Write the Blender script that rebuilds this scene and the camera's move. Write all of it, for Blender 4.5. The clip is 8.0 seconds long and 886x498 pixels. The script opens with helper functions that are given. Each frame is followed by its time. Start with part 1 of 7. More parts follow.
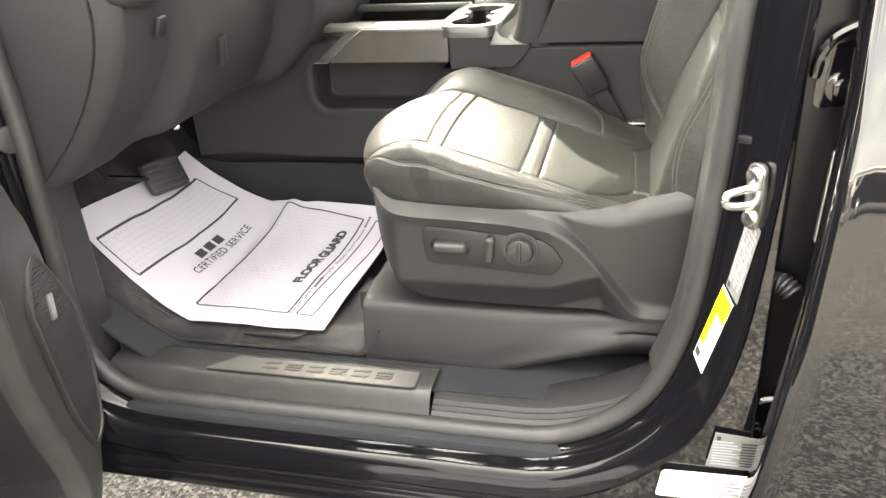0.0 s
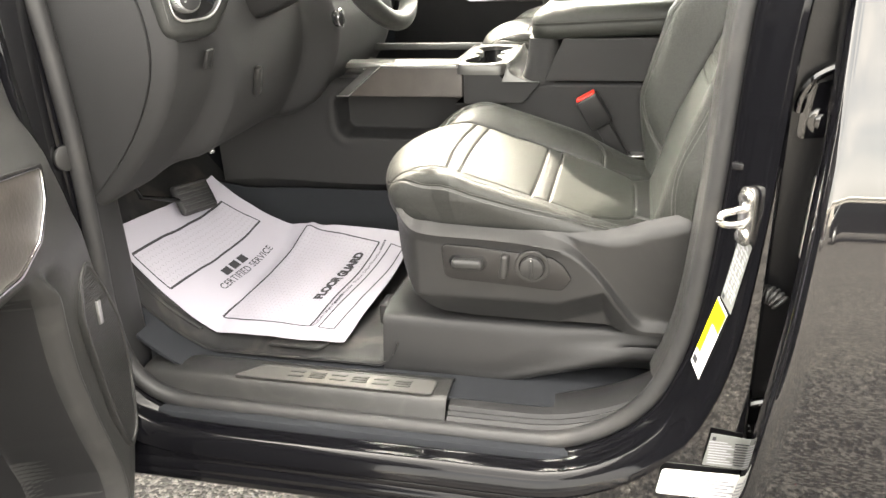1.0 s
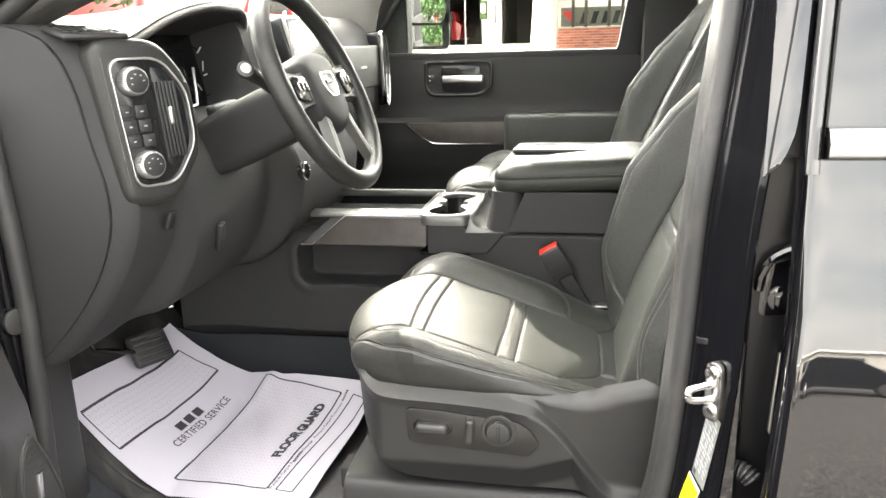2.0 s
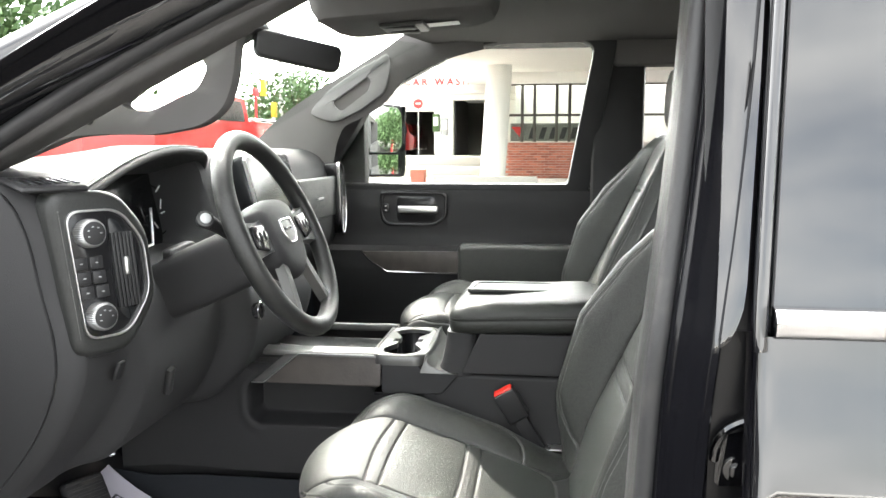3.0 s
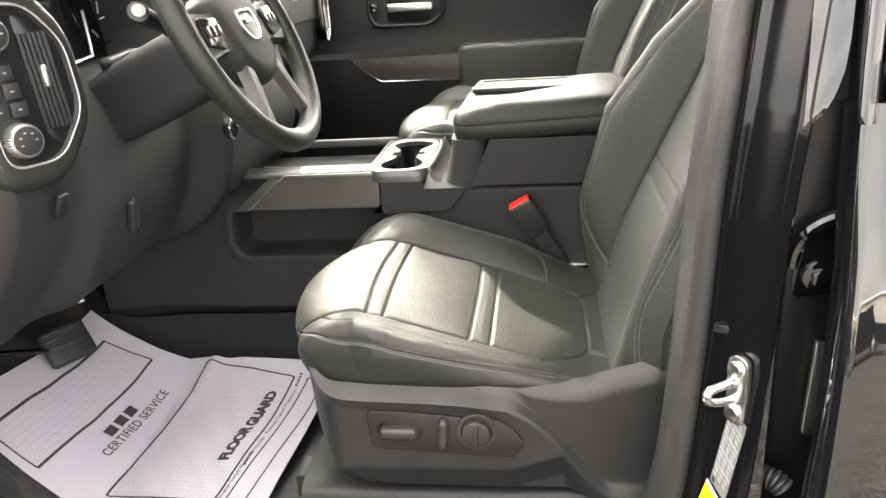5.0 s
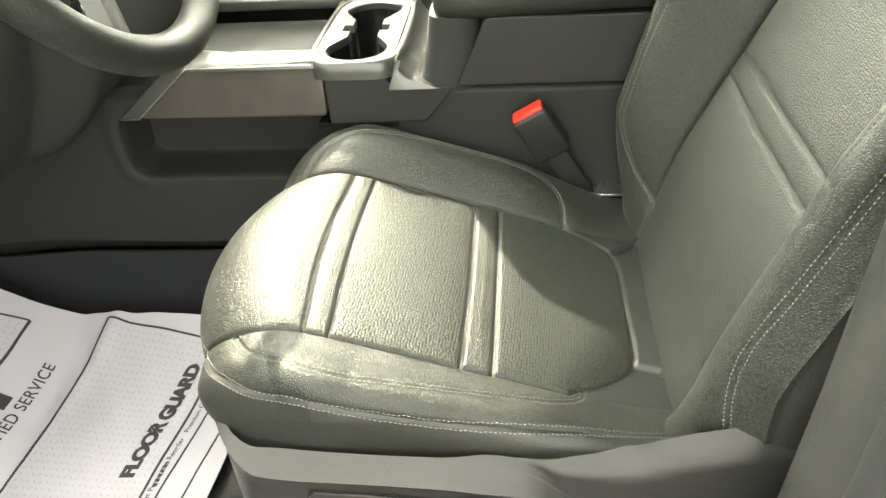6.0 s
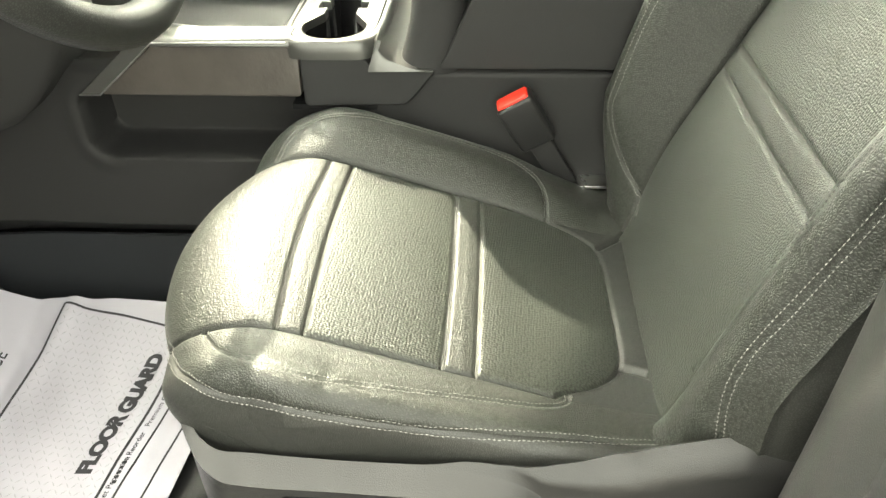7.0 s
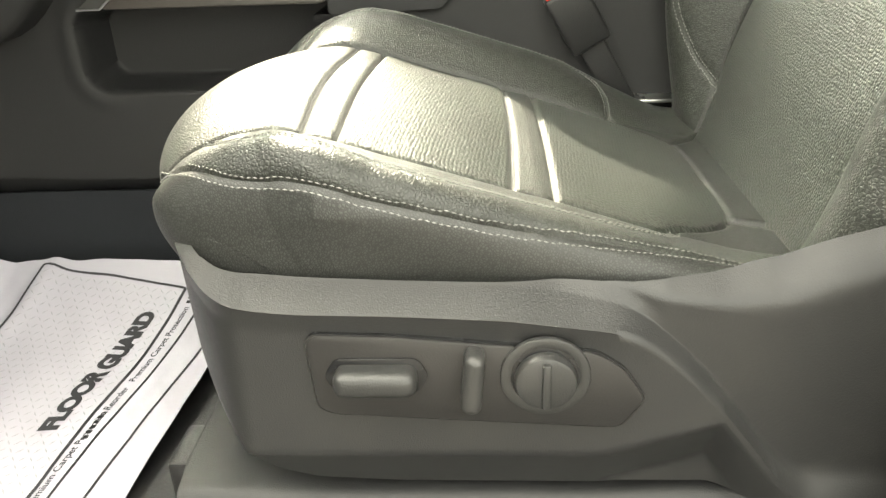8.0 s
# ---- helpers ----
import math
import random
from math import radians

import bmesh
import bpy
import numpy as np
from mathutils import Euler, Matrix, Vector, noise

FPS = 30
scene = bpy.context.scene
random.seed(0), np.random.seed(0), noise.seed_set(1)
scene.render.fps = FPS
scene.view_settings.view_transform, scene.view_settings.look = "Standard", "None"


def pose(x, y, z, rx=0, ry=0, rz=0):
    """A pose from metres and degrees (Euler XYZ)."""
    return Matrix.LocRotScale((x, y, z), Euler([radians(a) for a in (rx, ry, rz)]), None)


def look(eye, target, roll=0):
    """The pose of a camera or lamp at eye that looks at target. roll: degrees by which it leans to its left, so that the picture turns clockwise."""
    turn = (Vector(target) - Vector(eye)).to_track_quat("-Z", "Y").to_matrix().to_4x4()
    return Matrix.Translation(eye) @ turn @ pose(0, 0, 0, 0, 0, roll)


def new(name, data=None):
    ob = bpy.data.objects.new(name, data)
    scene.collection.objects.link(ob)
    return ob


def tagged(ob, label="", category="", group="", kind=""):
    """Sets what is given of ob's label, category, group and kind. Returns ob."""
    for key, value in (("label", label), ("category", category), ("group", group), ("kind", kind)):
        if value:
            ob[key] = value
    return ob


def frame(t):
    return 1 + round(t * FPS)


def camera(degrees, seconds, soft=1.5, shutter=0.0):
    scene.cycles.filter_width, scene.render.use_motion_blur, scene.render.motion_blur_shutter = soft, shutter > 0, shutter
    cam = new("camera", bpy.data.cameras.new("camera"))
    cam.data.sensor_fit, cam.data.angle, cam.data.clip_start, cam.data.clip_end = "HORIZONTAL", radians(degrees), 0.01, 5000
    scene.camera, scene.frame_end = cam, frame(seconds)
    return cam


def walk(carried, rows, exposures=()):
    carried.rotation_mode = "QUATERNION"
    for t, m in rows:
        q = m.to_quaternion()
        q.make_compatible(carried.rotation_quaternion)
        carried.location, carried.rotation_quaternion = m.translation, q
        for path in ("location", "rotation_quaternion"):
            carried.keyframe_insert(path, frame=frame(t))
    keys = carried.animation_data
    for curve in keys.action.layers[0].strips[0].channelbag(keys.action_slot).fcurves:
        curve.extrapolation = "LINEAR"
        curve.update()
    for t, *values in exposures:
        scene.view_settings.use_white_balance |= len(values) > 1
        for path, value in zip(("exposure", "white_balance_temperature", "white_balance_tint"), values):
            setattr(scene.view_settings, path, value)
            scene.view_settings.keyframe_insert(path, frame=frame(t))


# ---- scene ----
from mathutils import kdtree

cam = camera(59.7, 8.0)
PATH = [
    (0, (0.318, -0.953, 1.52), (-0.151, 0.778, 0.636), -3.9),
    (0.5, (0.281, -1.046, 1.54), (-0.172, 0.714, 0.704), -3.1),
    (1, (0.301, -1.069, 1.535), (-0.151, 0.71, 0.739), -2.6),
    (1.5, (0.304, -1.062, 1.535), (-0.147, 0.737, 0.785), -2.4),
    (2, (0.293, -1.03, 1.604), (-0.077, 0.865, 1.082), -1.6),
    (2.2, (0.289, -1.008, 1.657), (-0.038, 0.92, 1.241), -1.2),
    (3.3, (0.28, -1.025, 1.682), (0.037, 0.944, 1.43), 0.1),
    (3.5, (0.279, -1.025, 1.681), (0.033, 0.944, 1.433), 0.2),
    (4, (0.276, -1.024, 1.682), (0.033, 0.945, 1.433), 0.0),
    (4.5, (0.271, -1.008, 1.665), (0.025, 0.947, 1.323), -0.8),
    (4.8, (0.258, -0.929, 1.611), (0.005, 0.98, 1.07), -2.6),
    (5, (0.258, -0.817, 1.606), (-0.007, 1.036, 0.903), -4.0),
    (5.2, (0.244, -0.681, 1.599), (-0.025, 1.103, 0.737), -4.9),
    (6.3, (0.194, -0.321, 1.602), (0.033, 1.295, 0.436), -3.0),
    (6.5, (0.187, -0.318, 1.599), (0.056, 1.294, 0.422), -2.1),
    (7, (0.182, -0.316, 1.591), (0.067, 1.289, 0.403), -1.3),
    (7.5, (0.168, -0.324, 1.535), (0.037, 1.362, 0.467), -1.5),
    (7.8, (0.129, -0.343, 1.375), (0.002, 1.43, 0.458), -2.0),
    (8, (0.124, -0.331, 1.283), (0.008, 1.472, 0.425), -2.4),
]

EXPOSURES = [(0, 3.25, 7600, 8), (1.5, 3.15, 7500, 8), (2.2, 2.85, 7000, 8), (3.3, 2.4, 6650, 7), (4.0, 2.37, 6650, 7), (4.5, 2.25, 6650, 8), (5.0, 2.65, 7350, 11), (5.2, 2.75, 7500, 7),
             (6.3, 3.0, 7900, -3), (7.0, 3.04, 7900, -3), (7.6, 3.1, 7900, -3), (8.0, 3.08, 7900, 0)]
walk(cam, [(t, look(eye, target, roll)) for t, eye, target, roll in PATH], EXPOSURES)

# ---- world and sun ----
SUN_EL, SUN_AZ = 42.0, 68.0          # degrees; azimuth from the truck's nose towards the passenger side
world = bpy.data.worlds.new("world")
scene.world = world
world.use_nodes = True
wn, wl = world.node_tree.nodes, world.node_tree.links
wn.clear()
w_out, w_bg = wn.new("ShaderNodeOutputWorld"), wn.new("ShaderNodeBackground")
w_sky, w_mix = wn.new("ShaderNodeTexSky"), wn.new("ShaderNodeMix")
w_co, w_noise, w_ramp = wn.new("ShaderNodeTexCoord"), wn.new("ShaderNodeTexNoise"), wn.new("ShaderNodeValToRGB")
w_map = wn.new("ShaderNodeMapping")
w_sky.sky_type, w_sky.sun_disc = "NISHITA", False
w_sky.sun_elevation, w_sky.sun_rotation = radians(SUN_EL), radians(270 + SUN_AZ)
w_sky.air_density, w_sky.dust_density = 1.0, 2.5
w_map.inputs["Scale"].default_value = (1.0, 1.0, 2.6)
w_noise.inputs["Scale"].default_value, w_noise.inputs["Detail"].default_value = 3.2, 7.0
w_ramp.color_ramp.elements[0].position, w_ramp.color_ramp.elements[1].position = 0.33, 0.66
w_ramp.color_ramp.elements[0].color = (0.42, 0.42, 0.42, 1)
w_mix.data_type = "RGBA"
# clouds scatter more light towards the sun
w_dot, w_pow, w_gain = wn.new("ShaderNodeVectorMath"), wn.new("ShaderNodeMath"), wn.new("ShaderNodeMath")
w_cloud = wn.new("ShaderNodeVectorMath")
w_dot.operation, w_pow.operation, w_gain.operation, w_cloud.operation = "DOT_PRODUCT", "POWER", "MULTIPLY_ADD", "SCALE"
w_dot.inputs[1].default_value = (-math.cos(radians(SUN_EL)) * math.cos(radians(SUN_AZ)), math.cos(radians(SUN_EL)) * math.sin(radians(SUN_AZ)), math.sin(radians(SUN_EL)))
w_pow.use_clamp = True
w_pow.inputs[1].default_value = 2.6
w_gain.inputs[1].default_value, w_gain.inputs[2].default_value = 78.0, 11.0
w_cloud.inputs[0].default_value = (1.0, 1.0, 1.02)
wl.new(w_co.outputs["Generated"], w_dot.inputs[0])
wl.new(w_dot.outputs["Value"], w_pow.inputs[0])
wl.new(w_pow.outputs["Value"], w_gain.inputs[0])
wl.new(w_gain.outputs["Value"], w_cloud.inputs["Scale"])
wl.new(w_cloud.outputs["Vector"], w_mix.inputs["B"])
wl.new(w_co.outputs["Generated"], w_map.inputs["Vector"])
wl.new(w_map.outputs["Vector"], w_noise.inputs["Vector"])
wl.new(w_noise.outputs["Fac"], w_ramp.inputs["Fac"])
wl.new(w_ramp.outputs["Color"], w_mix.inputs["Factor"])
wl.new(w_sky.outputs["Color"], w_mix.inputs["A"])
wl.new(w_mix.outputs["Result"], w_bg.inputs["Color"])
w_bg.inputs["Strength"].default_value = 0.10
wl.new(w_bg.outputs["Background"], w_out.inputs["Surface"])
sun = new("sun", bpy.data.lights.new("sun", "SUN"))
sun.data.energy, sun.data.angle, sun.data.color = 2.3, radians(1.2), (1.0, 0.96, 0.9)
sun_way = Vector((-math.cos(radians(SUN_EL)) * math.cos(radians(SUN_AZ)), math.cos(radians(SUN_EL)) * math.sin(radians(SUN_AZ)), math.sin(radians(SUN_EL))))
sun.matrix_world = look(sun_way * 30, (0, 0, 0))


# ---- materials ----
def material(name, color, rough=0.5, metal=0.0, grain=0.0, grain_scale=400.0, kind="noise", vary=0.12, vary_scale=6.0,
             coat=0.0, spec=0.5, transmission=0.0, ior=1.45, rough_vary=0.08, emit=0.0, alpha=1.0, stain=None, stain_amt=0.0, stain_scale=9.0, per_piece=0.0):
    m = bpy.data.materials.new(name)
    m.use_nodes = True
    n, l = m.node_tree.nodes, m.node_tree.links
    b = n["Principled BSDF"]
    b.inputs["Roughness"].default_value, b.inputs["Metallic"].default_value = rough, metal
    b.inputs["Coat Weight"].default_value, b.inputs["Specular IOR Level"].default_value = coat, spec
    b.inputs["Coat Roughness"].default_value, b.inputs["Coat IOR"].default_value = 0.02, 1.6
    b.inputs["Transmission Weight"].default_value, b.inputs["IOR"].default_value = transmission, ior
    co = n.new("ShaderNodeTexCoord")
    big = n.new("ShaderNodeTexNoise")
    big.inputs["Scale"].default_value, big.inputs["Detail"].default_value = vary_scale, 6.0
    l.new(co.outputs["Object"], big.inputs["Vector"])
    mr = n.new("ShaderNodeMapRange")
    mr.inputs["To Min"].default_value, mr.inputs["To Max"].default_value = 1 - vary, 1 + vary
    l.new(big.outputs["Fac"], mr.inputs["Value"])
    hsv = n.new("ShaderNodeHueSaturation")
    hsv.inputs["Color"].default_value = (*color, 1)
    if per_piece:
        info = n.new("ShaderNodeObjectInfo")
        mr2 = n.new("ShaderNodeMapRange")
        mr2.inputs["To Min"].default_value, mr2.inputs["To Max"].default_value = 1 - per_piece, 1 + per_piece
        mul = n.new("ShaderNodeMath")
        mul.operation = "MULTIPLY"
        l.new(info.outputs["Random"], mr2.inputs["Value"])
        l.new(mr2.outputs["Result"], mul.inputs[0])
        l.new(mr.outputs["Result"], mul.inputs[1])
        l.new(mul.outputs["Value"], hsv.inputs["Value"])
    else:
        l.new(mr.outputs["Result"], hsv.inputs["Value"])
    col = hsv.outputs["Color"]
    if stain:
        sn = n.new("ShaderNodeTexNoise")
        sn.inputs["Scale"].default_value, sn.inputs["Detail"].default_value, sn.inputs["Distortion"].default_value = stain_scale, 8.0, 1.0
        l.new(co.outputs["Object"], sn.inputs["Vector"])
        rp = n.new("ShaderNodeMapRange")
        rp.inputs["From Min"].default_value, rp.inputs["From Max"].default_value = 0.52, 0.72
        rp.inputs["To Max"].default_value = stain_amt
        l.new(sn.outputs["Fac"], rp.inputs["Value"])
        mx = n.new("ShaderNodeMix")
        mx.data_type = "RGBA"
        mx.inputs["B"].default_value = (*stain, 1)
        l.new(rp.outputs["Result"], mx.inputs["Factor"])
        l.new(col, mx.inputs["A"])
        col = mx.outputs["Result"]
    l.new(col, b.inputs["Base Color"])
    rr = n.new("ShaderNodeMapRange")
    rr.inputs["To Min"].default_value, rr.inputs["To Max"].default_value = max(0.0, rough - rough_vary), min(1.0, rough + rough_vary)
    l.new(big.outputs["Fac"], rr.inputs["Value"])
    if rough > 0.12:
        l.new(rr.outputs["Result"], b.inputs["Roughness"])
    if grain:
        if kind in ("leather", "perforated", "perforated_back"):
            # pebbles parted by narrow creases, with crease shade multiplied into the base colour
            warp = n.new("ShaderNodeTexNoise")
            warp.inputs["Scale"].default_value, warp.inputs["Detail"].default_value = 60.0, 2.0
            l.new(co.outputs["Object"], warp.inputs["Vector"])
            bend = n.new("ShaderNodeVectorMath")
            bend.operation, bend.inputs[1].default_value = "MULTIPLY_ADD", (0.004, 0.004, 0.004)
            l.new(warp.outputs["Color"], bend.inputs[0])
            l.new(co.outputs["Object"], bend.inputs[2])
            g = n.new("ShaderNodeTexVoronoi")
            g.feature = "DISTANCE_TO_EDGE"
            g.inputs["Scale"].default_value, g.inputs["Randomness"].default_value = grain_scale, 1.0
            soft_ = n.new("ShaderNodeMapRange")
            soft_.interpolation_type = "SMOOTHSTEP"
            soft_.inputs["From Max"].default_value = 0.34
            l.new(bend.outputs["Vector"], g.inputs["Vector"])
            l.new(g.outputs["Distance"], soft_.inputs["Value"])
            out = soft_.outputs["Result"]
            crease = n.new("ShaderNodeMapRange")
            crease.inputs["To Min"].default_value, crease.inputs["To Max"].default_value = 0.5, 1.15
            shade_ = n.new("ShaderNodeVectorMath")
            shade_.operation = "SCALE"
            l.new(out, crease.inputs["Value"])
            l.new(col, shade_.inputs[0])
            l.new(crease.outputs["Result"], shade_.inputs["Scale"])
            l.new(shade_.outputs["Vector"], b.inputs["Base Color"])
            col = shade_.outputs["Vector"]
            if kind != "leather":
                turn = n.new("ShaderNodeMapping")
                turn.inputs["Rotation"].default_value = (0.0, radians(66.0) if kind == "perforated_back" else radians(20.0), radians(4.0))
                l.new(co.outputs["Object"], turn.inputs["Vector"])
                rows_ = n.new("ShaderNodeTexVoronoi")
                rows_.voronoi_dimensions = "2D"
                rows_.inputs["Scale"].default_value, rows_.inputs["Randomness"].default_value = 420.0, 0.6
                l.new(turn.outputs["Vector"], rows_.inputs["Vector"])
                dome = n.new("ShaderNodeMapRange")
                dome.interpolation_type = "SMOOTHSTEP"
                dome.inputs["From Min"].default_value, dome.inputs["From Max"].default_value = 0.62, 0.18
                l.new(rows_.outputs["Distance"], dome.inputs["Value"])
                out = dome.outputs["Result"]
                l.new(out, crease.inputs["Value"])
                # stronger painted shade between the insert's domes
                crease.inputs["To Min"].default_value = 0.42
        elif kind == "stones":
            g = n.new("ShaderNodeTexVoronoi")
            g.inputs["Scale"].default_value = grain_scale
            out = g.outputs["Distance"]
            l.new(co.outputs["Object"], g.inputs["Vector"])
            sc = n.new("ShaderNodeSeparateColor")
            l.new(g.outputs["Color"], sc.inputs["Color"])
            mm = n.new("ShaderNodeMapRange")
            mm.inputs["From Min"].default_value, mm.inputs["From Max"].default_value = 0.35, 1.0
            mm.inputs["To Min"].default_value, mm.inputs["To Max"].default_value = 0.35, 2.3
            l.new(sc.outputs["Red"], mm.inputs["Value"])
            vm = n.new("ShaderNodeVectorMath")
            vm.operation = "SCALE"
            l.new(col, vm.inputs[0])
            l.new(mm.outputs["Result"], vm.inputs["Scale"])
            l.new(vm.outputs["Vector"], b.inputs["Base Color"])
        else:
            g = n.new("ShaderNodeTexNoise")
            g.inputs["Scale"].default_value, g.inputs["Detail"].default_value = grain_scale, 3.0
            out = g.outputs["Fac"]
        if not g.inputs["Vector"].is_linked:
            l.new(co.outputs["Object"], g.inputs["Vector"])
        bump = n.new("ShaderNodeBump")
        bump.inputs["Strength"].default_value, bump.inputs["Distance"].default_value = grain * (0.9 if "perforated" in kind else 1.0), 0.02 if kind == "stones" else 0.001 if kind == "noise" else 0.00042
        l.new(out, bump.inputs["Height"])
        l.new(bump.outputs["Normal"], b.inputs["Normal"])
    if emit:
        b.inputs["Emission Color"].default_value, b.inputs["Emission Strength"].default_value = (*color, 1), emit
    return m


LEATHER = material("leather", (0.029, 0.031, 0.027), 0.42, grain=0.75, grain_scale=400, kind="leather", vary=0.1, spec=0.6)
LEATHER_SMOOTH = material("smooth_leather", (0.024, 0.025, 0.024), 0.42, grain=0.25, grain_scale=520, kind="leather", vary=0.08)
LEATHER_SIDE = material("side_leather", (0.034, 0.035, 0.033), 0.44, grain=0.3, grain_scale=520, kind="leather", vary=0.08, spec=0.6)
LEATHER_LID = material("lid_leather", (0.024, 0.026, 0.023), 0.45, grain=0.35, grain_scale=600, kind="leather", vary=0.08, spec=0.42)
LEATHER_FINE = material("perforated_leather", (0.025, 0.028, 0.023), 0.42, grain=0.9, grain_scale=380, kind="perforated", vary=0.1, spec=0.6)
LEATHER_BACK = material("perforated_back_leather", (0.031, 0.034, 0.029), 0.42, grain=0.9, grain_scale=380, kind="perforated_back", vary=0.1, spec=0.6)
for lm in (LEATHER, LEATHER_FINE, LEATHER_BACK):
    lm.node_tree.nodes["Principled BSDF"].inputs["Sheen Weight"].default_value = 0.05
    lm.node_tree.nodes["Principled BSDF"].inputs["Sheen Roughness"].default_value = 0.35
THREAD = material("thread", (0.19, 0.19, 0.18), 0.8)
THREAD_DARK = material("thread_dark", (0.10, 0.10, 0.10), 0.8)
PLASTIC = material("dark_plastic", (0.021, 0.021, 0.022), 0.42, grain=0.35, grain_scale=900, vary=0.08, spec=0.45)
PLASTIC_GREY = material("grey_plastic", (0.027, 0.027, 0.027), 0.34, grain=0.35, grain_scale=900, vary=0.1, spec=0.5, stain=(0.09, 0.085, 0.08), stain_amt=0.18, stain_scale=14)
PLASTIC_SOFT = material("soft_touch_plastic", (0.024, 0.024, 0.025), 0.58, grain=0.4, grain_scale=700, vary=0.08, spec=0.32)
SHIELD_GREY = material("seat_cover_plastic", (0.022, 0.022, 0.0225), 0.37, grain=0.3, grain_scale=900, vary=0.1, spec=0.48, stain=(0.07, 0.066, 0.06), stain_amt=0.10, stain_scale=14)
DASH_SKIN = material("matt_dash_skin", (0.037, 0.037, 0.038), 0.72, grain=0.4, grain_scale=700, vary=0.08, spec=0.12)
SWITCH_DARK = material("dark_switch_panel", (0.020, 0.019, 0.019), 0.34, grain=0.2, grain_scale=900, vary=0.08)
DOOR_BLACK = material("black_door_trim", (0.013, 0.013, 0.014), 0.5, grain=0.4, grain_scale=700, vary=0.08, spec=0.4)
JAMB = material("jamb_black", (0.007, 0.007, 0.008), 0.30, vary=0.2, grain=0.2, grain_scale=250)
KNOB_SILVER = material("knurled_silver", (0.42, 0.42, 0.42), 0.36, metal=0.9, vary=0.05)
HANDLE_GREY = material("pale_grey_plastic", (0.15, 0.15, 0.148), 0.5, grain=0.3, grain_scale=900, vary=0.06)
GLOSS_BLACK = material("gloss_black", (0.012, 0.012, 0.013), 0.14, vary=0.1)
PAINT = material("black_paint", (0.004, 0.004, 0.005), 0.03, coat=1.0, vary=0.05, spec=0.5)
FRAME_PAINT = material("door_frame_paint", (0.004, 0.004, 0.005), 0.09, coat=0.0, vary=0.05, spec=0.28, rough_vary=0.04)
RUBBER = material("rubber_seal", (0.026, 0.026, 0.027), 0.48, grain=0.3, grain_scale=600, vary=0.15, stain=(0.12, 0.11, 0.1), stain_amt=0.15)
RUBBER_MAT = material("rubber_mat", (0.022, 0.022, 0.023), 0.5, grain=0.4, grain_scale=500, vary=0.2, stain=(0.2, 0.18, 0.15), stain_amt=0.3, stain_scale=7)
CARPET = material("carpet", (0.026, 0.028, 0.032), 0.95, grain=1.0, grain_scale=900, vary=0.2, spec=0.1)
CHROME = material("chrome", (0.82, 0.82, 0.83), 0.08, metal=1.0, vary=0.03)
SATIN = material("satin_silver", (0.62, 0.62, 0.61), 0.3, metal=1.0, vary=0.05)
SILVER_PAINT = material("silver_painted_plastic", (0.11, 0.11, 0.107), 0.36, metal=0.7, vary=0.05)
STEEL = material("zinc_steel", (0.75, 0.74, 0.72), 0.25, metal=1.0, vary=0.1)
WOOD = material("open_pore_wood", (0.052, 0.046, 0.042), 0.42, grain=0.5, grain_scale=160, vary=0.35, vary_scale=30, spec=0.4)
PAPER = material("paper", (0.425, 0.410, 0.465), 0.75, grain=0.25, grain_scale=60, vary=0.03)
INK = material("ink", (0.03, 0.03, 0.035), 0.7)
INK_GREY = material("grey_ink", (0.30, 0.30, 0.32), 0.7)
HEADLINER = material("headliner_fabric", (0.11, 0.107, 0.105), 0.95, grain=0.6, grain_scale=1200, vary=0.06, spec=0.1)
GLASS = material("tinted_clear_glass", (0.87, 0.90, 0.86), 0.0, transmission=1.0, ior=1.02, vary=0)
TINT = material("tinted_glass", (0.006, 0.007, 0.008), 0.02, vary=0.02, spec=0.5, coat=1.0)
SCREEN = material("dark_screen", (0.012, 0.013, 0.014), 0.2, vary=0.05)
RED = material("red_plastic", (0.75, 0.03, 0.02), 0.4, vary=0.05)
WHITE = material("white_label", (0.75, 0.75, 0.73), 0.45, vary=0.04)
YELLOW = material("yellow_label", (0.8, 0.72, 0.02), 0.4, vary=0.04)
FOIL = material("grey_foil_label", (0.16, 0.165, 0.16), 0.6, metal=0.0, vary=0.1)
BRUSHED = material("dusty_brushed_metal", (0.16, 0.155, 0.15), 0.42, metal=0.6, vary=0.2, grain=0.2, grain_scale=300, stain=(0.25, 0.235, 0.21), stain_amt=0.5, stain_scale=12)
MIRROR = material("mirror_glass", (0.9, 0.9, 0.9), 0.01, metal=1.0, vary=0)
ASPHALT = material("asphalt", (0.066, 0.061, 0.056), 0.8, grain=0.5, grain_scale=95, kind="stones", vary=0.35, vary_scale=1.5, stain=(0.12, 0.113, 0.10), stain_amt=0.7, stain_scale=26)
CONCRETE = material("concrete", (0.45, 0.43, 0.39), 0.85, grain=0.5, grain_scale=40, vary=0.15, vary_scale=2)
WALL_WHITE = material("white_render", (0.68, 0.67, 0.64), 0.8, grain=0.4, grain_scale=30, vary=0.06, vary_scale=0.6)
BRICK = material("red_brick", (0.36, 0.13, 0.09), 0.85, grain=0.6, grain_scale=40, vary=0.2, vary_scale=4, per_piece=0.3)
MORTAR = material("mortar", (0.4, 0.36, 0.33), 0.9, grain=0.5, grain_scale=60)
BAY_SHADE = material("shaded_bay_interior", (0.05, 0.048, 0.045), 0.9, vary=0.2)
FRAME_DARK = material("dark_bronze_frame", (0.05, 0.045, 0.04), 0.5, vary=0.1)
RED_PAINT = material("red_car_paint", (0.32, 0.02, 0.02), 0.15, coat=0.6, vary=0.08)
SIGN_RED = material("red_sign", (0.55, 0.04, 0.04), 0.5, vary=0.05)
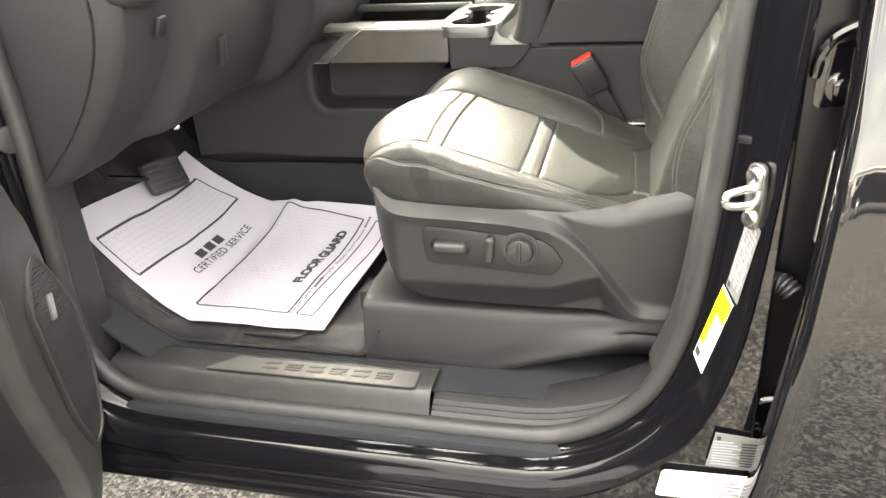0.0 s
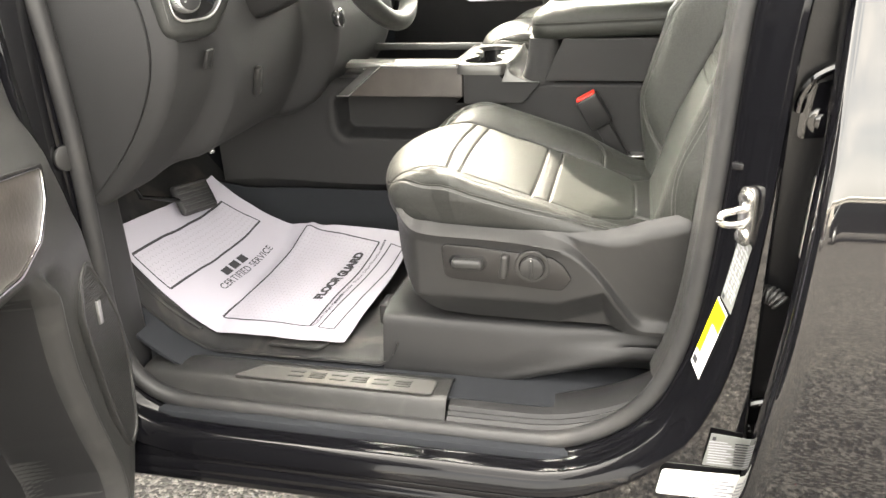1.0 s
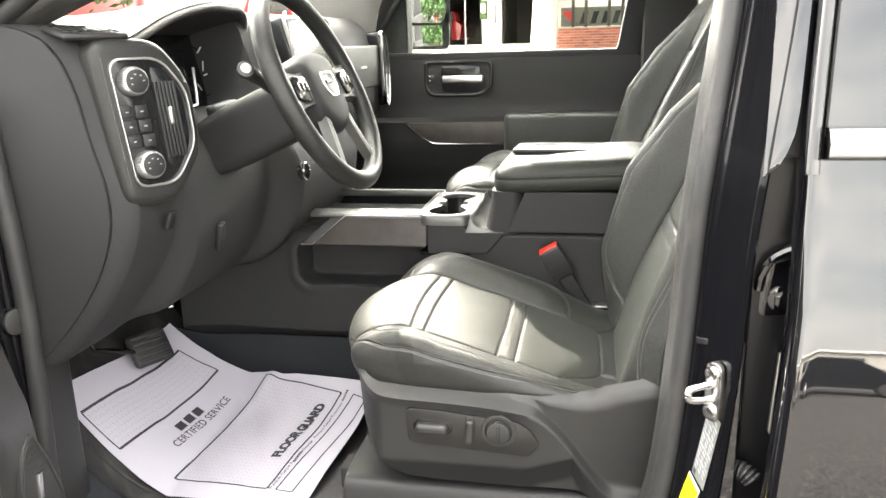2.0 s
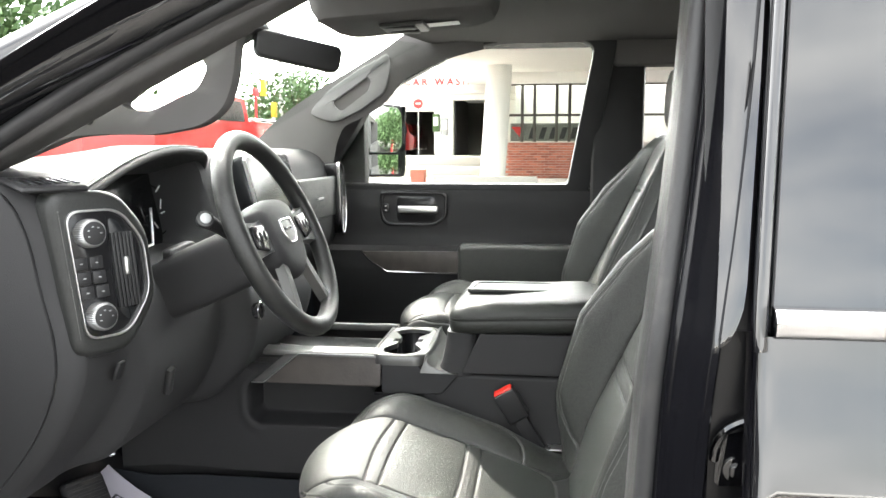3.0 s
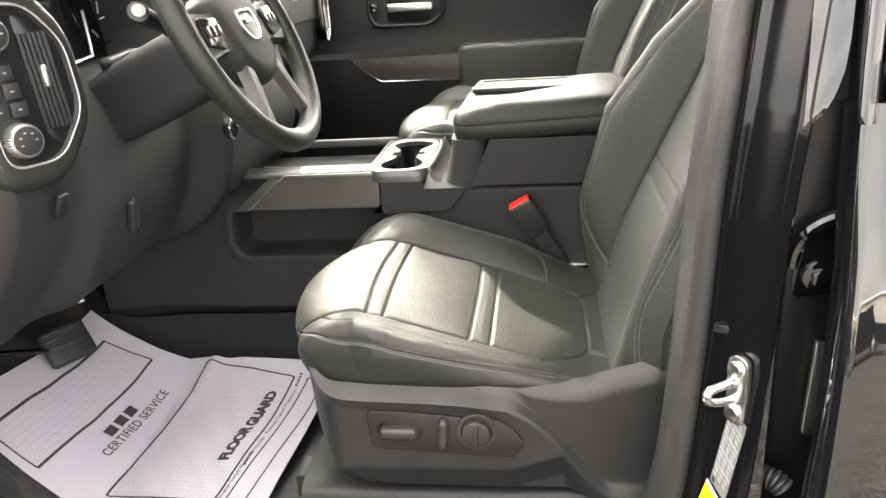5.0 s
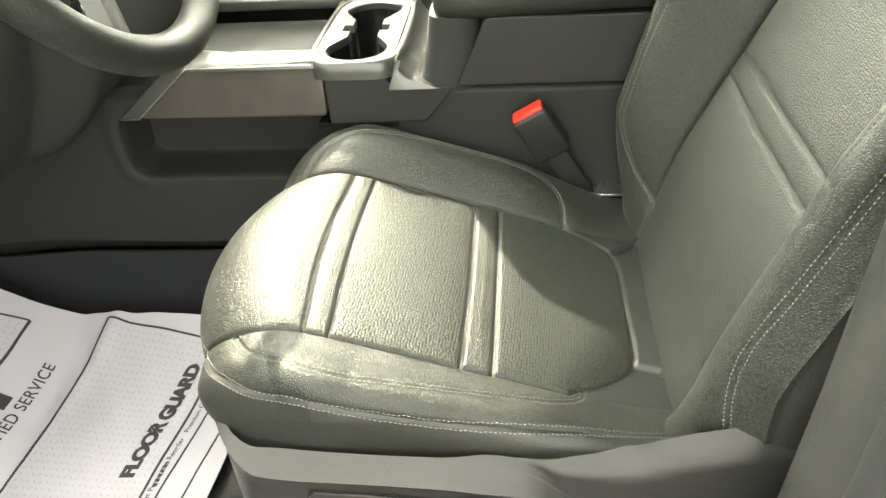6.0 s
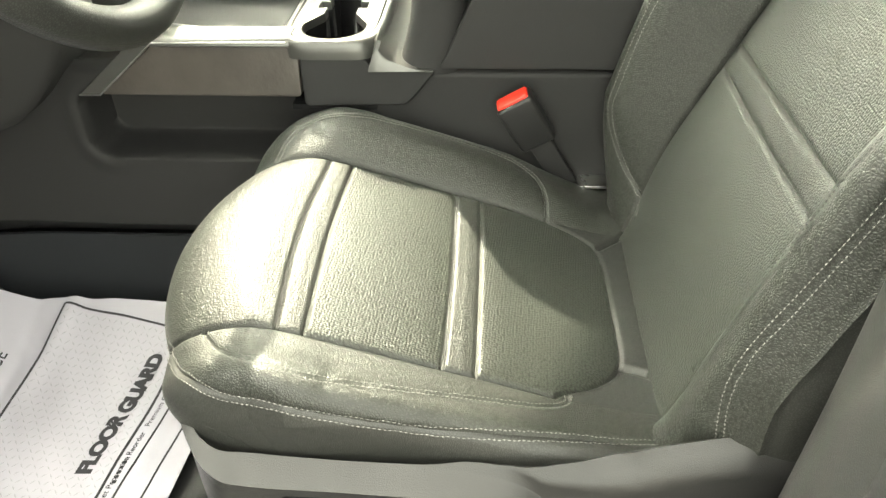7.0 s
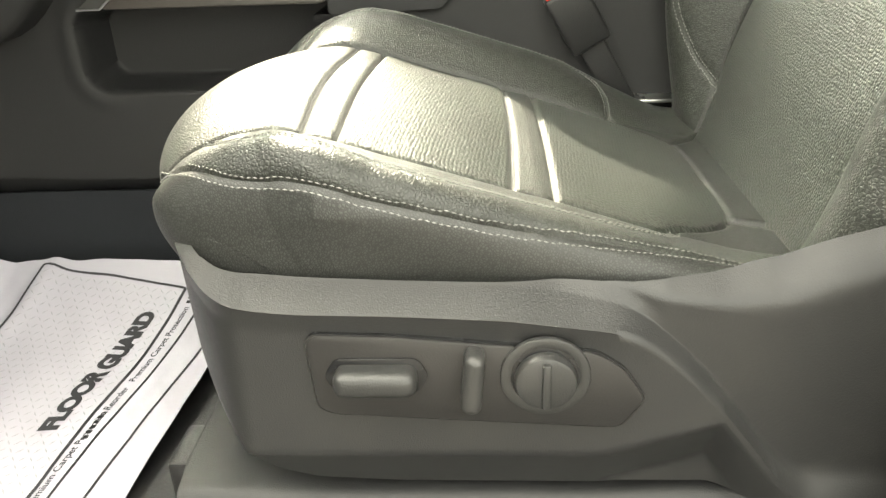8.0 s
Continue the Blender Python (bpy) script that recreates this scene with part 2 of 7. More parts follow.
LEAF = material("leaf", (0.05, 0.10, 0.03), 0.6, vary=0.45, vary_scale=1.4)
BARK = material("bark", (0.12, 0.09, 0.06), 0.9, grain=0.8, grain_scale=30)
POLE_GREY = material("galvanised_pole", (0.35, 0.36, 0.36), 0.5, metal=0.3, vary=0.08)
SIGNAL = material("signal_yellow", (0.6, 0.4, 0.04), 0.5)


# ---- builders ----
def thing(name, at, label, category, group="", kind=""):
    e = new(name)
    e.location = at
    return tagged(e, label, category, group, kind)


def part(name, bm, mat, parent=None, label="", sharp=38.0):
    if isinstance(bm, bmesh.types.BMesh):
        me = bpy.data.meshes.new(name)
        bmesh.ops.recalc_face_normals(bm, faces=bm.faces)
        bm.to_mesh(me)
        bm.free()
    else:
        me = bm
    me.shade_smooth()
    me.set_sharp_from_angle(angle=radians(sharp))
    me.materials.append(mat)
    ob = new(name, me)
    if parent is not None:
        ob.parent = parent
        if parent.type == "EMPTY":
            ob.matrix_parent_inverse = Matrix.Translation(-Vector(parent.location))
    if label:
        tagged(ob, label)
    return ob


def single(name, bm, mat, label, category, kind="", group="", sharp=38.0):
    return tagged(part(name, bm, mat, None, "", sharp), label, category, group, kind)


def bevel(bm, w, seg=2, angle=30):
    if w > 0:
        es = [e for e in bm.edges if len(e.link_faces) == 2 and e.calc_face_angle(0) > radians(angle)]
        bmesh.ops.bevel(bm, geom=es, offset=w, segments=seg, profile=0.5, affect="EDGES", clamp_overlap=True)
    return bm


def box(x0, x1, y0, y1, z0, z1, bev=0.004, seg=2):
    bm = bmesh.new()
    bmesh.ops.create_cube(bm, size=1, matrix=Matrix.Translation(((x0 + x1) / 2, (y0 + y1) / 2, (z0 + z1) / 2)) @ Matrix.Diagonal((x1 - x0, y1 - y0, z1 - z0, 1)))
    return bevel(bm, bev, seg)


def xf(bm, m):
    bm.transform(m)
    return bm


def merge(*bms):
    out = bmesh.new()
    for b in bms:
        me = bpy.data.meshes.new("tmp")
        b.to_mesh(me)
        b.free()
        out.from_mesh(me)
        bpy.data.meshes.remove(me)
    return out


def spline(pts, n):
    """n points, evenly spaced, on a smooth curve through pts."""
    p = np.array(pts, float)
    p = np.vstack([2 * p[0] - p[1], p, 2 * p[-1] - p[-2]])
    out = []
    for i in range(1, len(p) - 2):
        for s in np.linspace(0, 1, 24, endpoint=False):
            a, b, c, d = p[i - 1], p[i], p[i + 1], p[i + 2]
            out.append(0.5 * (2 * b + (c - a) * s + (2 * a - 5 * b + 4 * c - d) * s * s + (3 * b - a - 3 * c + d) * s ** 3))
    out.append(p[-2])
    out = np.array(out)
    length = np.concatenate([[0], np.cumsum(np.linalg.norm(np.diff(out, axis=0), axis=1))])
    at = np.linspace(0, length[-1], n)
    return np.stack([np.interp(at, length, out[:, k]) for k in range(out.shape[1])], 1)


def round_poly(pts, r, seg=5):
    """A closed 2D outline with its corners rounded."""
    p, out, n = [Vector(q) for q in pts], [], len(pts)
    for i in range(n):
        a, b, c = p[i - 1], p[i], p[(i + 1) % n]
        u, v = (a - b), (c - b)
        k = min(r, u.length * 0.45, v.length * 0.45)
        s, e = b + u.normalized() * k, b + v.normalized() * k
        for j in range(seg + 1):
            f = j / seg
            out.append(tuple(s * (1 - f) ** 2 + b * 2 * f * (1 - f) + e * f * f))
    return out


def place(axis, a, b, c):
    return {"x": (c, a, b), "y": (a, c, b), "z": (a, b, c)}[axis]


def prism(pts, axis, d0, d1, bev=0.003, seg=2):
    """A 2D outline pushed along an axis from d0 to d1."""
    bm = bmesh.new()
    lo = [bm.verts.new(place(axis, p[0], p[1], d0)) for p in pts]
    hi = [bm.verts.new(place(axis, p[0], p[1], d1)) for p in pts]
    bm.faces.new(lo), bm.faces.new(hi[::-1])
    for i in range(len(pts)):
        j = (i + 1) % len(pts)
        bm.faces.new((lo[i], hi[i], hi[j], lo[j]))
    bmesh.ops.recalc_face_normals(bm, faces=bm.faces)
    return bevel(bm, bev, seg, 50)


def ring_prism(outer, inner, axis, d0, d1, bev=0.002):
    """A frame between two outlines with the same number of points."""
    bm, n, v = bmesh.new(), len(outer), []
    for pts, d in ((outer, d0), (outer, d1), (inner, d1), (inner, d0)):
        v.append([bm.verts.new(place(axis, p[0], p[1], d)) for p in pts])
    for k in range(4):
        for i in range(n):
            j = (i + 1) % n
            bm.faces.new((v[k][i], v[(k + 1) % 4][i], v[(k + 1) % 4][j], v[k][j]))
    bmesh.ops.recalc_face_normals(bm, faces=bm.faces)
    return bevel(bm, bev, 2, 50)


def grid_mesh(P, closed_u=False, closed_v=False, name="sheet", keep=None):
    """A mesh from an array of places (nu, nv, 3); keep chooses faces."""
    nu, nv = P.shape[:2]
    idx = np.arange(nu * nv).reshape(nu, nv)
    a = idx if not closed_u else np.vstack([idx, idx[:1]])
    a = a if not closed_v else np.hstack([a, a[:, :1]])
    q = np.stack([a[:-1, :-1], a[1:, :-1], a[1:, 1:], a[:-1, 1:]], -1).reshape(-1, 4)
    if keep is not None:
        q = q[keep.reshape(-1)]
    used, inv = np.unique(q, return_inverse=True)
    me = bpy.data.meshes.new(name)
    me.from_pydata(P.reshape(-1, 3)[used].tolist(), [], inv.reshape(-1, 4).tolist())
    return me


def to_bm(me):
    bm = bmesh.new()
    bm.from_mesh(me)
    bpy.data.meshes.remove(me)
    return bm


def loft(rings, cap=True, closed=True):
    bm = to_bm(grid_mesh(np.array(rings, float), closed_v=closed))
    if cap and closed:
        bm.verts.ensure_lookup_table()
        n = len(rings[0])
        bm.faces.new([bm.verts[i] for i in range(n)])
        m = len(bm.verts)
        bm.faces.new([bm.verts[i] for i in range(m - n, m)])
    bmesh.ops.recalc_face_normals(bm, faces=bm.faces)
    return bm


def thicken(bm, d):
    """Gives an open sheet a thickness d against its normals."""
    bmesh.ops.recalc_face_normals(bm, faces=bm.faces)
    bmesh.ops.solidify(bm, geom=bm.faces[:], thickness=d)
    return bm


def tube(pts, r, n=10, closed=False, flat=1.0, up=(0, 0, 1)):
    p = [Vector(q) for q in pts]
    rings = []
    for i, q in enumerate(p):
        a = p[i - 1] if (i or closed) else q
        b = p[(i + 1) % len(p)] if (i < len(p) - 1 or closed) else q
        t = (b - a).normalized()
        s = t.cross(Vector(up))
        s = s.normalized() if s.length > 1e-4 else t.orthogonal().normalized()
        w = s.cross(t)
        rr = r[i] if isinstance(r, (list, tuple)) else r
        rings.append([q + (s * math.cos(k * 2 * math.pi / n) + w * math.sin(k * 2 * math.pi / n) * flat) * rr for k in range(n)])
    if closed:
        return to_bm(grid_mesh(np.array(rings), closed_u=True, closed_v=True))
    return loft(rings)


def cyl(c, way, r, depth, n=24, bev=0.001, r2=None):
    """A bevelled disc or rod centred at c along way."""
    bm = bmesh.new()
    q = Vector(way).to_track_quat("Z", "Y").to_matrix().to_4x4()
    bmesh.ops.create_cone(bm, cap_ends=True, segments=n, radius1=r, radius2=r if r2 is None else r2, depth=depth)
    bevel(bm, bev, 2, 40)
    return xf(bm, Matrix.Translation(c) @ q)


def stitches(path, normal_up, step=0.0046, length=0.0037, r=0.00052):
    """Single stitches laid along a path (n, 3), lying on the surface."""
    d = np.concatenate([[0], np.cumsum(np.linalg.norm(np.diff(path, axis=0), axis=1))])
    verts, faces = [], []
    n = int(d[-1] / step)
    for i in range(n):
        a = np.array([np.interp(i * step, d, path[:, k]) for k in range(3)])
        b = np.array([np.interp(i * step + length, d, path[:, k]) for k in range(3)])
        t = (b - a) / (np.linalg.norm(b - a) + 1e-9)
        up_ = normal_up if normal_up.ndim == 1 else np.array([np.interp(i * step, d, normal_up[:, k]) for k in range(3)])
        s = np.cross(t, up_)
        s /= np.linalg.norm(s) + 1e-9
        w = np.cross(s, t)
        k = len(verts)
        m = (a + b) / 2
        verts += [a, b] + [m + (s * math.cos(q) + w * math.sin(q)) * r * 1.2 for q in (0, math.pi / 2, math.pi, 3 * math.pi / 2)]
        for j in range(4):
            faces += [(k, k + 2 + j, k + 2 + (j + 1) % 4), (k + 1, k + 2 + (j + 1) % 4, k + 2 + j)]
    me = bpy.data.meshes.new("stitching")
    me.from_pydata([tuple(v) for v in verts], [], faces)
    return me


def letters(text, size, m, mat, name, parent=None, depth=0.0004, bold=0.0, spacing=1.0, label=""):
    """Built-in letters as a thin mesh, set by the pose m (text runs along x, up along y)."""
    cu = bpy.data.curves.new(name, "FONT")
    cu.body, cu.size, cu.extrude, cu.align_x, cu.align_y, cu.offset, cu.space_character = text, size, depth, "CENTER", "CENTER", bold, spacing
    tmp = bpy.data.objects.new("tmp", cu)
    me = bpy.data.meshes.new_from_object(tmp)
    bpy.data.objects.remove(tmp)
    bpy.data.curves.remove(cu)
    me.materials.clear()
    me.transform(m)
    return part(name, me, mat, parent, label)

# ---- ground and surroundings ----
gm = bmesh.new()
bmesh.ops.create_grid(gm, x_segments=60, y_segments=60, size=150)
single("ground", gm, ASPHALT, "worn grey asphalt of the car park", "asphalt", kind="structure")

# ---- the truck's cab: door opening ----
SEAT_Y, MID_Y = 0.336, 0.76        # middle of the driver's seat, middle of the truck


def lean_y(z):
    """How far the cab's side leans in above the belt line."""
    return max(0.0, z - 1.45) * 0.20


OPENING = [(-0.60, 1.62), (-0.575, 1.45), (-0.565, 1.25), (-0.57, 1.05), (-0.575, 0.9), (-0.555, 0.80), (-0.50, 0.752), (-0.40, 0.742), (-0.2, 0.741), (0.0, 0.742), (0.12, 0.742),
           (0.21, 0.746), (0.28, 0.775), (0.335, 0.822), (0.37, 0.884), (0.397, 0.991), (0.413, 1.171), (0.426, 1.407), (0.453, 1.62), (0.474, 1.82), (0.478, 1.93), (0.445, 1.985), (0.33, 2.005), (0.12, 1.985),
           (-0.06, 1.925), (-0.20, 1.860), (-0.34, 1.785), (-0.48, 1.70), (-0.60, 1.62)]
OPEN = spline(OPENING, 150)
_t = np.gradient(OPEN, axis=0)
_t /= np.linalg.norm(_t, axis=1)[:, None]
OPEN_N = np.stack([_t[:, 1], -_t[:, 0]], 1)     # points out of the opening
OPEN_N[0], OPEN_N[-1] = OPEN_N[1], OPEN_N[-2]


def swept(profile, i0=0, i1=150):
    """A profile of (outwards, y) carried round the door opening."""
    rings = []
    for i in range(i0, i1):
        (x, z), (nx, nz) = OPEN[i], OPEN_N[i]
        rings.append([(x + nx * a, b + lean_y(z), z + nz * a) for a, b in profile])
    return rings


cab = thing("cab_shell", (0, MID_Y, 0.45), "black crew cab of a pickup truck with its driver's door open", "truck cab")
seal_prof = [(0.006 + 0.014 * math.cos(a), -0.028 + 0.016 * math.sin(a)) for a in np.linspace(0, 2 * math.pi, 14, endpoint=False)]
part("door_seal", loft(swept(seal_prof), cap=False), RUBBER, cab, "grey rubber weatherstrip round the door opening")
flange = [(0.014, -0.02), (0.016, -0.045), (0.019, -0.050), (0.024, -0.055), (0.035, -0.070), (0.046, -0.0845), (0.054, -0.0955), (0.057, -0.1005), (0.0605, -0.104), (0.064, -0.1045), (0.066, -0.1)]
f_side, f_low = spline(flange, 18), spline([(0.014, -0.02), (0.016, -0.048), (0.022, -0.060), (0.026, -0.082), (0.034, -0.094), (0.056, -0.104), (0.064, -0.104), (0.066, -0.095)], 18)
jamb = []
for (x, z), (nx, nz) in zip(OPEN, OPEN_N):
    w = min(1.0, max(0.0, (-nz - 0.45) * 2.2))
    jamb.append([(x + nx * a, b + lean_y(z), z + nz * a) for a, b in f_side * (1 - w) + f_low * w])
part("door_frame", thicken(loft(jamb, closed=False), 0.004), FRAME_PAINT, cab, "gloss black painted door aperture")
inner = [(-0.002, -0.020), (-0.006, -0.004), (-0.007, 0.02), (0.0, 0.05), (0.006, 0.06)]
part("pillar_trim", thicken(loft(swept(inner, 66, 105), closed=False), 0.004), PLASTIC_GREY, cab, "grey plastic trim of the door pillar")
part("roof_trim", thicken(loft(swept(inner, 104, 150), closed=False), 0.004), HEADLINER, cab, "grey fabric trim of the roof rail")

# outer skin of the pillar and the rocker
pil = [(x + nx * 0.06, z + nz * 0.06) for (x, z), (nx, nz) in zip(OPEN[58:100], OPEN_N[58:100])]
rows = []
for x, z in pil:
    yy = -0.098 + lean_y(z)
    rows.append([(x, yy, z), (max(x, 0.482), yy - 0.002, z), (max(x, 0.488), yy + 0.004, z), (max(x, 0.492), yy + 0.035, z), (max(x, 0.56), yy + 0.042, z)])
part("b_pillar_panel", thicken(to_bm(grid_mesh(np.array(rows))), 0.003), PAINT, cab, "gloss black painted outer pillar")
ap = []
for z in np.concatenate([np.linspace(1.441, 1.52, 12), np.linspace(1.56, 1.96, 9)]):
    i_ = float(np.interp(z, [1.441, 1.50, 1.585, 1.77, 1.96], [0.4875, 0.4905, 0.4945, 0.500, 0.505]))
    o_ = float(np.interp(z, [1.441, 1.447, 1.452, 1.472, 1.492, 1.520, 1.605, 1.77, 1.96], [0.4885, 0.4935, 0.503, 0.514, 0.521, 0.525, 0.5305, 0.5415, 0.551]))
    ap.append([(i_ + (o_ - i_) * f, -0.102 + 0.0008 * (2 * f - 1) ** 2 + lean_y(z), z) for f in np.linspace(0, 1, 6)])
ap = thicken(to_bm(grid_mesh(np.array(ap))), 0.004)
part("upper_jamb", thicken(to_bm(grid_mesh(np.array([[(x, -0.062 + lean_y(z), z) for z in (1.42, 1.45, 1.7, 2.0)] for x in (0.485, 0.54, 0.62)]))), 0.004), RUBBER, cab, "dark seal between pillar and rear door")
part("pillar_applique", ap, PAINT, cab, "mirror-gloss black pillar cover")
part("jamb_panel", prism([(0.30, 0.60), (0.60, 0.60), (0.60, 1.46), (0.480, 1.46), (0.470, 1.25), (0.458, 1.05), (0.435, 0.93), (0.395, 0.84), (0.335, 0.775), (0.26, 0.72)], "y", -0.064, -0.052, 0.0), JAMB, cab, "black painted jamb behind the rear door edge")
sill_out = [(-0.094, 0.686), (-0.100, 0.680), (-0.104, 0.672), (-0.1035, 0.667), (-0.109, 0.662), (-0.112, 0.653), (-0.111, 0.648), (-0.1155, 0.643), (-0.116, 0.634), (-0.110, 0.626), (-0.09, 0.618), (-0.02, 0.605), (0.1, 0.60)]
part("rocker_panel", thicken(loft([[(x, y, z) for y, z in sill_out] for x in np.linspace(-0.75, 1.75, 24)], closed=False), 0.003), FRAME_PAINT, cab, "gloss black ribbed rocker panel")
part("floor_pan", box(-1.0, 1.75, -0.06, 1.60, 0.70, 0.735, 0.01), CARPET, cab, "dark carpeted cab floor")

# rear door: skin, belt chrome, glass
def door_y(z):
    """The body side's swell below the belt line."""
    return float(np.interp(z, [0.55, 0.7, 0.85, 0.95, 1.05, 1.15, 1.22, 1.29, 1.36, 1.42, 1.46], [-0.145, -0.170, -0.183, -0.185, -0.182, -0.172, -0.161, -0.146, -0.129, -0.114, -0.106]))


def door_edge(z):
    """The rear door's leading edge, leaning back as it rises."""
    return float(np.interp(z, [0.62, 0.8, 1.05, 1.3, 1.45], [0.452, 0.477, 0.505, 0.525, 0.531]))


dz = np.linspace(0.62, 1.464, 30)
lip = [(0.0, 0.035), (0.001, 0.016), (0.004, 0.006), (0.009, 0.001), (0.014, 0.0), (0.03, 0.0)]
rear = part("rear_door", thicken(to_bm(grid_mesh(np.array([[(door_edge(z) + a, door_y(z) + b, z) for z in dz] for a, b in lip] + [[(door_edge(z) + (1.75 - door_edge(z)) * f, door_y(z), z) for z in dz] for f in np.linspace(0.06, 1, 22)]))), 0.004), PAINT, cab, "gloss black rear door, shut")
part("belt_molding", prism(round_poly([(-0.122, 1.465), (-0.128, 1.470), (-0.130, 1.486), (-0.122, 1.499), (-0.105, 1.501), (-0.105, 1.465)], 0.003, 3), "x", 0.549, 1.75, 0.0), CHROME, rear, "bright chrome belt moulding")
def side_glass(x0, x1, y, z0, z1):
    zs = np.linspace(z0, z1, 8)
    return np.array([[(x, y + lean_y(z), z) for z in zs] for x in np.linspace(x0, x1, 6)])
part("rear_glass", thicken(to_bm(grid_mesh(side_glass(0.550, 1.75, -0.110, 1.497, 1.94))), 0.004), TINT, rear, "dark tinted rear door glass")
gf = [[(0.528 + 0.06 * max(0.0, z - 1.47) + a, -0.118 + b + lean_y(z), z) for a, b in ((0.0, 0.03), (0.0, 0.006), (0.002, 0.001), (0.006, -0.002), (0.011, -0.001), (0.016, 0.003), (0.0185, 0.008), (0.019, 0.02))] for z in (1.448, 1.456, 1.5, 1.6, 1.7, 1.8, 1.9, 1.96)]
part("glass_frame", thicken(loft(gf, closed=False), 0.003), PAINT, rear, "gloss black window frame")
part("glass_bead", loft([[(0.5485 + 0.06 * max(0.0, z - 1.47) + a, -0.113 + b + lean_y(z), z) for a, b in ((-0.0015, 0.0), (0.0, -0.002), (0.0015, 0.0), (0.0, 0.003))] for z in (1.489, 1.6, 1.75, 1.96)]), RUBBER, rear, "black glass run")

# roof, headliner, far side, back wall
def roof_z(x, y):
    e = abs(y - MID_Y) / 0.72
    return 2.012 + 0.03 * (1 - e ** 4) - 0.10 * max(0, -x - 0.02) ** 1.0 - 0.5 * max(0, -x - 0.05) ** 2 - 0.02 * max(0, x - 0.8)
def header(y):
    """How far the windscreen's upper edge bows forwards."""
    return 0.19 * max(0.0, 1 - (abs(y - MID_Y) / 0.66) ** 2)


xs, ys = np.linspace(-0.05, 1.75, 30), np.linspace(0.10, 1.42, 26)
part("headliner", thicken(to_bm(grid_mesh(np.array([[(x - header(y) * max(0.0, 1 - (x + 0.05) / 0.4), y, roof_z(x, y)) for y in ys] for x in xs]))), 0.02), HEADLINER, cab, "grey fabric headliner")
part("roof_skin", thicken(to_bm(grid_mesh(np.array([[(x - header(y) * max(0.0, 1 - (x + 0.05) / 0.4), y, roof_z(x, y) + 0.045 - 0.05 * abs((y - MID_Y) / 0.76) ** 6) for y in np.linspace(0.0, 1.52, 26)] for x in xs]))), 0.004), PAINT, cab, "black painted roof")
part("cab_back_wall", box(1.72, 1.75, -0.05, 1.57, 0.72, 1.97, 0.01), PLASTIC_SOFT, cab, "dark trimmed back wall of the cab")
part("firewall", box(-1.0, -0.97, -0.06, 1.6, 0.70, 1.58, 0.01), CARPET, cab, "dark carpeted bulkhead")

# bonnet and wings stay out of view; added to keep sun off the ground
bon = []
for x, z in ((-1.0, 1.30), (-1.05, 1.36), (-1.3, 1.37), (-1.9, 1.33), (-2.25, 1.27), (-2.36, 1.15)):
    bon.append([(x, y, w) for y, w in ((-0.10, 0.55), (-0.13, 0.9), (-0.11, z - 0.12), (-0.02, z - 0.03), (0.3, z), (1.22, z), (1.54, z - 0.03), (1.63, z - 0.12), (1.65, 0.9), (1.62, 0.55))])
part("bonnet", loft(bon), PAINT, cab, "unseen black bonnet and wings, added to shade the ground")

# passenger side: pillar, window frame, door card
WIN = round_poly([(-0.40, 1.562), (-0.40, 1.62), (-0.225, 1.878), (-0.016, 1.978), (0.17, 2.006), (0.40, 2.008), (0.438, 1.985), (0.367, 1.560)], 0.02, 4)
OUT = [(x * 1.0 + (x - 0.0) * 0.10 + (0.03 if x > 0 else -0.03), z + (0.05 if z > 1.7 else -0.02)) for x, z in WIN]
fr = ring_prism(OUT, WIN, "y", 1.50, 1.57, 0.004)
for v in fr.verts:
    v.co.y -= max(0, v.co.z - 1.56) * 0.22
pdoor = thing("passenger_door", (0, 1.55, 0.75), "black padded passenger door with chrome pull handle and wood strip", "door")
part("window_frame", fr, PLASTIC_SOFT, pdoor, "black window surround")
g2 = to_bm(grid_mesh(np.array([[(x, 1.545 - max(0, z - 1.56) * 0.22, z) for z in np.linspace(1.54, 2.03, 6)] for x in np.linspace(-0.42, 0.47, 6)])))
pg = part("window_pane", thicken(g2, 0.004), GLASS, pdoor)
pg.visible_shadow = False
part("far_kick_panel", box(-0.985, -0.465, 1.50, 1.59, 0.72, 1.60, 0.01), CARPET, cab, "dark carpeted kick panel on the passenger side")
part("far_pillar", box(0.44, 0.60, 1.46, 1.60, 0.75, 2.0, 0.02), PLASTIC_SOFT, cab, "dark pillar trim on the passenger side")
part("far_side_lower", box(0.46, 1.75, 1.54, 1.60, 0.72, 1.56, 0.01), PLASTIC_SOFT, cab)
part("far_side_rail", box(0.5, 1.75, 1.40, 1.50, 1.93, 2.02, 0.01), HEADLINER, cab)
ZC = [0.78, 0.95, 1.10, 1.20, 1.26, 1.285, 1.345, 1.36, 1.40, 1.50, 1.545, 1.562]
YC = [1.52, 1.50, 1.49, 1.475, 1.465, 1.463, 1.467, 1.490, 1.496, 1.496, 1.500, 1.53]
card = np.array([[(x, y, z) for y, z in zip(np.interp(np.linspace(0, 11, 45), range(12), YC), np.interp(np.linspace(0, 11, 45), range(12), ZC))] for x in np.linspace(-0.48, 0.46, 20)])
part("door_panel", thicken(to_bm(grid_mesh(card)), 0.012), DOOR_BLACK, pdoor, "black moulded door card")
part("window_ledge", box(-0.42, 0.46, 1.50, 1.56, 1.552, 1.566, 0.004), PLASTIC_GREY, pdoor)
part("armrest", box(0.02, 0.40, 1.42, 1.49, 1.20, 1.375, 0.02, 4), LEATHER, pdoor, "padded leather armrest")
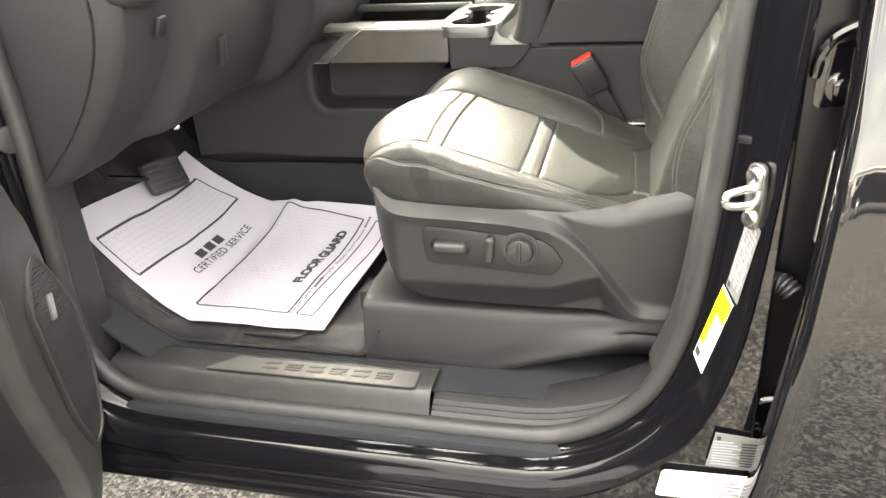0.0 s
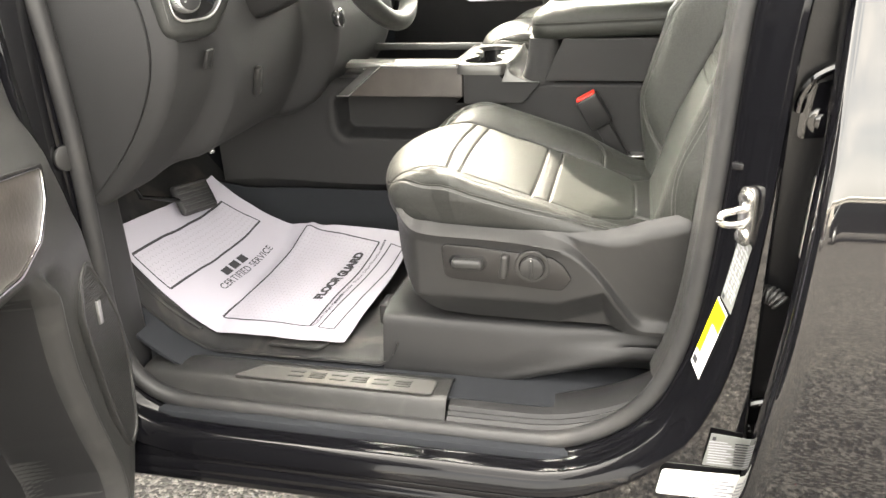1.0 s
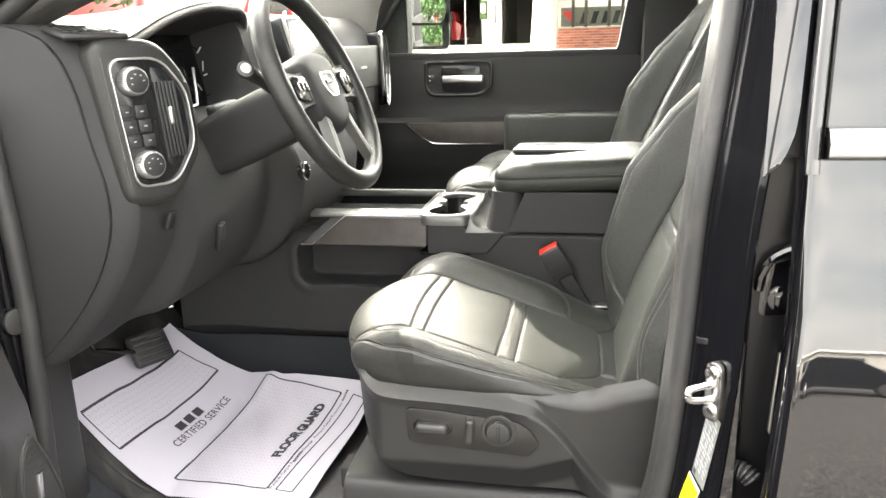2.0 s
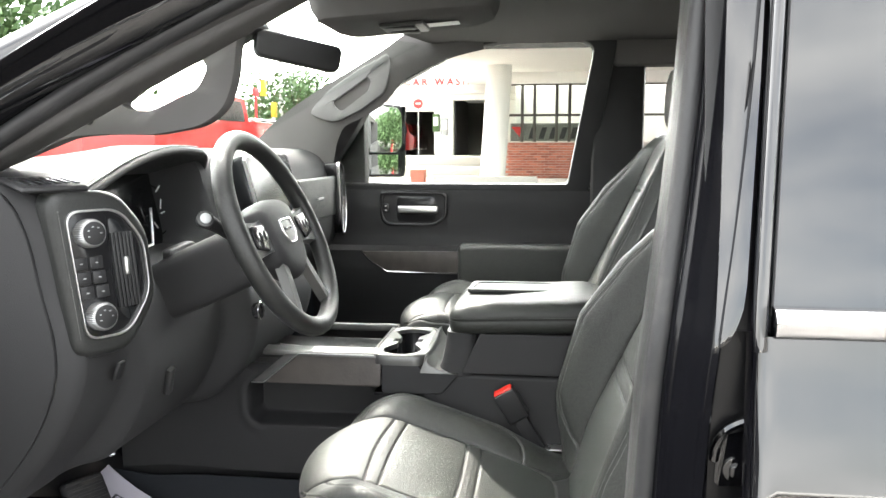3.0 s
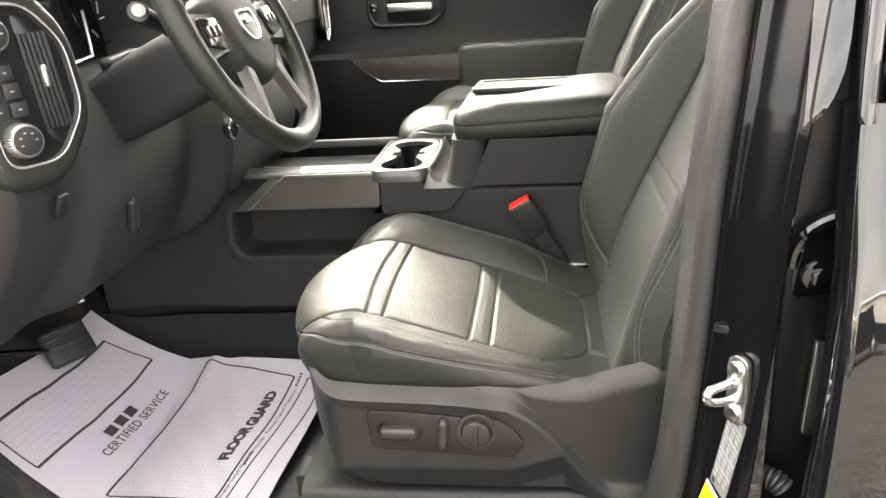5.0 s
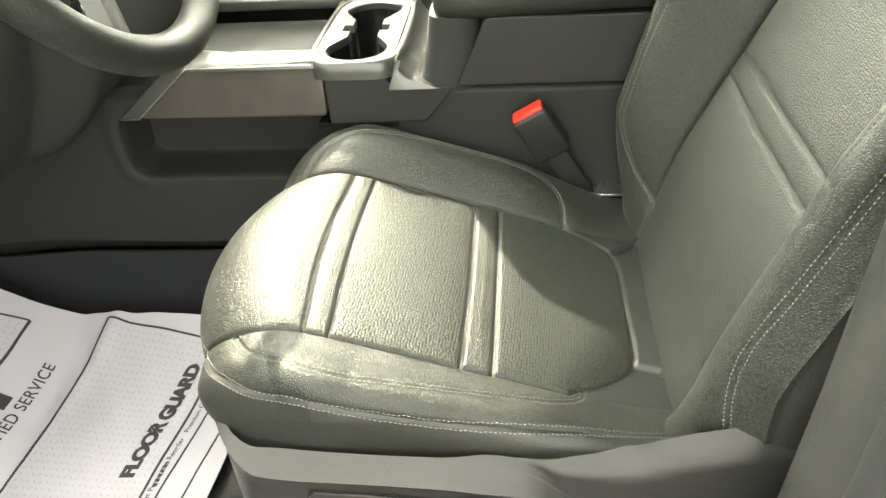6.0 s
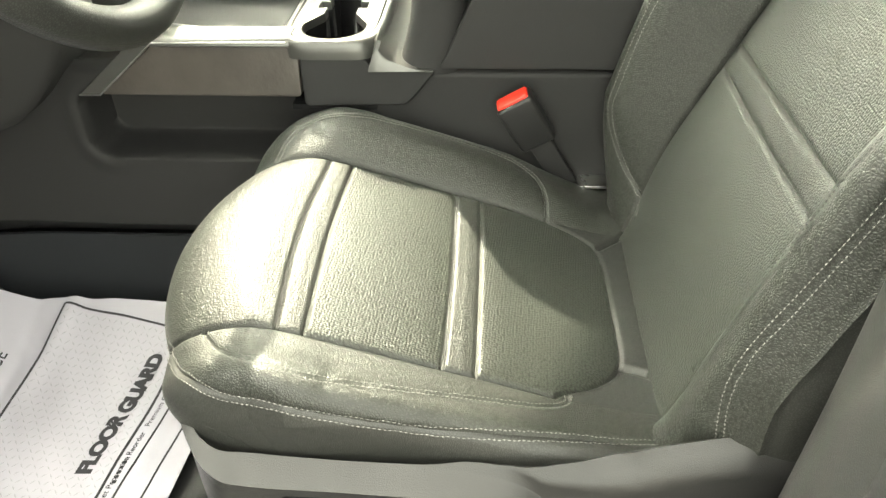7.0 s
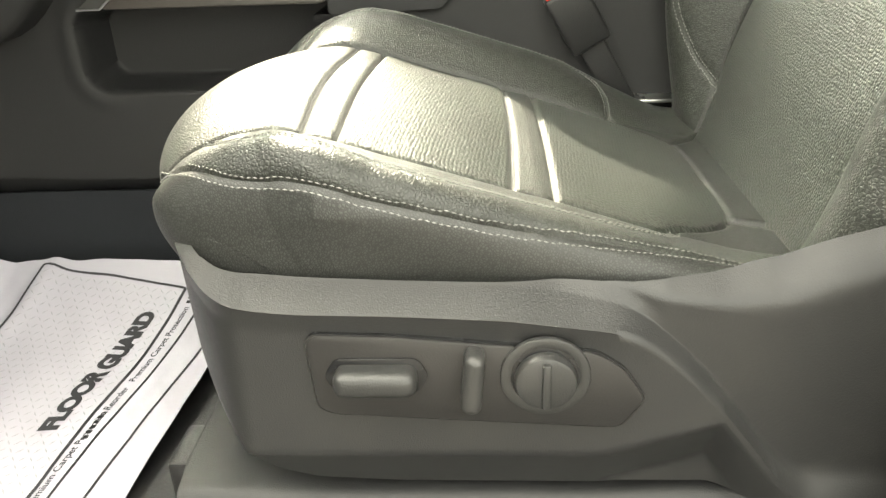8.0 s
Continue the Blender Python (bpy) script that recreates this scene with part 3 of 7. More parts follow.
part("wood_strip", prism([(-0.30, 1.343), (0.02, 1.346), (0.02, 1.277), (-0.21, 1.279), (-0.27, 1.31)], "y", 1.455, 1.470, 0.002), WOOD, pdoor, "dark wood trim strip")
part("trim_bead", tube([(-0.305, 1.452, 1.345), (-0.27, 1.452, 1.312), (-0.215, 1.452, 1.278), (0.02, 1.452, 1.274)], 0.003, 8), CHROME, pdoor, "thin chrome bead")
hb = round_poly([(-0.245, 1.54), (-0.02, 1.54), (-0.02, 1.455), (-0.06, 1.425), (-0.225, 1.425), (-0.245, 1.45)], 0.02, 4)
part("handle_bezel", ring_prism(hb, [(0.9 * (x + 0.13) - 0.13, 0.82 * (z - 1.485) + 1.485) for x, z in hb], "y", 1.484, 1.497, 0.003), GLOSS_BLACK, pdoor, "black handle surround")
part("handle_recess", prism(round_poly([(-0.19, 1.525), (-0.06, 1.525), (-0.06, 1.44), (-0.19, 1.44)], 0.02, 4), "y", 1.491, 1.497, 0.002), GLOSS_BLACK, pdoor)
ls = part("lock_switch", box(-0.236, -0.214, 1.482, 1.4845, 1.470, 1.500, 0.002), GLOSS_BLACK, pdoor, "small black lock switch")
for dz_ in (1.478, 1.492):
    part("switch_mark", box(-0.228, -0.222, 1.4815, 1.4825, dz_ - 0.0015, dz_ + 0.0015, 0), WHITE, ls)
part("pull_handle", box(-0.183, -0.05, 1.470, 1.486, 1.470, 1.493, 0.005, 3), SATIN, pdoor, "satin chrome pull handle")

# ---- A pillars and windscreen ----
def beam(p0, p1, w, h, name, mat, parent, label="", tw=0.0):
    """A rounded bar between two places, w across the windscreen plane and h deep."""
    a, b = Vector(p0), Vector(p1)
    q = (b - a).to_track_quat("Z", "Y").to_matrix().to_4x4()
    o = round_poly([(-w / 2, -h / 2), (w / 2, -h / 2), (w / 2, h / 2), (-w / 2, h / 2)], min(w, h) * 0.4, 4)
    return part(name, xf(prism(o, "z", 0, (b - a).length, 0.0), Matrix.Translation(a) @ q @ pose(0, 0, 0, 0, 0, tw)), mat, parent, label)
beam((-0.66, 0.05, 1.615), (-0.02, 0.15, 1.965), 0.05, 0.10, "a_pillar_trim", HEADLINER, cab, "grey fabric windscreen pillar trim", 90)
beam((-0.74, -0.03, 1.65), (-0.02, 0.09, 2.005), 0.085, 0.09, "a_pillar", PAINT, cab, "black painted windscreen pillar")
far_up = spline([(-0.68, 1.655), (-0.619, 1.712), (-0.551, 1.777), (-0.456, 1.840), (-0.362, 1.893), (-0.27, 1.946), (-0.197, 1.988), (-0.12, 2.035), (0.0, 2.055), (0.10, 2.06)], 40)
far_low = spline([(-0.62, 1.58), (-0.50, 1.58), (-0.40, 1.60), (-0.372, 1.70), (-0.345, 1.753), (-0.29, 1.779), (-0.216, 1.823), (-0.143, 1.902), (0.0, 1.965), (0.10, 1.991)], 40)
part("a_pillar_trim", thicken(to_bm(grid_mesh(np.array([[(a[0] * (1 - f) + b[0] * f, 1.425 - 0.012 * math.sin(math.pi * f), a[1] * (1 - f) + b[1] * f) for f in np.linspace(0, 1, 12)] for a, b in zip(far_up, far_low)]))), 0.02), HEADLINER, cab, "grey fabric windscreen pillar trim", 60)
beam((-0.74, 1.58, 1.64), (-0.04, 1.48, 1.99), 0.06, 0.07, "a_pillar", PAINT, cab, "black painted windscreen pillar")


def grab_handle(name, y, lean, parent_label):
    """Moulded pillar trim with an open grip, in the plane of the pillar."""
    out = round_poly([(-0.62, 1.640), (-0.47, 1.700), (-0.40, 1.704), (-0.331, 1.702), (-0.252, 1.716), (-0.216, 1.743), (-0.203, 1.79), (-0.202, 1.85), (-0.185, 1.905), (-0.20, 1.925), (-0.45, 1.79), (-0.63, 1.69)], 0.02, 6)
    hole = round_poly([(-0.392, 1.752), (-0.372, 1.741), (-0.335, 1.740), (-0.262, 1.775), (-0.247, 1.806), (-0.259, 1.825), (-0.282, 1.823), (-0.347, 1.787)], 0.012, 6)
    ang = lambda p, c: math.atan2(p[1] - c[1], p[0] - c[0])
    c = (-0.295, 1.783)
    ring = []
    for p in out:
        a = ang(p, c)
        ring.append(min(hole, key=lambda q: abs(math.remainder(ang(q, c) - a, 2 * math.pi))))
    bm = ring_prism(out, ring, "y", -0.016, 0.016, 0.006)
    for v in bm.verts:
        v.co.y += y + lean * (v.co.z - 1.7)
    h = thing(name, (-0.3, y, 1.75), parent_label, "pillar handle", "pillar grab handles")
    part("grip", bm, HEADLINER, h, "grey moulded grip")
    for dx, dz in ((-0.44, 1.725), (-0.215, 1.86)):
        part("screw_cap", cyl((dx, y + lean * (dz - 1.7) - 0.017, dz), (0, 1, 0), 0.007, 0.004, 16, 0.001), PLASTIC, h)
    return h


grab_handle("grab_handle", 0.165, 0.25, "grey moulded grab handle on the windscreen pillar")
gh = thing("grab_handle", (-0.3, 1.40, 1.85), "pale grey moulded grab handle on the passenger windscreen pillar", "pillar handle", "pillar grab handles")
ho = round_poly([(-0.451, 1.792), (-0.40, 1.768), (-0.364, 1.763), (-0.29, 1.795), (-0.207, 1.852), (-0.186, 1.928), (-0.192, 1.976), (-0.288, 1.925), (-0.381, 1.866)], 0.02, 5)
hr_ = round_poly([(-0.372, 1.826), (-0.261, 1.901), (-0.249, 1.892), (-0.254, 1.861), (-0.343, 1.796), (-0.363, 1.808)], 0.01, 4)
c_ = (-0.31, 1.848)
to = lambda p: math.atan2(p[1] - c_[1], p[0] - c_[0])
part("grip", ring_prism(ho, [min(hr_, key=lambda q: abs(math.remainder(to(q) - to(p), 2 * math.pi))) for p in ho], "y", 1.385, 1.421, 0.006), HANDLE_GREY, gh, "pale grey moulded grip")
part("recess", prism(hr_, "y", 1.415, 1.4195, 0.0), PLASTIC, gh, "dark hand recess")
part("screw_cover", prism(round_poly([(-0.250, 1.915), (-0.205, 1.945), (-0.205, 1.965), (-0.255, 1.935)], 0.004, 3), "y", 1.382, 1.386, 0.001), HANDLE_GREY, gh)
ws = np.array([[(-0.98 + (0.78 - 0.10 * (1 - ((y - MID_Y) / 0.7) ** 2)) * s + 0.1 * ((y - MID_Y) / 0.7) ** 2, MID_Y + (y - MID_Y) * (1 - 0.1 * s), 1.58 + 0.42 * s) for y in np.linspace(0.04, 1.48, 14)] for s in np.linspace(0, 1, 8)])
wsp = part("windscreen", thicken(to_bm(grid_mesh(ws)), 0.005), GLASS, cab, "clear windscreen")
wsp.visible_shadow = False

# ---- inside mirror, overhead console, outer mirror ----
mir = thing("rear_view_mirror", (-0.31, 0.80, 1.91), "black inside rear-view mirror below the windscreen's top edge", "mirror")
MM = Matrix.Translation((-0.296, 0.80, 1.908)) @ pose(0, 0, 0, 0, 4, 0) @ pose(0, 0, 0, -6, 0, 0) @ pose(0, 0, 0, 0, 0, 40)
mo = round_poly([(-0.105, -0.028), (0.105, -0.034), (0.112, 0.030), (-0.108, 0.036)], 0.02, 5)
part("housing", xf(prism(mo, "y", -0.014, 0.014, 0.006, 3), MM), PLASTIC, mir)
part("mirror_face", xf(prism([(x * 0.94, z * 0.86) for x, z in mo], "y", 0.0142, 0.0150, 0.0), MM), MIRROR, mir, "mirror glass")
part("stem", tube([(-0.325, 0.78, 1.93), (-0.37, 0.77, 1.95), (-0.42, MID_Y, 1.955)], 0.018, 12), PLASTIC, mir)
part("sensor_cover", xf(box(-0.06, 0.06, -0.045, 0.045, -0.02, 0.02, 0.012, 3), Matrix.Translation((-0.41, 0.73, 1.945)) @ pose(0, 0, 0, 0, -26, 0)), PLASTIC, mir, "black sensor cover")
oh = thing("overhead_console", (0.0, MID_Y, 1.97), "grey overhead console with lamp lenses and a white sticker", "overhead console")
oo = round_poly([(-0.20, 0.62), (0.20, 0.64), (0.20, 0.88), (-0.20, 0.90)], 0.05, 5)
part("console_body", xf(loft([[(x * k, MID_Y + (y - MID_Y) * k, z) for x, y in oo] for z, k in ((0.06, 1.05), (0.0, 1.0), (-0.022, 0.94), (-0.032, 0.8))]), Matrix.Translation((-0.02, 0, 1.99)) @ pose(0, 0, 0, 0, -4, 0)), HEADLINER, oh)
part("lamp_lens", xf(box(-0.05, 0.05, -0.06, 0.06, -0.006, 0.004, 0.006), Matrix.Translation((-0.03, MID_Y, 1.955)) @ pose(0, 0, 0, 0, -4, 0)), PLASTIC_GREY, oh, "grey lamp panel")
for k in (-1, 1):
    part("lamp_button", xf(box(-0.035, 0.035, -0.018, 0.018, -0.004, 0.004, 0.004), Matrix.Translation((-0.035, MID_Y + 0.03 * k, 1.949))), PLASTIC, oh)
part("sticker", xf(box(-0.035, 0.035, -0.02, 0.02, -0.001, 0.001, 0), Matrix.Translation((0.060, MID_Y - 0.01, 1.958)) @ pose(0, 0, 0, 0, -4, 0)), WHITE, oh, "white paper sticker")
part("window_sail", prism(round_poly([(-0.47, 1.55), (-0.305, 1.55), (-0.305, 1.79), (-0.36, 1.76)], 0.01, 3), "y", 1.535, 1.60, 0.004), PLASTIC, pdoor, "black mirror sail")
om = thing("tow_mirror", (-0.3, 1.85, 1.7), "tall black outer tow mirror with two mirror glasses", "outer mirror")
part("mirror_case", xf(prism(round_poly([(-0.105, -0.125), (0.105, -0.13), (0.115, -0.10), (0.118, 0.12), (0.09, 0.145), (-0.11, 0.15)], 0.02, 4), "y", 0.0, 0.09, 0.012, 3), Matrix.Translation((-0.302, 1.829, 1.7)) @ pose(0, 0, 0, 0, 0, 50)), GLOSS_BLACK, om)
part("mirror_arm", box(-0.44, -0.37, 1.60, 1.90, 1.60, 1.80, 0.02), PLASTIC, om, "black mirror arm")
part("mirror_sail", prism([(-0.50, 1.56), (-0.375, 1.56), (-0.375, 1.70), (-0.50, 1.60)], "y", 1.545, 1.60, 0.004), PLASTIC, om)
MIR = Matrix.Translation((-0.302, 1.829, 1.7)) @ pose(0, 0, 0, 0, 0, 50)
for z0, z1, w1 in ((-0.035, 0.135, 0.10), (-0.115, -0.043, 0.075)):
    u_, v_ = np.linspace(-0.09, w1, 16), np.linspace(z0, z1, 16)
    cv = grid_mesh(np.array([[(u, -0.005 + (u * u + (v - (z0 + z1) / 2) ** 2) / 1.6, v) for v in v_] for u in u_]))
    cv.transform(MIR)
    part("mirror_glass", thicken(to_bm(cv), 0.002), MIRROR, om, "curved mirror glass", 60)
    rim_ = [(-0.092, z0 - 0.002), (w1 + 0.002, z0 - 0.002), (w1 + 0.002, z1 + 0.002), (-0.092, z1 + 0.002)]
    part("glass_rim", xf(ring_prism(rim_, [(u * 0.965, (v - (z0 + z1) / 2) * 0.965 + (z0 + z1) / 2) for u, v in rim_], "y", -0.010, 0.004, 0.001), MIR), GLOSS_BLACK, om, "black mirror rim")

# ---- seats ----
def seat_surface(profile, half, bolster, n_u, lengths, near, rise=None):
    """Cushion surface: an insert carried along a profile (x, z) with rolled bolsters on both sides.
    half: (insert half width, bolster height, bolster width, height of the bolster by the door) along the profile; bolster: offsets (dy, dn) outwards from the insert's edge; near: the same for the side by the door; rise: bolster height by x."""
    prof = spline(profile, n_u)
    t = np.gradient(prof, axis=0)
    t /= np.linalg.norm(t, axis=1)[:, None]
    nrm = np.stack([-t[:, 1], t[:, 0]], 1)
    u = np.linspace(0, 1, n_u)
    hw, bs, wd, ns_ = (np.interp(u, lengths, [h[k] for h in half]) for k in range(4))
    bo, no = spline(bolster, 70), spline(near, 70)
    if rise:
        front = int(np.argmin(prof[:, 0]))
        bs = np.where(np.arange(n_u) < front, rise[1][0], np.interp(prof[:, 0], *rise))
    ins = np.linspace(0, 1, 66)
    P = np.zeros((n_u, 66 * 2 - 1 + 2 * 69, 3))
    for i in range(n_u):
        mid, crown = hw[i] * ins, 0.004 * np.cos(ins * math.pi / 2)
        nd = np.where(no[:0:-1, 1] > 0, no[:0:-1, 1] * ns_[i], no[:0:-1, 1])
        y = np.concatenate([-(hw[i] + no[:0:-1, 0] * wd[i]), -mid[:0:-1], mid, hw[i] + bo[1:, 0] * wd[i]])
        d = np.concatenate([nd, crown[:0:-1], crown, np.where(bo[1:, 1] > 0, bo[1:, 1] * bs[i], bo[1:, 1])])
        P[i, :, 0], P[i, :, 1], P[i, :, 2] = prof[i, 0] + nrm[i, 0] * d, y, prof[i, 1] + nrm[i, 1] * d
    return P


def shape_cushion(P):
    """Rounds the cushion's front in plan, lowers its front corners and fills the bolster by the door towards the front."""
    x, y = P[..., 0].copy(), P[..., 1].copy()
    f = np.clip((0.05 - x) / 0.12, 0, 1)
    P[..., 0] += f * (0.030 * (np.minimum(np.abs(y), 0.152) / 0.152) ** 2 + np.where(y < 0, 0.40, 0.12) * np.clip(np.abs(y) - 0.152, 0, 1))
    P[..., 2] -= f * 0.006 * np.clip(np.abs(y) / 0.152, 0, 1) ** 2
    g = np.clip((0.24 - x) / 0.22, 0, 1)
    w = np.clip((-y - 0.175) / 0.03, 0, 1) * np.clip((P[..., 2] - 1.04) / 0.05, 0, 1) * np.clip((x + 0.14) / 0.13, 0, 1)
    P[..., 2] += w * g * 0.010
    P[..., 0] += f * np.clip((1.10 - P[..., 2]) / 0.06, 0, 1) * np.clip((-y - 0.10) / 0.10, 0, 1) * 0.022
    P[..., 1] -= w * g * 0.014


CUSHION_LINE = [(-0.030, 0.938), (-0.070, 0.962), (-0.108, 1.008), (-0.138, 1.058), (-0.140, 1.098), (-0.105, 1.126), (-0.06, 1.136), (-0.01, 1.128), (0.06, 1.108), (0.142, 1.082), (0.172, 1.073), (0.25, 1.047), (0.32, 1.027), (0.40, 1.02)]
BACK_LINE = [(0.345, 1.015), (0.358, 1.045), (0.376, 1.11), (0.392, 1.157), (0.418, 1.215), (0.446, 1.275), (0.474, 1.335), (0.505, 1.40), (0.545, 1.495), (0.572, 1.56), (0.602, 1.600), (0.645, 1.610), (0.680, 1.58), (0.685, 1.50), (0.65, 1.32), (0.60, 1.08)]


def cushion_surface(n):
    far = [(0.0, 0.0), (0.016, 0.014), (0.040, 0.030), (0.064, 0.034), (0.088, 0.026), (0.104, 0.004), (0.109, -0.03), (0.107, -0.06), (0.10, -0.09)]
    near = [(0.0, 0.0), (0.010, 0.002), (0.030, 0.005), (0.052, 0.008), (0.066, 0.001), (0.072, -0.016), (0.073, -0.045), (0.074, -0.07), (0.073, -0.09)]
    half = [(0.148, 1, 1, 1), (0.150, 1, 1, 1), (0.149, 1, 1, 1), (0.145, 1, 1, 1)]
    return seat_surface(CUSHION_LINE, half, far, n, [0, 0.4, 0.7, 1.0], near, ([-0.15, -0.12, -0.08, -0.03, 0.02, 0.14, 0.20, 0.26, 0.32], [0.08, 0.3, 0.62, 0.9, 1.0, 1.0, 0.95, 0.6, 0.3]))


def back_surface(n):
    far = [(0.0, 0.0), (0.014, 0.024), (0.034, 0.062), (0.056, 0.080), (0.078, 0.066), (0.090, 0.030), (0.094, -0.02), (0.092, -0.075)]
    near = [(0.0, 0.0), (0.014, 0.010), (0.034, 0.013), (0.050, 0.008), (0.066, -0.012), (0.078, -0.045), (0.082, -0.09), (0.08, -0.13)]
    half = [(0.150, 0.1, 0.85, 1.0), (0.158, 0.50, 0.95, 1.0), (0.158, 0.95, 1.0, 1.3), (0.156, 1.28, 1.0, 2.6), (0.152, 1.0, 0.95, 2.2), (0.142, 0.5, 0.9, 1.5), (0.125, 0.2, 0.8, 1.0), (0.11, 0.1, 0.8, 1.0), (0.13, 0.1, 0.8, 1.0), (0.16, 0.1, 0.85, 1.0), (0.16, 0.1, 0.85, 1.0)]
    return seat_surface(BACK_LINE, half, far, n, [0, 0.06, 0.12, 0.25, 0.36, 0.44, 0.50, 0.56, 0.66, 0.8, 1.0], near)


def on_grid(A, uv):
    """An array over the surface's grid, read at fractions (u, v)."""
    uv = np.asarray(uv)
    i, j = np.clip(uv[:, 0] * (A.shape[0] - 1), 0, A.shape[0] - 1.001), np.clip(uv[:, 1] * (A.shape[1] - 1), 0, A.shape[1] - 1.001)
    a, b = i.astype(int), j.astype(int)
    fi, fj = (i - a)[:, None], (j - b)[:, None]
    return A[a, b] * (1 - fi) * (1 - fj) + A[a + 1, b] * fi * (1 - fj) + A[a, b + 1] * (1 - fi) * fj + A[a + 1, b + 1] * fi * fj


def grid_normals(P):
    n = np.cross(np.gradient(P, axis=0), np.gradient(P, axis=1))
    return n / (np.linalg.norm(n, axis=2)[..., None] + 1e-12)


def seam_cut(P, seams, depth=0.0042, width=0.0024, puff=0.0012, reach=0.016):
    """Presses seams (grid fractions) into the surface and puffs up the panels beside them."""
    N = grid_normals(P)
    pts = np.concatenate([on_grid(P, s) for s in seams])
    tree_ = kdtree.KDTree(len(pts))
    for k, q in enumerate(pts):
        tree_.insert(q, k)
    tree_.balance()
    dist = np.array([tree_.find(q)[2] for q in P.reshape(-1, 3)]).reshape(P.shape[:2])
    cut = -depth * np.exp(-(dist / width) ** 2) + puff * (1 - np.exp(-(dist / reach) ** 2))
    P += N * cut[..., None]


def lay_columns(P, v_edge, column):
    """Shifts the grid's columns beside the insert so that one of them runs along an edge line; gives the grid and its cells' v."""
    n, nv = P.shape[:2]
    a, first = E0 * (nv - 1), np.arange(nv)
    V = np.array([np.interp(first, [0, column, a, nv - 1], [0.0, e, E0, 1.0]) for e in v_edge])
    U = (np.arange(n) / (n - 1))[:, None].repeat(nv, 1)
    Q = on_grid(P, np.stack([U.ravel(), V.ravel()], 1)).reshape(P.shape)
    return Q, (V[1:, 1:] + V[1:, :-1] + V[:-1, 1:] + V[:-1, :-1]) / 4


def stitch_rows(P, uv, offsets, parent, mat, label, lift=0.0009):
    """Rows of stitches beside a seam, lying on the surface."""
    N = grid_normals(P)
    mid, nn = on_grid(P, uv), on_grid(N, uv)
    side = np.cross(nn, np.gradient(mid, axis=0))
    side /= np.linalg.norm(side, axis=1)[:, None] + 1e-12
    flat_p, flat_n = P.reshape(-1, 3), N.reshape(-1, 3)
    tree_ = kdtree.KDTree(len(flat_p))
    for k, q in enumerate(flat_p):
        tree_.insert(q, k)
    tree_.balance()
    for o in offsets:
        path = mid + side * o
        for k in range(len(path)):
            close = tree_.find(path[k])[1]
            path[k] += flat_n[close] * (flat_n[close] @ (flat_p[close] - path[k]) + lift)
        part("stitching", stitches(path, nn), mat, parent, label)


NV = 66 * 2 - 1 + 2 * 69           # 269 columns; the insert's edges lie at columns 69 and 199
E0, E1 = 69 / (NV - 1), 199 / (NV - 1)
line_uv = lambda pts, n=420: spline(pts, n)

# seams of the cushion and the backrest, as fractions along and across their surfaces
C_ROWS = {"a": (0.433, 0.445, 0.429), "b": (0.475, 0.483, 0.476), "c": (0.656, 0.659, 0.656), "d": (0.698, 0.698, 0.697)}
C_REAR = [(0.80, E0), (0.815, 0.272), (0.861, 0.306), (0.893, 0.36), (0.894, 0.50), (0.891, 0.655), (0.867, 0.709), (0.815, 0.737), (0.80, E1)]
C_NEAR = [(0.330, 0.256), (0.338, 0.228), (0.352, 0.200), (0.390, 0.177), (0.505, 0.173), (0.602, 0.186), (0.734, 0.213), (0.785, 0.228), (0.812, 0.248), (0.818, 0.270)]
C_OUTER = [(0.262, 0.290), (0.285, 0.220), (0.312, 0.165), (0.375, 0.122), (0.55, 0.130), (0.673, 0.144), (0.802, 0.170), (0.943, 0.200), (0.99, 0.205)]
C_FAR = [(0.325, 0.750), (0.336, 0.778), (0.351, 0.799), (0.377, 0.813), (0.431, 0.820), (0.536, 0.832), (0.632, 0.836), (0.73, 0.827), (0.778, 0.813), (0.80, 0.784), (0.808, 0.745)]
C_FOLDS = [[(0.893, 0.69), (0.93, 0.735), (0.985, 0.79)], [(0.896, 0.351), (0.937, 0.336), (0.985, 0.285)]]
B_FAR = [(0.04, 0.715), (0.055, 0.746), (0.073, 0.791), (0.103, 0.821), (0.134, 0.826), (0.185, 0.828), (0.23, 0.826), (0.30, 0.822), (0.42, 0.812)]
B_NEAR = [(0.045, 0.150), (0.066, 0.164), (0.091, 0.178), (0.123, 0.186), (0.175, 0.184), (0.244, 0.183), (0.32, 0.183), (0.42, 0.190)]
B_INNER = [(0.062, 0.272), (0.095, 0.258), (0.128, 0.243), (0.191, 0.226), (0.235, 0.218), (0.32, 0.212), (0.42, 0.215)]
B_WELT = [(0.05, 0.115), (0.089, 0.131), (0.112, 0.138), (0.157, 0.142), (0.207, 0.146), (0.30, 0.146), (0.42, 0.150)]


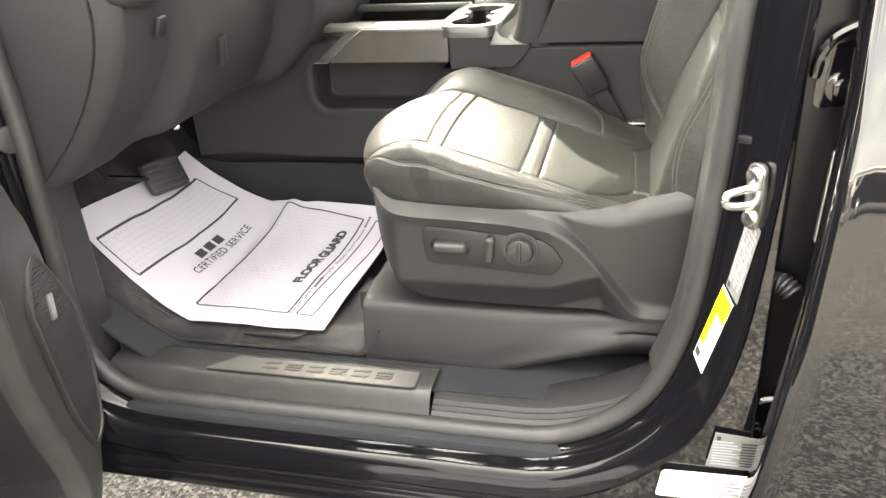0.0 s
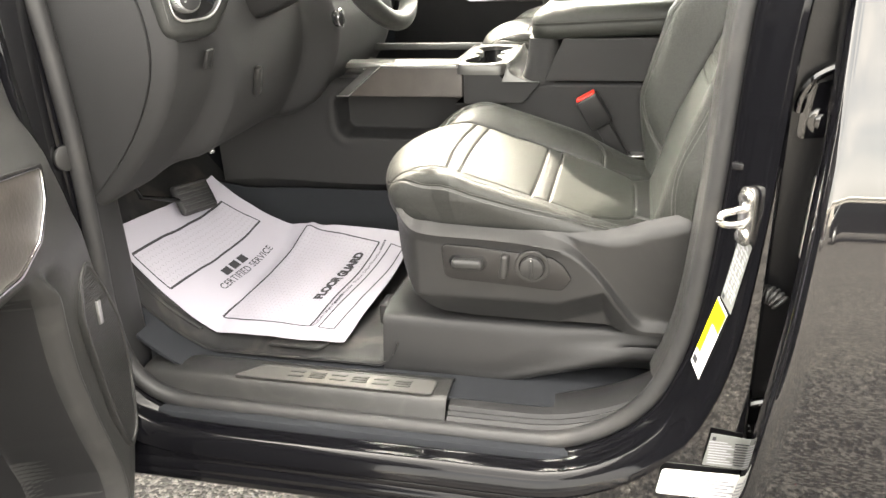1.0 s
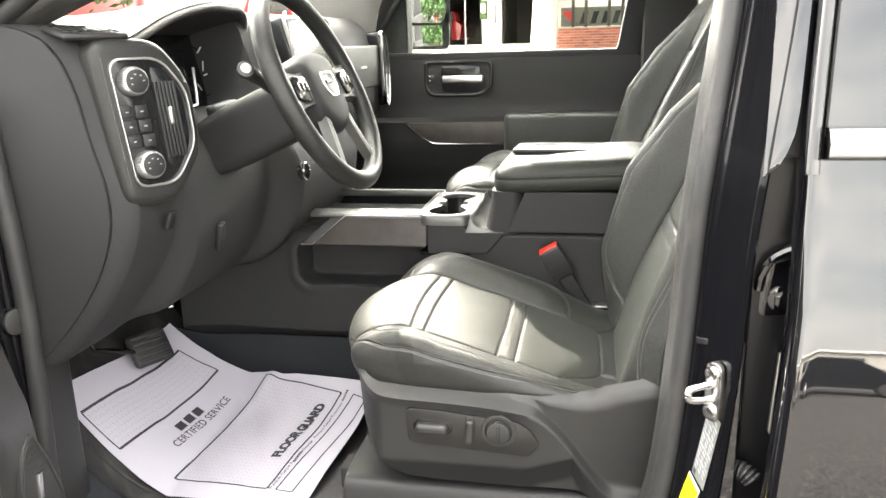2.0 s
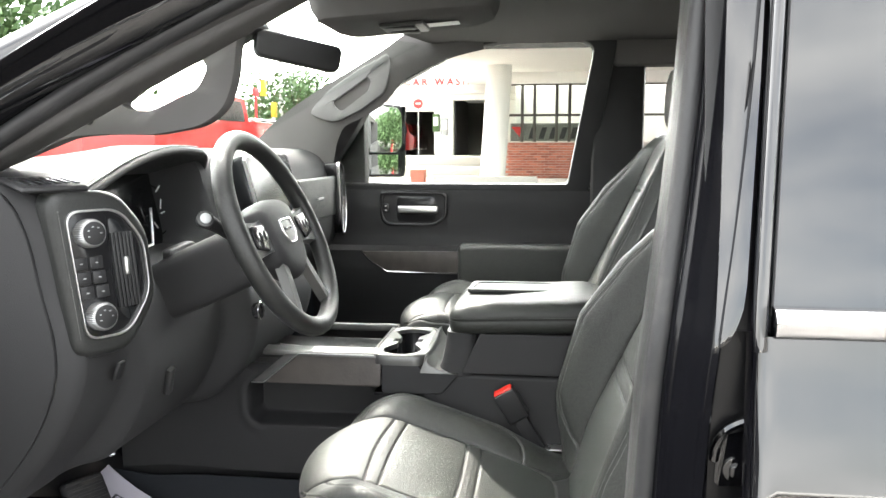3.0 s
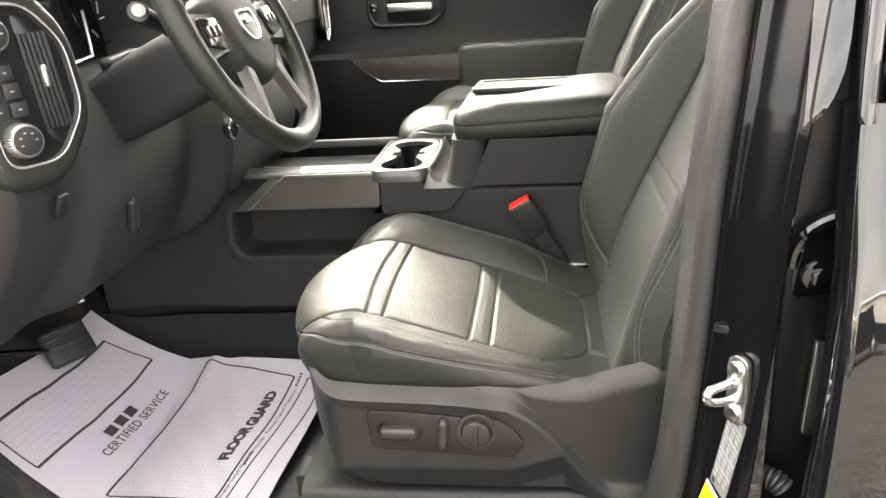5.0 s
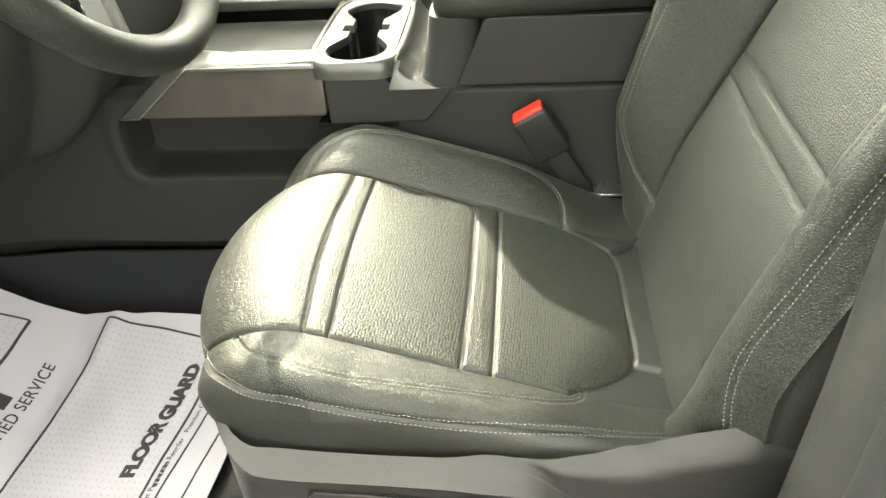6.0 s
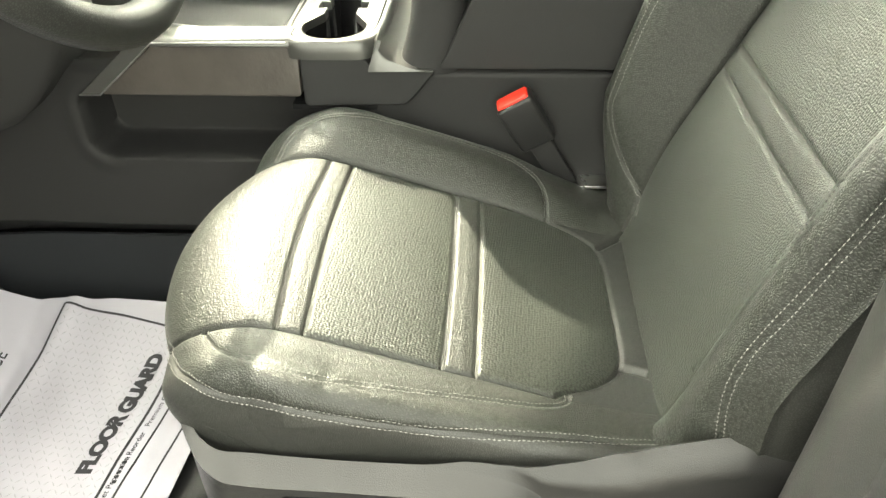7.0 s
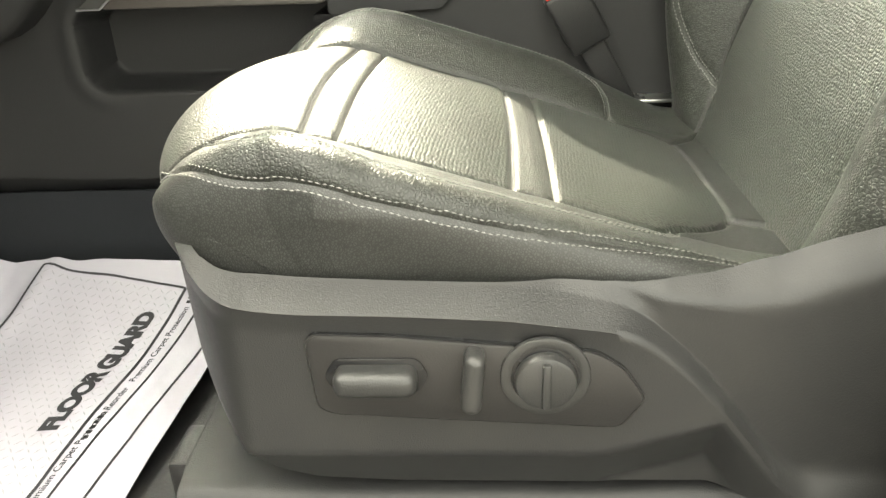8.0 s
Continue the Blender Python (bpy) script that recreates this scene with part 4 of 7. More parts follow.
def build_seat(name, label, near_shield, fine):
    s = thing(name, (0.14, 0, 0.80), label, "car seat", "front seats")
    pale, grey = "row of pale stitches", "row of grey stitches"
    # cushion
    n = fine
    P = cushion_surface(n)
    rows = {k: line_uv([(v[0], E0), (v[0] * 0.3 + v[1] * 0.7, E0 + 0.08), (v[1], 0.5), (v[2] * 0.3 + v[1] * 0.7, E1 - 0.08), (v[2], E1)]) for k, v in C_ROWS.items()}
    edges = [line_uv([(0.02, e), (0.3, e), (0.55, e), (0.80, e)], 600) for e in (E0, E1)]
    rear, near, outer, far = line_uv(C_REAR), line_uv(C_NEAR, 600), line_uv(C_OUTER, 600), line_uv(C_FAR, 600)
    shape_cushion(P)
    P[:, :, 1] += SEAT_Y
    seam_cut(P, edges + [rows[k] for k in "abcd"] + [rear])
    seam_cut(P, [near, outer, far], 0.0026, 0.0022, 0.0008, 0.012)
    seam_cut(P, [line_uv(f) for f in C_FOLDS], 0.006, 0.004, 0.0, 0.01)
    row = (np.arange(n - 1)[:, None].repeat(NV - 1, 1) + 0.5) / (n - 1)
    col = (np.arange(NV - 1)[None, :].repeat(n - 1, 0) + 0.5) / (NV - 1)
    at = lambda k: np.interp(col, rows[k][:, 1], rows[k][:, 0])
    last = np.interp(col, [E0, 0.272, 0.306, 0.36, 0.655, 0.709, 0.737, E1], [0.80, 0.815, 0.861, 0.893, 0.891, 0.867, 0.815, 0.80])
    Q, cell = lay_columns(P, np.minimum(np.interp(np.linspace(0, 1, n), outer[:, 0], outer[:, 1]), 0.245), 40)
    below = cell < np.interp(row, outer[:, 0], outer[:, 1], left=0.30)
    ins = (col >= E0) & (col < E1) & ~below
    zone = {"front_panel": ins & (row < at("a")), "front_band": ins & (row >= at("a")) & (row < at("b")), "centre_panel": ins & (row >= at("b")) & (row < at("c")),
            "rear_band": ins & (row >= at("c")) & (row < at("d")), "rear_panel": ins & (row >= at("d")) & (row < last), "rear_edge": ins & (row >= last),
            "near_bolster": (col < E0) & ~below, "far_bolster": col >= E1, "side_panel": below}
    for k, keep in zone.items():
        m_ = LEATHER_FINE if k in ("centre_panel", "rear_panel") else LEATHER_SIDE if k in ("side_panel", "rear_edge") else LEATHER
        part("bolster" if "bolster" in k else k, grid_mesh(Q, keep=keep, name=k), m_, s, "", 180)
    for k in "ac":
        stitch_rows(P, rows[k], (-0.0036, 0.0036), s, THREAD_DARK, grey)
    for q in (near, far):
        stitch_rows(P, q, (-0.0040, 0.0040), s, THREAD, pale)
    stitch_rows(P, outer, (-0.0046, 0.0040), s, THREAD, pale)
    # backrest
    n = int(fine * 0.94)
    B = back_surface(n)
    B[:, :, 1] += SEAT_Y
    zr = lambda z: float(np.interp(z, B[:int(n * 0.4), NV // 2, 2], np.arange(int(n * 0.4))) / (n - 1))
    bands = [zr(z) for z in (1.2485, 1.2765, 1.455, 1.485)]
    cross = [line_uv([(u, E0), (u, 0.5), (u, E1)]) for u in bands]
    edges = [line_uv([(0.01, e), (0.2, e), (0.47, e)], 600) for e in (E0, E1)]
    far, near, inner, welt = line_uv(B_FAR, 600), line_uv(B_NEAR, 600), line_uv(B_INNER, 600), line_uv(B_WELT, 600)
    seam_cut(B, edges + cross)
    seam_cut(B, [far, near], 0.0026, 0.0022, 0.0008, 0.012)
    seam_cut(B, [inner], 0.0014, 0.0018, 0.0, 0.012)
    seam_cut(B, [welt], -0.003, 0.0026, 0.0, 0.012)
    row = (np.arange(n - 1)[:, None].repeat(NV - 1, 1) + 0.5) / (n - 1)
    col = (np.arange(NV - 1)[None, :].repeat(n - 1, 0) + 0.5) / (NV - 1)
    ins = (col >= E0) & (col < E1)
    band = ins & (((row >= bands[0]) & (row < bands[1])) | ((row >= bands[2]) & (row < bands[3])))
    Q, cell = lay_columns(B, np.interp(np.linspace(0, 1, n), welt[:, 0], welt[:, 1]), 38)
    aside = cell < np.interp(row, welt[:, 0], welt[:, 1])
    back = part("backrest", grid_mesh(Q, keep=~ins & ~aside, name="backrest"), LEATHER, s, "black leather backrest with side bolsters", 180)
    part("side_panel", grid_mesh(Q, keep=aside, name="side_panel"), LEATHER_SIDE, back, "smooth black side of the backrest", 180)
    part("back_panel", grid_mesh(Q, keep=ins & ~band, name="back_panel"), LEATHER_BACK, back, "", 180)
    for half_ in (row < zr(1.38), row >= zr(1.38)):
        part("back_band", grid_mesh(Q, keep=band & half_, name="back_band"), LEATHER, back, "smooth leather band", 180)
    for q in (far, near):
        stitch_rows(B, q, (-0.0040, 0.0040), back, THREAD, pale)
    stitch_rows(B, inner, (0.0,), back, THREAD_DARK, grey)
    for q in (cross[0], cross[2]):
        stitch_rows(B, q, (-0.0034, 0.0034), back, THREAD_DARK, grey)
    # headrest: a thick pad with a flat face
    hp = [(-0.002, -0.085), (0.040, -0.078), (0.058, -0.02), (0.060, 0.050), (0.036, 0.088), (0.0, 0.095), (-0.036, 0.080), (-0.046, 0.0), (-0.040, -0.066)]
    hr = spline(hp + hp[:1], 36)[:-1]
    rings = []
    for f in np.linspace(-1, 1, 21):
        k = (1 - abs(f) ** 6) ** 0.5 * 0.6 + 0.4 if abs(f) < 1 else 0.4
        rings.append([(0.640 + a * k, SEAT_Y + 0.132 * f, 1.705 + b * (k * 0.6 + 0.4)) for a, b in hr])
    head = part("headrest", loft(rings), LEATHER, s, "black leather headrest", 180)
    for dy in (-0.06, 0.06):
        part("headrest_post", tube([(0.640, SEAT_Y + dy, 1.56), (0.636, SEAT_Y + dy, 1.66)], 0.006, 10), CHROME, head)
    # plinth under the cushion
    part("seat_frame", box(-0.02, 0.45, SEAT_Y - 0.19, SEAT_Y + 0.19, 0.86, 1.00, 0.02), PLASTIC, s, "dark seat base")
    for dy in (-0.17, 0.17):
        part("rail_end", box(-0.135, -0.118, SEAT_Y + dy - 0.026, SEAT_Y + dy + 0.026, 0.832, 0.872, 0.004), PLASTIC, s, "black rail end cap")
        part("seat_rail", box(-0.12, 0.45, SEAT_Y + dy - 0.022, SEAT_Y + dy + 0.022, 0.835, 0.865, 0.004), PLASTIC, s, "black seat rail")
    if near_shield:
        add_shield(s)
    return s


def sat(v):
    return min(1.0, max(0.0, v))


def add_shield(s):
    """Plastic side cover of the driver's seat with its switches."""
    top = np.array([(-0.078, 1.080), (-0.06, 1.068), (-0.045, 1.061), (0.0, 1.056), (0.065, 1.053), (0.137, 1.050), (0.207, 1.049), (0.276, 1.053), (0.34, 1.073), (0.46, 1.105)])
    bot = np.array([(-0.078, 1.06), (-0.073, 1.03), (-0.069, 1.0), (-0.058, 0.968), (-0.043, 0.934), (-0.026, 0.908), (-0.003, 0.893), (0.054, 0.886), (0.177, 0.884), (0.46, 0.884)])
    ridge = np.array([(-0.078, 1.075), (-0.058, 1.060), (-0.042, 1.049), (-0.02, 1.045), (0.0, 1.043), (0.066, 1.041), (0.136, 1.037), (0.171, 1.032), (0.206, 1.026), (0.224, 1.017), (0.244, 0.999), (0.264, 0.977), (0.28, 0.957), (0.30, 0.93), (0.33, 0.89)])
    smooth = lambda c, x: float(np.mean([np.interp(x + d, c[:, 0], c[:, 1]) for d in (-0.012, -0.006, 0.0, 0.006, 0.012)])) if -0.06 < x else float(np.interp(x, c[:, 0], c[:, 1]))
    rows = []
    for x in np.concatenate([np.linspace(-0.0775, -0.03, 30), np.linspace(-0.027, 0.46, 110)]):
        zt, zb = smooth(top, x), float(np.interp(x, bot[:, 0], bot[:, 1]))
        zr = min(max(smooth(ridge, x), zb + 0.004), zt - 0.004)
        zf = min(max(0.934 + 0.35 * max(0.0, x - 0.2), zb + 0.002), zr - 0.001)
        zu = float(np.interp(x, [0.178, 0.206, 0.241, 0.275, 0.309, 0.34, 0.4], [1.052, 1.048, 1.041, 1.038, 1.041, 1.054, 1.07]))
        r = []
        for z in np.concatenate([np.linspace(zt, zr, 22), np.linspace(zr, zf, 26)[1:], np.linspace(zf, zb, 12)[1:]]):
            front = 0.034 * sat((z - zr) / 0.024)
            back = 0.013 * sat((z - zr) / 0.012) + 0.018 * sat((z - zu) / 0.018)
            w = sat((x - 0.165) / 0.07)
            y = 0.085 + front * (1 - w) + back * w - 0.003 * sat(1 - abs(z - zr) / 0.012) * (1 - w)
            y += 0.030 * sat((zf - z) / 0.050) * sat((0.34 - x) / 0.06)
            y += 0.04 * max(0.0, 1 - (x + 0.078) / 0.045) ** 2
            r.append((x, y, float(z)))
        rows.append(r)
    cover = part("side_cover", thicken(to_bm(grid_mesh(np.array(rows))), 0.004), SHIELD_GREY, s, "dark grey moulded side cover", 60)
    o = round_poly([(0.008, 1.024), (0.014, 1.030), (0.065, 1.028), (0.19, 1.016), (0.208, 1.004), (0.223, 0.981), (0.207, 0.959), (0.023, 0.970), (0.012, 0.975)], 0.006, 4)
    part("panel_gap", ring_prism([((x - 0.115) * 1.012 + 0.115, (z - 0.995) * 1.03 + 0.995) for x, z in o], o, "y", 0.0775, 0.083, 0.0), GLOSS_BLACK, cover, "dark gap round the switch panel")
    pl = part("switch_panel", prism(o, "y", 0.0762, 0.085, 0.0012), SWITCH_DARK, cover, "dark switch panel")
    part("switch_well", prism(round_poly([(0.018, 1.001), (0.026, 1.014), (0.079, 1.014), (0.086, 1.001), (0.078, 0.988), (0.026, 0.988)], 0.005, 3), "y", 0.0745, 0.0760, 0.0004), GLOSS_BLACK, pl)
    part("seat_switch", xf(box(-0.0265, 0.0265, -0.012, 0.010, -0.009, 0.009, 0.007, 5), Matrix.Translation((0.052, 0.0715, 1.001))), PLASTIC_GREY, pl, "horizontal seat switch")
    part("recline_switch", xf(box(-0.0068, 0.0068, -0.012, 0.010, -0.0215, 0.0215, 0.006, 5), Matrix.Translation((0.1135, 0.0715, 1.001)) @ pose(0, 0, 0, 0, 5, 0)), PLASTIC_GREY, pl, "upright seat switch")
    part("knob_gap", ring_prism([(0.159 + 0.0285 * math.cos(q), 1.0 + 0.0285 * math.sin(q)) for q in np.linspace(0, 2 * math.pi, 56, endpoint=False)], [(0.159 + 0.0215 * math.cos(q), 1.0 + 0.0215 * math.sin(q)) for q in np.linspace(0, 2 * math.pi, 56, endpoint=False)], "y", 0.0735, 0.0780, 0.0012), PLASTIC_GREY, pl, "raised knob surround")
    part("lumbar_ring", cyl((0.159, 0.0755, 1.0), (0, 1, 0), 0.0222, 0.003, 48, 0.0005), GLOSS_BLACK, pl, "dark gap round the knob")
    part("lumbar_knob", merge(cyl((0.159, 0.0705, 1.0), (0, 1, 0), 0.0198, 0.012, 48, 0.0045), xf(box(-0.0026, 0.0026, -0.003, 0.004, -0.0165, 0.0165, 0.0015), Matrix.Translation((0.159, 0.0645, 1.0)))), PLASTIC_GREY, pl, "round lumbar knob with a raised grip bar")


driver_seat = build_seat("driver_seat", "black leather driver's seat with pale double stitching and power switches", True, 480)
pseat = build_seat("passenger_seat", "black leather passenger seat beside the console", False, 260)
pseat.matrix_basis = pose(0.172, 0.84, 0.80 + 0.105)

# ---- seat plinth cover, sill, floor ----
kick = thing("seat_riser_cover", (0.1, 0.1, 0.74), "dark grey moulded plastic cover below the driver's seat", "trim cover")
ko = []
for x in np.linspace(-0.115, 0.46, 60):
    low = min(0.757 + 0.30 * max(0.0, x - 0.11), 0.822)
    sec = spline([(0.20, 0.742), (0.100, low), (0.090, low + 0.03), (0.100, 0.850), (0.106, 0.866), (0.116, 0.873), (0.16, 0.876), (0.26, 0.876)], 50)
    ko.append([(x, y + 0.006 * sat((x - 0.08 - (z - 0.790) * 1.7) / 0.10) * sat((z - low - 0.01) / 0.03) * sat((0.2 - y) / 0.08), z) for y, z in sec])
part("cover", thicken(loft(ko, closed=False), 0.004), PLASTIC, kick, "", 60)
part("end_face", prism(round_poly([(0.10, 0.75), (0.26, 0.75), (0.26, 0.874), (0.14, 0.874), (0.112, 0.862)], 0.012, 4), "x", -0.119, -0.112, 0.002), PLASTIC, kick)
sill = thing("door_sill", (-0.05, 0, 0.735), "dark grey ribbed plastic door sill trim, dusty", "sill trim")
sp = [(-0.022, 0.742), (-0.016, 0.752), (-0.006, 0.770), (0.010, 0.780), (0.055, 0.779), (0.072, 0.772), (0.085, 0.755), (0.09, 0.745)]
part("front_sill", thicken(loft([[(x, y, z) for y, z in spline(sp, 30)] for x in np.linspace(-0.56, 0.023, 24)], closed=False), 0.003), PLASTIC_GREY, sill)
sp2 = [(-0.020, 0.744), (-0.012, 0.752), (-0.008, 0.751), (-0.004, 0.757), (0.0, 0.756), (0.004, 0.762), (0.02, 0.766), (0.06, 0.766), (0.075, 0.76), (0.09, 0.745)]
part("rear_sill", thicken(loft([[(x, y + 0.0 * x, z + max(0, x - 0.16) ** 2 * 1.6) for y, z in sp2] for x in np.linspace(0.026, 0.37, 24)], closed=False), 0.003), PLASTIC, sill)
plate = thing("sill_plate", (-0.2, 0.02, 0.78), "brushed metal sill plate with a raised emblem", "sill plate")
po = round_poly([(-0.375, 0.0), (-0.002, 0.0), (-0.002, 0.047), (-0.33, 0.047)], 0.008, 4)
part("border", ring_prism(po, [(x * 0.985 - 0.003, 0.0235 + (y - 0.0235) * 0.88) for x, y in po], "z", 0.780, 0.7835, 0.0005), SILVER_PAINT, plate, "dull metal border")
part("plate", prism(po, "z", 0.7795, 0.7822, 0.0), BRUSHED, plate, "dull dusty metal plate")
for k in range(6):
    xk = -0.275 + k * 0.040
    part("emblem_bar", merge(*[prism([(xk, y), (xk + 0.026, y), (xk + 0.030, y + 0.004), (xk + 0.004, y + 0.004)], "z", 0.782, 0.7836, 0.0) for y in ((0.016, 0.030) if k % 2 == 0 else (0.016, 0.023, 0.030))]), SILVER_PAINT, plate, "raised emblem bar")

floor_mat = thing("floor_mat", (-0.4, 0.3, 0.74), "black rubber tray floor mat, dusty, with raised rim", "floor mat")
mx, my = np.linspace(-0.78, -0.085, 60), np.linspace(0.085, 0.60, 40)
def floor_z(x, y):
    rise = max(0.0, -0.47 - x)
    return 0.785 + rise * 0.45 + rise * rise * 1.8
mz = np.array([[(x, y, floor_z(x, y) + 0.010 * max(0, 1 - (y - 0.085) / 0.03) ** 2 - 0.020 * max(0, 1 - (y - 0.085) / 0.06) + 0.05 * max(0, 1 - (-0.085 - x) / 0.04) ** 2) for y in my] for x in mx])
part("tray", thicken(to_bm(grid_mesh(mz)), 0.004), RUBBER_MAT, floor_mat)
for k in range(9):
    pts = [(x, 0.118 + 0.017 * k + 0.10 * max(0.0, -0.56 - x), floor_z(x, 0) + 0.004) for x in np.linspace(-0.50 - 0.008 * k, -0.70, 10)]
    part("tread_rib", tube(pts, 0.0035, 6), RUBBER_MAT, floor_mat)
# smooth grey patch added for the highlight on the flat part of the mat
part("highlight_patch", prism(round_poly([(-0.36, 0.108), (-0.25, 0.106), (-0.235, 0.135), (-0.33, 0.150)], 0.01, 3), "z", 0.784, 0.789, 0.001), PLASTIC_GREY, floor_mat, "smooth grey patch for the highlight on the mat")
fl = np.array([[(x, y, floor_z(x, y) - 0.022) for y in np.linspace(0.02, 1.5, 30)] for x in np.linspace(-0.97, 0.5, 50)])
part("carpet", thicken(to_bm(grid_mesh(fl)), 0.006), CARPET, cab, "dark carpet on the cab floor")

# paper mat: an oblique sheet lying on the tray
paper = thing("paper_floor_mat", (-0.4, 0.3, 0.8), "white printed paper floor mat laid over the rubber mat, wrinkled", "paper mat")
QUAD = (Vector((-0.203, 0.122)), Vector((-0.165, 0.505)), Vector((-0.648, 0.490)), Vector((-0.690, 0.145)))   # rear near, rear far, front far, front near


def on_paper(a, b, lift=0.0):
    """A place on the paper: a from its rear edge to its front edge, b from the near to the far side."""
    p = (QUAD[0] * (1 - b) + QUAD[1] * b) * (1 - a) + (QUAD[3] * (1 - b) + QUAD[2] * b) * a
    y = p.y - 0.012 * math.sin(math.pi * a) * (1 - b) + 0.02 * math.sin(math.pi * a) * b
    wr = 0.004 * noise.noise((p.x * 9, y * 7, 3.0)) + 0.003 * noise.noise((p.x * 24 + y * 14, y * 9, 7.0)) + 0.006 * math.exp(-((a - 0.62 + 0.1 * b) / 0.03) ** 2) * b
    return (p.x, y, floor_z(p.x, y) + 0.012 + 0.11 * (y - 0.12) + 1.2 * max(0.0, y - 0.36) ** 2 + wr + lift)


part("sheet", thicken(to_bm(grid_mesh(np.array([[on_paper(a, b) for b in np.linspace(0, 1, 70)] for a in np.linspace(0, 1, 90)]))), 0.0006), PAPER, paper)


def ink_line(a0, b0, a1, b1, w):
    """A printed line of width w metres as a ribbon on the paper."""
    n, da, db = 26, a1 - a0, b1 - b0
    k = w / 0.40
    ln = math.hypot(da, db)
    pa, pb = -db / ln * k, da / ln * k
    return to_bm(grid_mesh(np.array([[on_paper(a0 + da * f + pa * g, b0 + db * f + pb * g, 0.0009) for g in (-0.5, 0.5)] for f in np.linspace(0, 1, n)])))


def ink_frame(corners, w=0.0032):
    return merge(*[ink_line(*corners[k], *corners[(k + 1) % 4], w) for k in range(4)])


FRAMES = [((0.187, 0.11), (0.572, 0.105), (0.545, 0.975), (0.147, 0.90)), ((0.768, 0.05), (0.916, 0.035), (0.917, 0.885), (0.757, 0.92))]
for f in FRAMES:
    part("printed_frame", ink_frame(f), INK, paper, "black printed border")
part("printed_frame", ink_frame(((0.150, 0.11), (0.080, 0.10), (0.022, 0.88), (0.088, 0.90)), 0.0025), INK, paper, "black printed border")
dv, df = [], []
for c in FRAMES:
    c = [Vector(q) for q in c]
    na, nb = int((c[1] - c[0]).length * 0.48 / 0.0088), int((c[3] - c[0]).length * 0.37 / 0.0088)
    for i in range(1, na):
        for j in range(1, nb):
            u, v = i / na, j / nb
            a, b = (c[0] * (1 - u) + c[1] * u) * (1 - v) + (c[3] * (1 - u) + c[2] * u) * v
            sg = 1 if (i + j) % 2 else -1
            da, db, wa, wb = 0.0062, 0.0082 * sg, 0.0009 * -sg, 0.0014
            k = len(dv)
            dv += [on_paper(a - da, b - db, 0.0009), on_paper(a + wa, b + wb, 0.0009), on_paper(a + da, b + db, 0.0009), on_paper(a - wa, b - wb, 0.0009)]
            df.append((k, k + 1, k + 2, k + 3))
dm = bpy.data.meshes.new("tread_pattern")
dm.from_pydata(dv, [], df)
tagged(part("tread_pattern", dm, INK_GREY, paper, "grey printed tread plate pattern"), kind="stuff")


def paper_text(text, a, b, size, mat, bold=0.0, spacing=1.0, slope=0.0, name="lettering"):
    ob = letters(text, size, Matrix(), mat, name, paper, 0.0, bold, spacing)
    for v in ob.data.vertices:
        v.co = on_paper(a + v.co.y / 0.485 + slope * v.co.x / 0.37, b + v.co.x / 0.37, 0.0011)


paper_text("FLOOR GUARD", 0.226, 0.575, 0.0262, INK, 0.0017, 0.92, -0.078)
paper_text("CERTIFIED SERVICE", 0.656, 0.53, 0.0205, INK, 0.0002, 1.05, -0.015)
# emblem above the words: plain bars
for k in (-1, 0, 1):
    part("printed_emblem", merge(*[ink_line(0.702 + 0.011 * q, 0.50 + 0.078 * k - 0.030, 0.702 + 0.011 * q, 0.50 + 0.078 * k + 0.030, 0.0045) for q in (-1, 0, 1)]), INK, paper)
# small print below the words: broken bars
for k in (0.20, 0.62):
    paper_text("Premium Carpet Protection", 0.177 - 0.07 * k, k + 0.06, 0.0098, INK, 0.0001, 1.0, -0.078, "small_print")
    for j in range(5):
        b = k + 0.225 + 0.017 * j
        part("small_print", ink_line(0.168 - 0.07 * k, b - (0.11 if k < 0.5 else 0.0), 0.167 - 0.07 * k, b + 0.011 - (0.11 if k < 0.5 else 0.0), 0.0042), INK, paper)
paper_text("to Reorder", 0.150, 0.445, 0.0098, INK, 0.0001, 1.0, -0.078, "small_print")

# ---- dashboard ----
dash = thing("dashboard", (-0.5, MID_Y, 1.3), "black soft-touch dashboard with hooded instruments and stitched edges", "dashboard")
# profiles (x, z) from the lower edge over the face to the windscreen, by y
D_LOW = [(-0.80, 1.13), (-0.70, 1.105), (-0.585, 1.092), (-0.50, 1.160), (-0.43, 1.245), (-0.390, 1.330), (-0.385, 1.400), (-0.40, 1.47), (-0.415, 1.55), (-0.44, 1.605), (-0.48, 1.632), (-0.56, 1.645), (-0.72, 1.635), (-0.97, 1.60)]
D_KNEE = [(-0.80, 1.15), (-0.62, 1.125), (-0.48, 1.137), (-0.42, 1.20), (-0.390, 1.267), (-0.380, 1.33), (-0.388, 1.40), (-0.408, 1.45), (-0.44, 1.480), (-0.53, 1.49), (-0.56, 1.54), (-0.575, 1.62), (-0.61, 1.645), (-0.70, 1.66), (-0.97, 1.60)]
D_STACK = [(-0.80, 1.15), (-0.60, 1.12), (-0.45, 1.13), (-0.38, 1.18), (-0.335, 1.25), (-0.320, 1.33), (-0.34, 1.39), (-0.38, 1.45), (-0.41, 1.53), (-0.43, 1.60), (-0.45, 1.655), (-0.52, 1.68), (-0.70, 1.67), (-0.97, 1.60)]
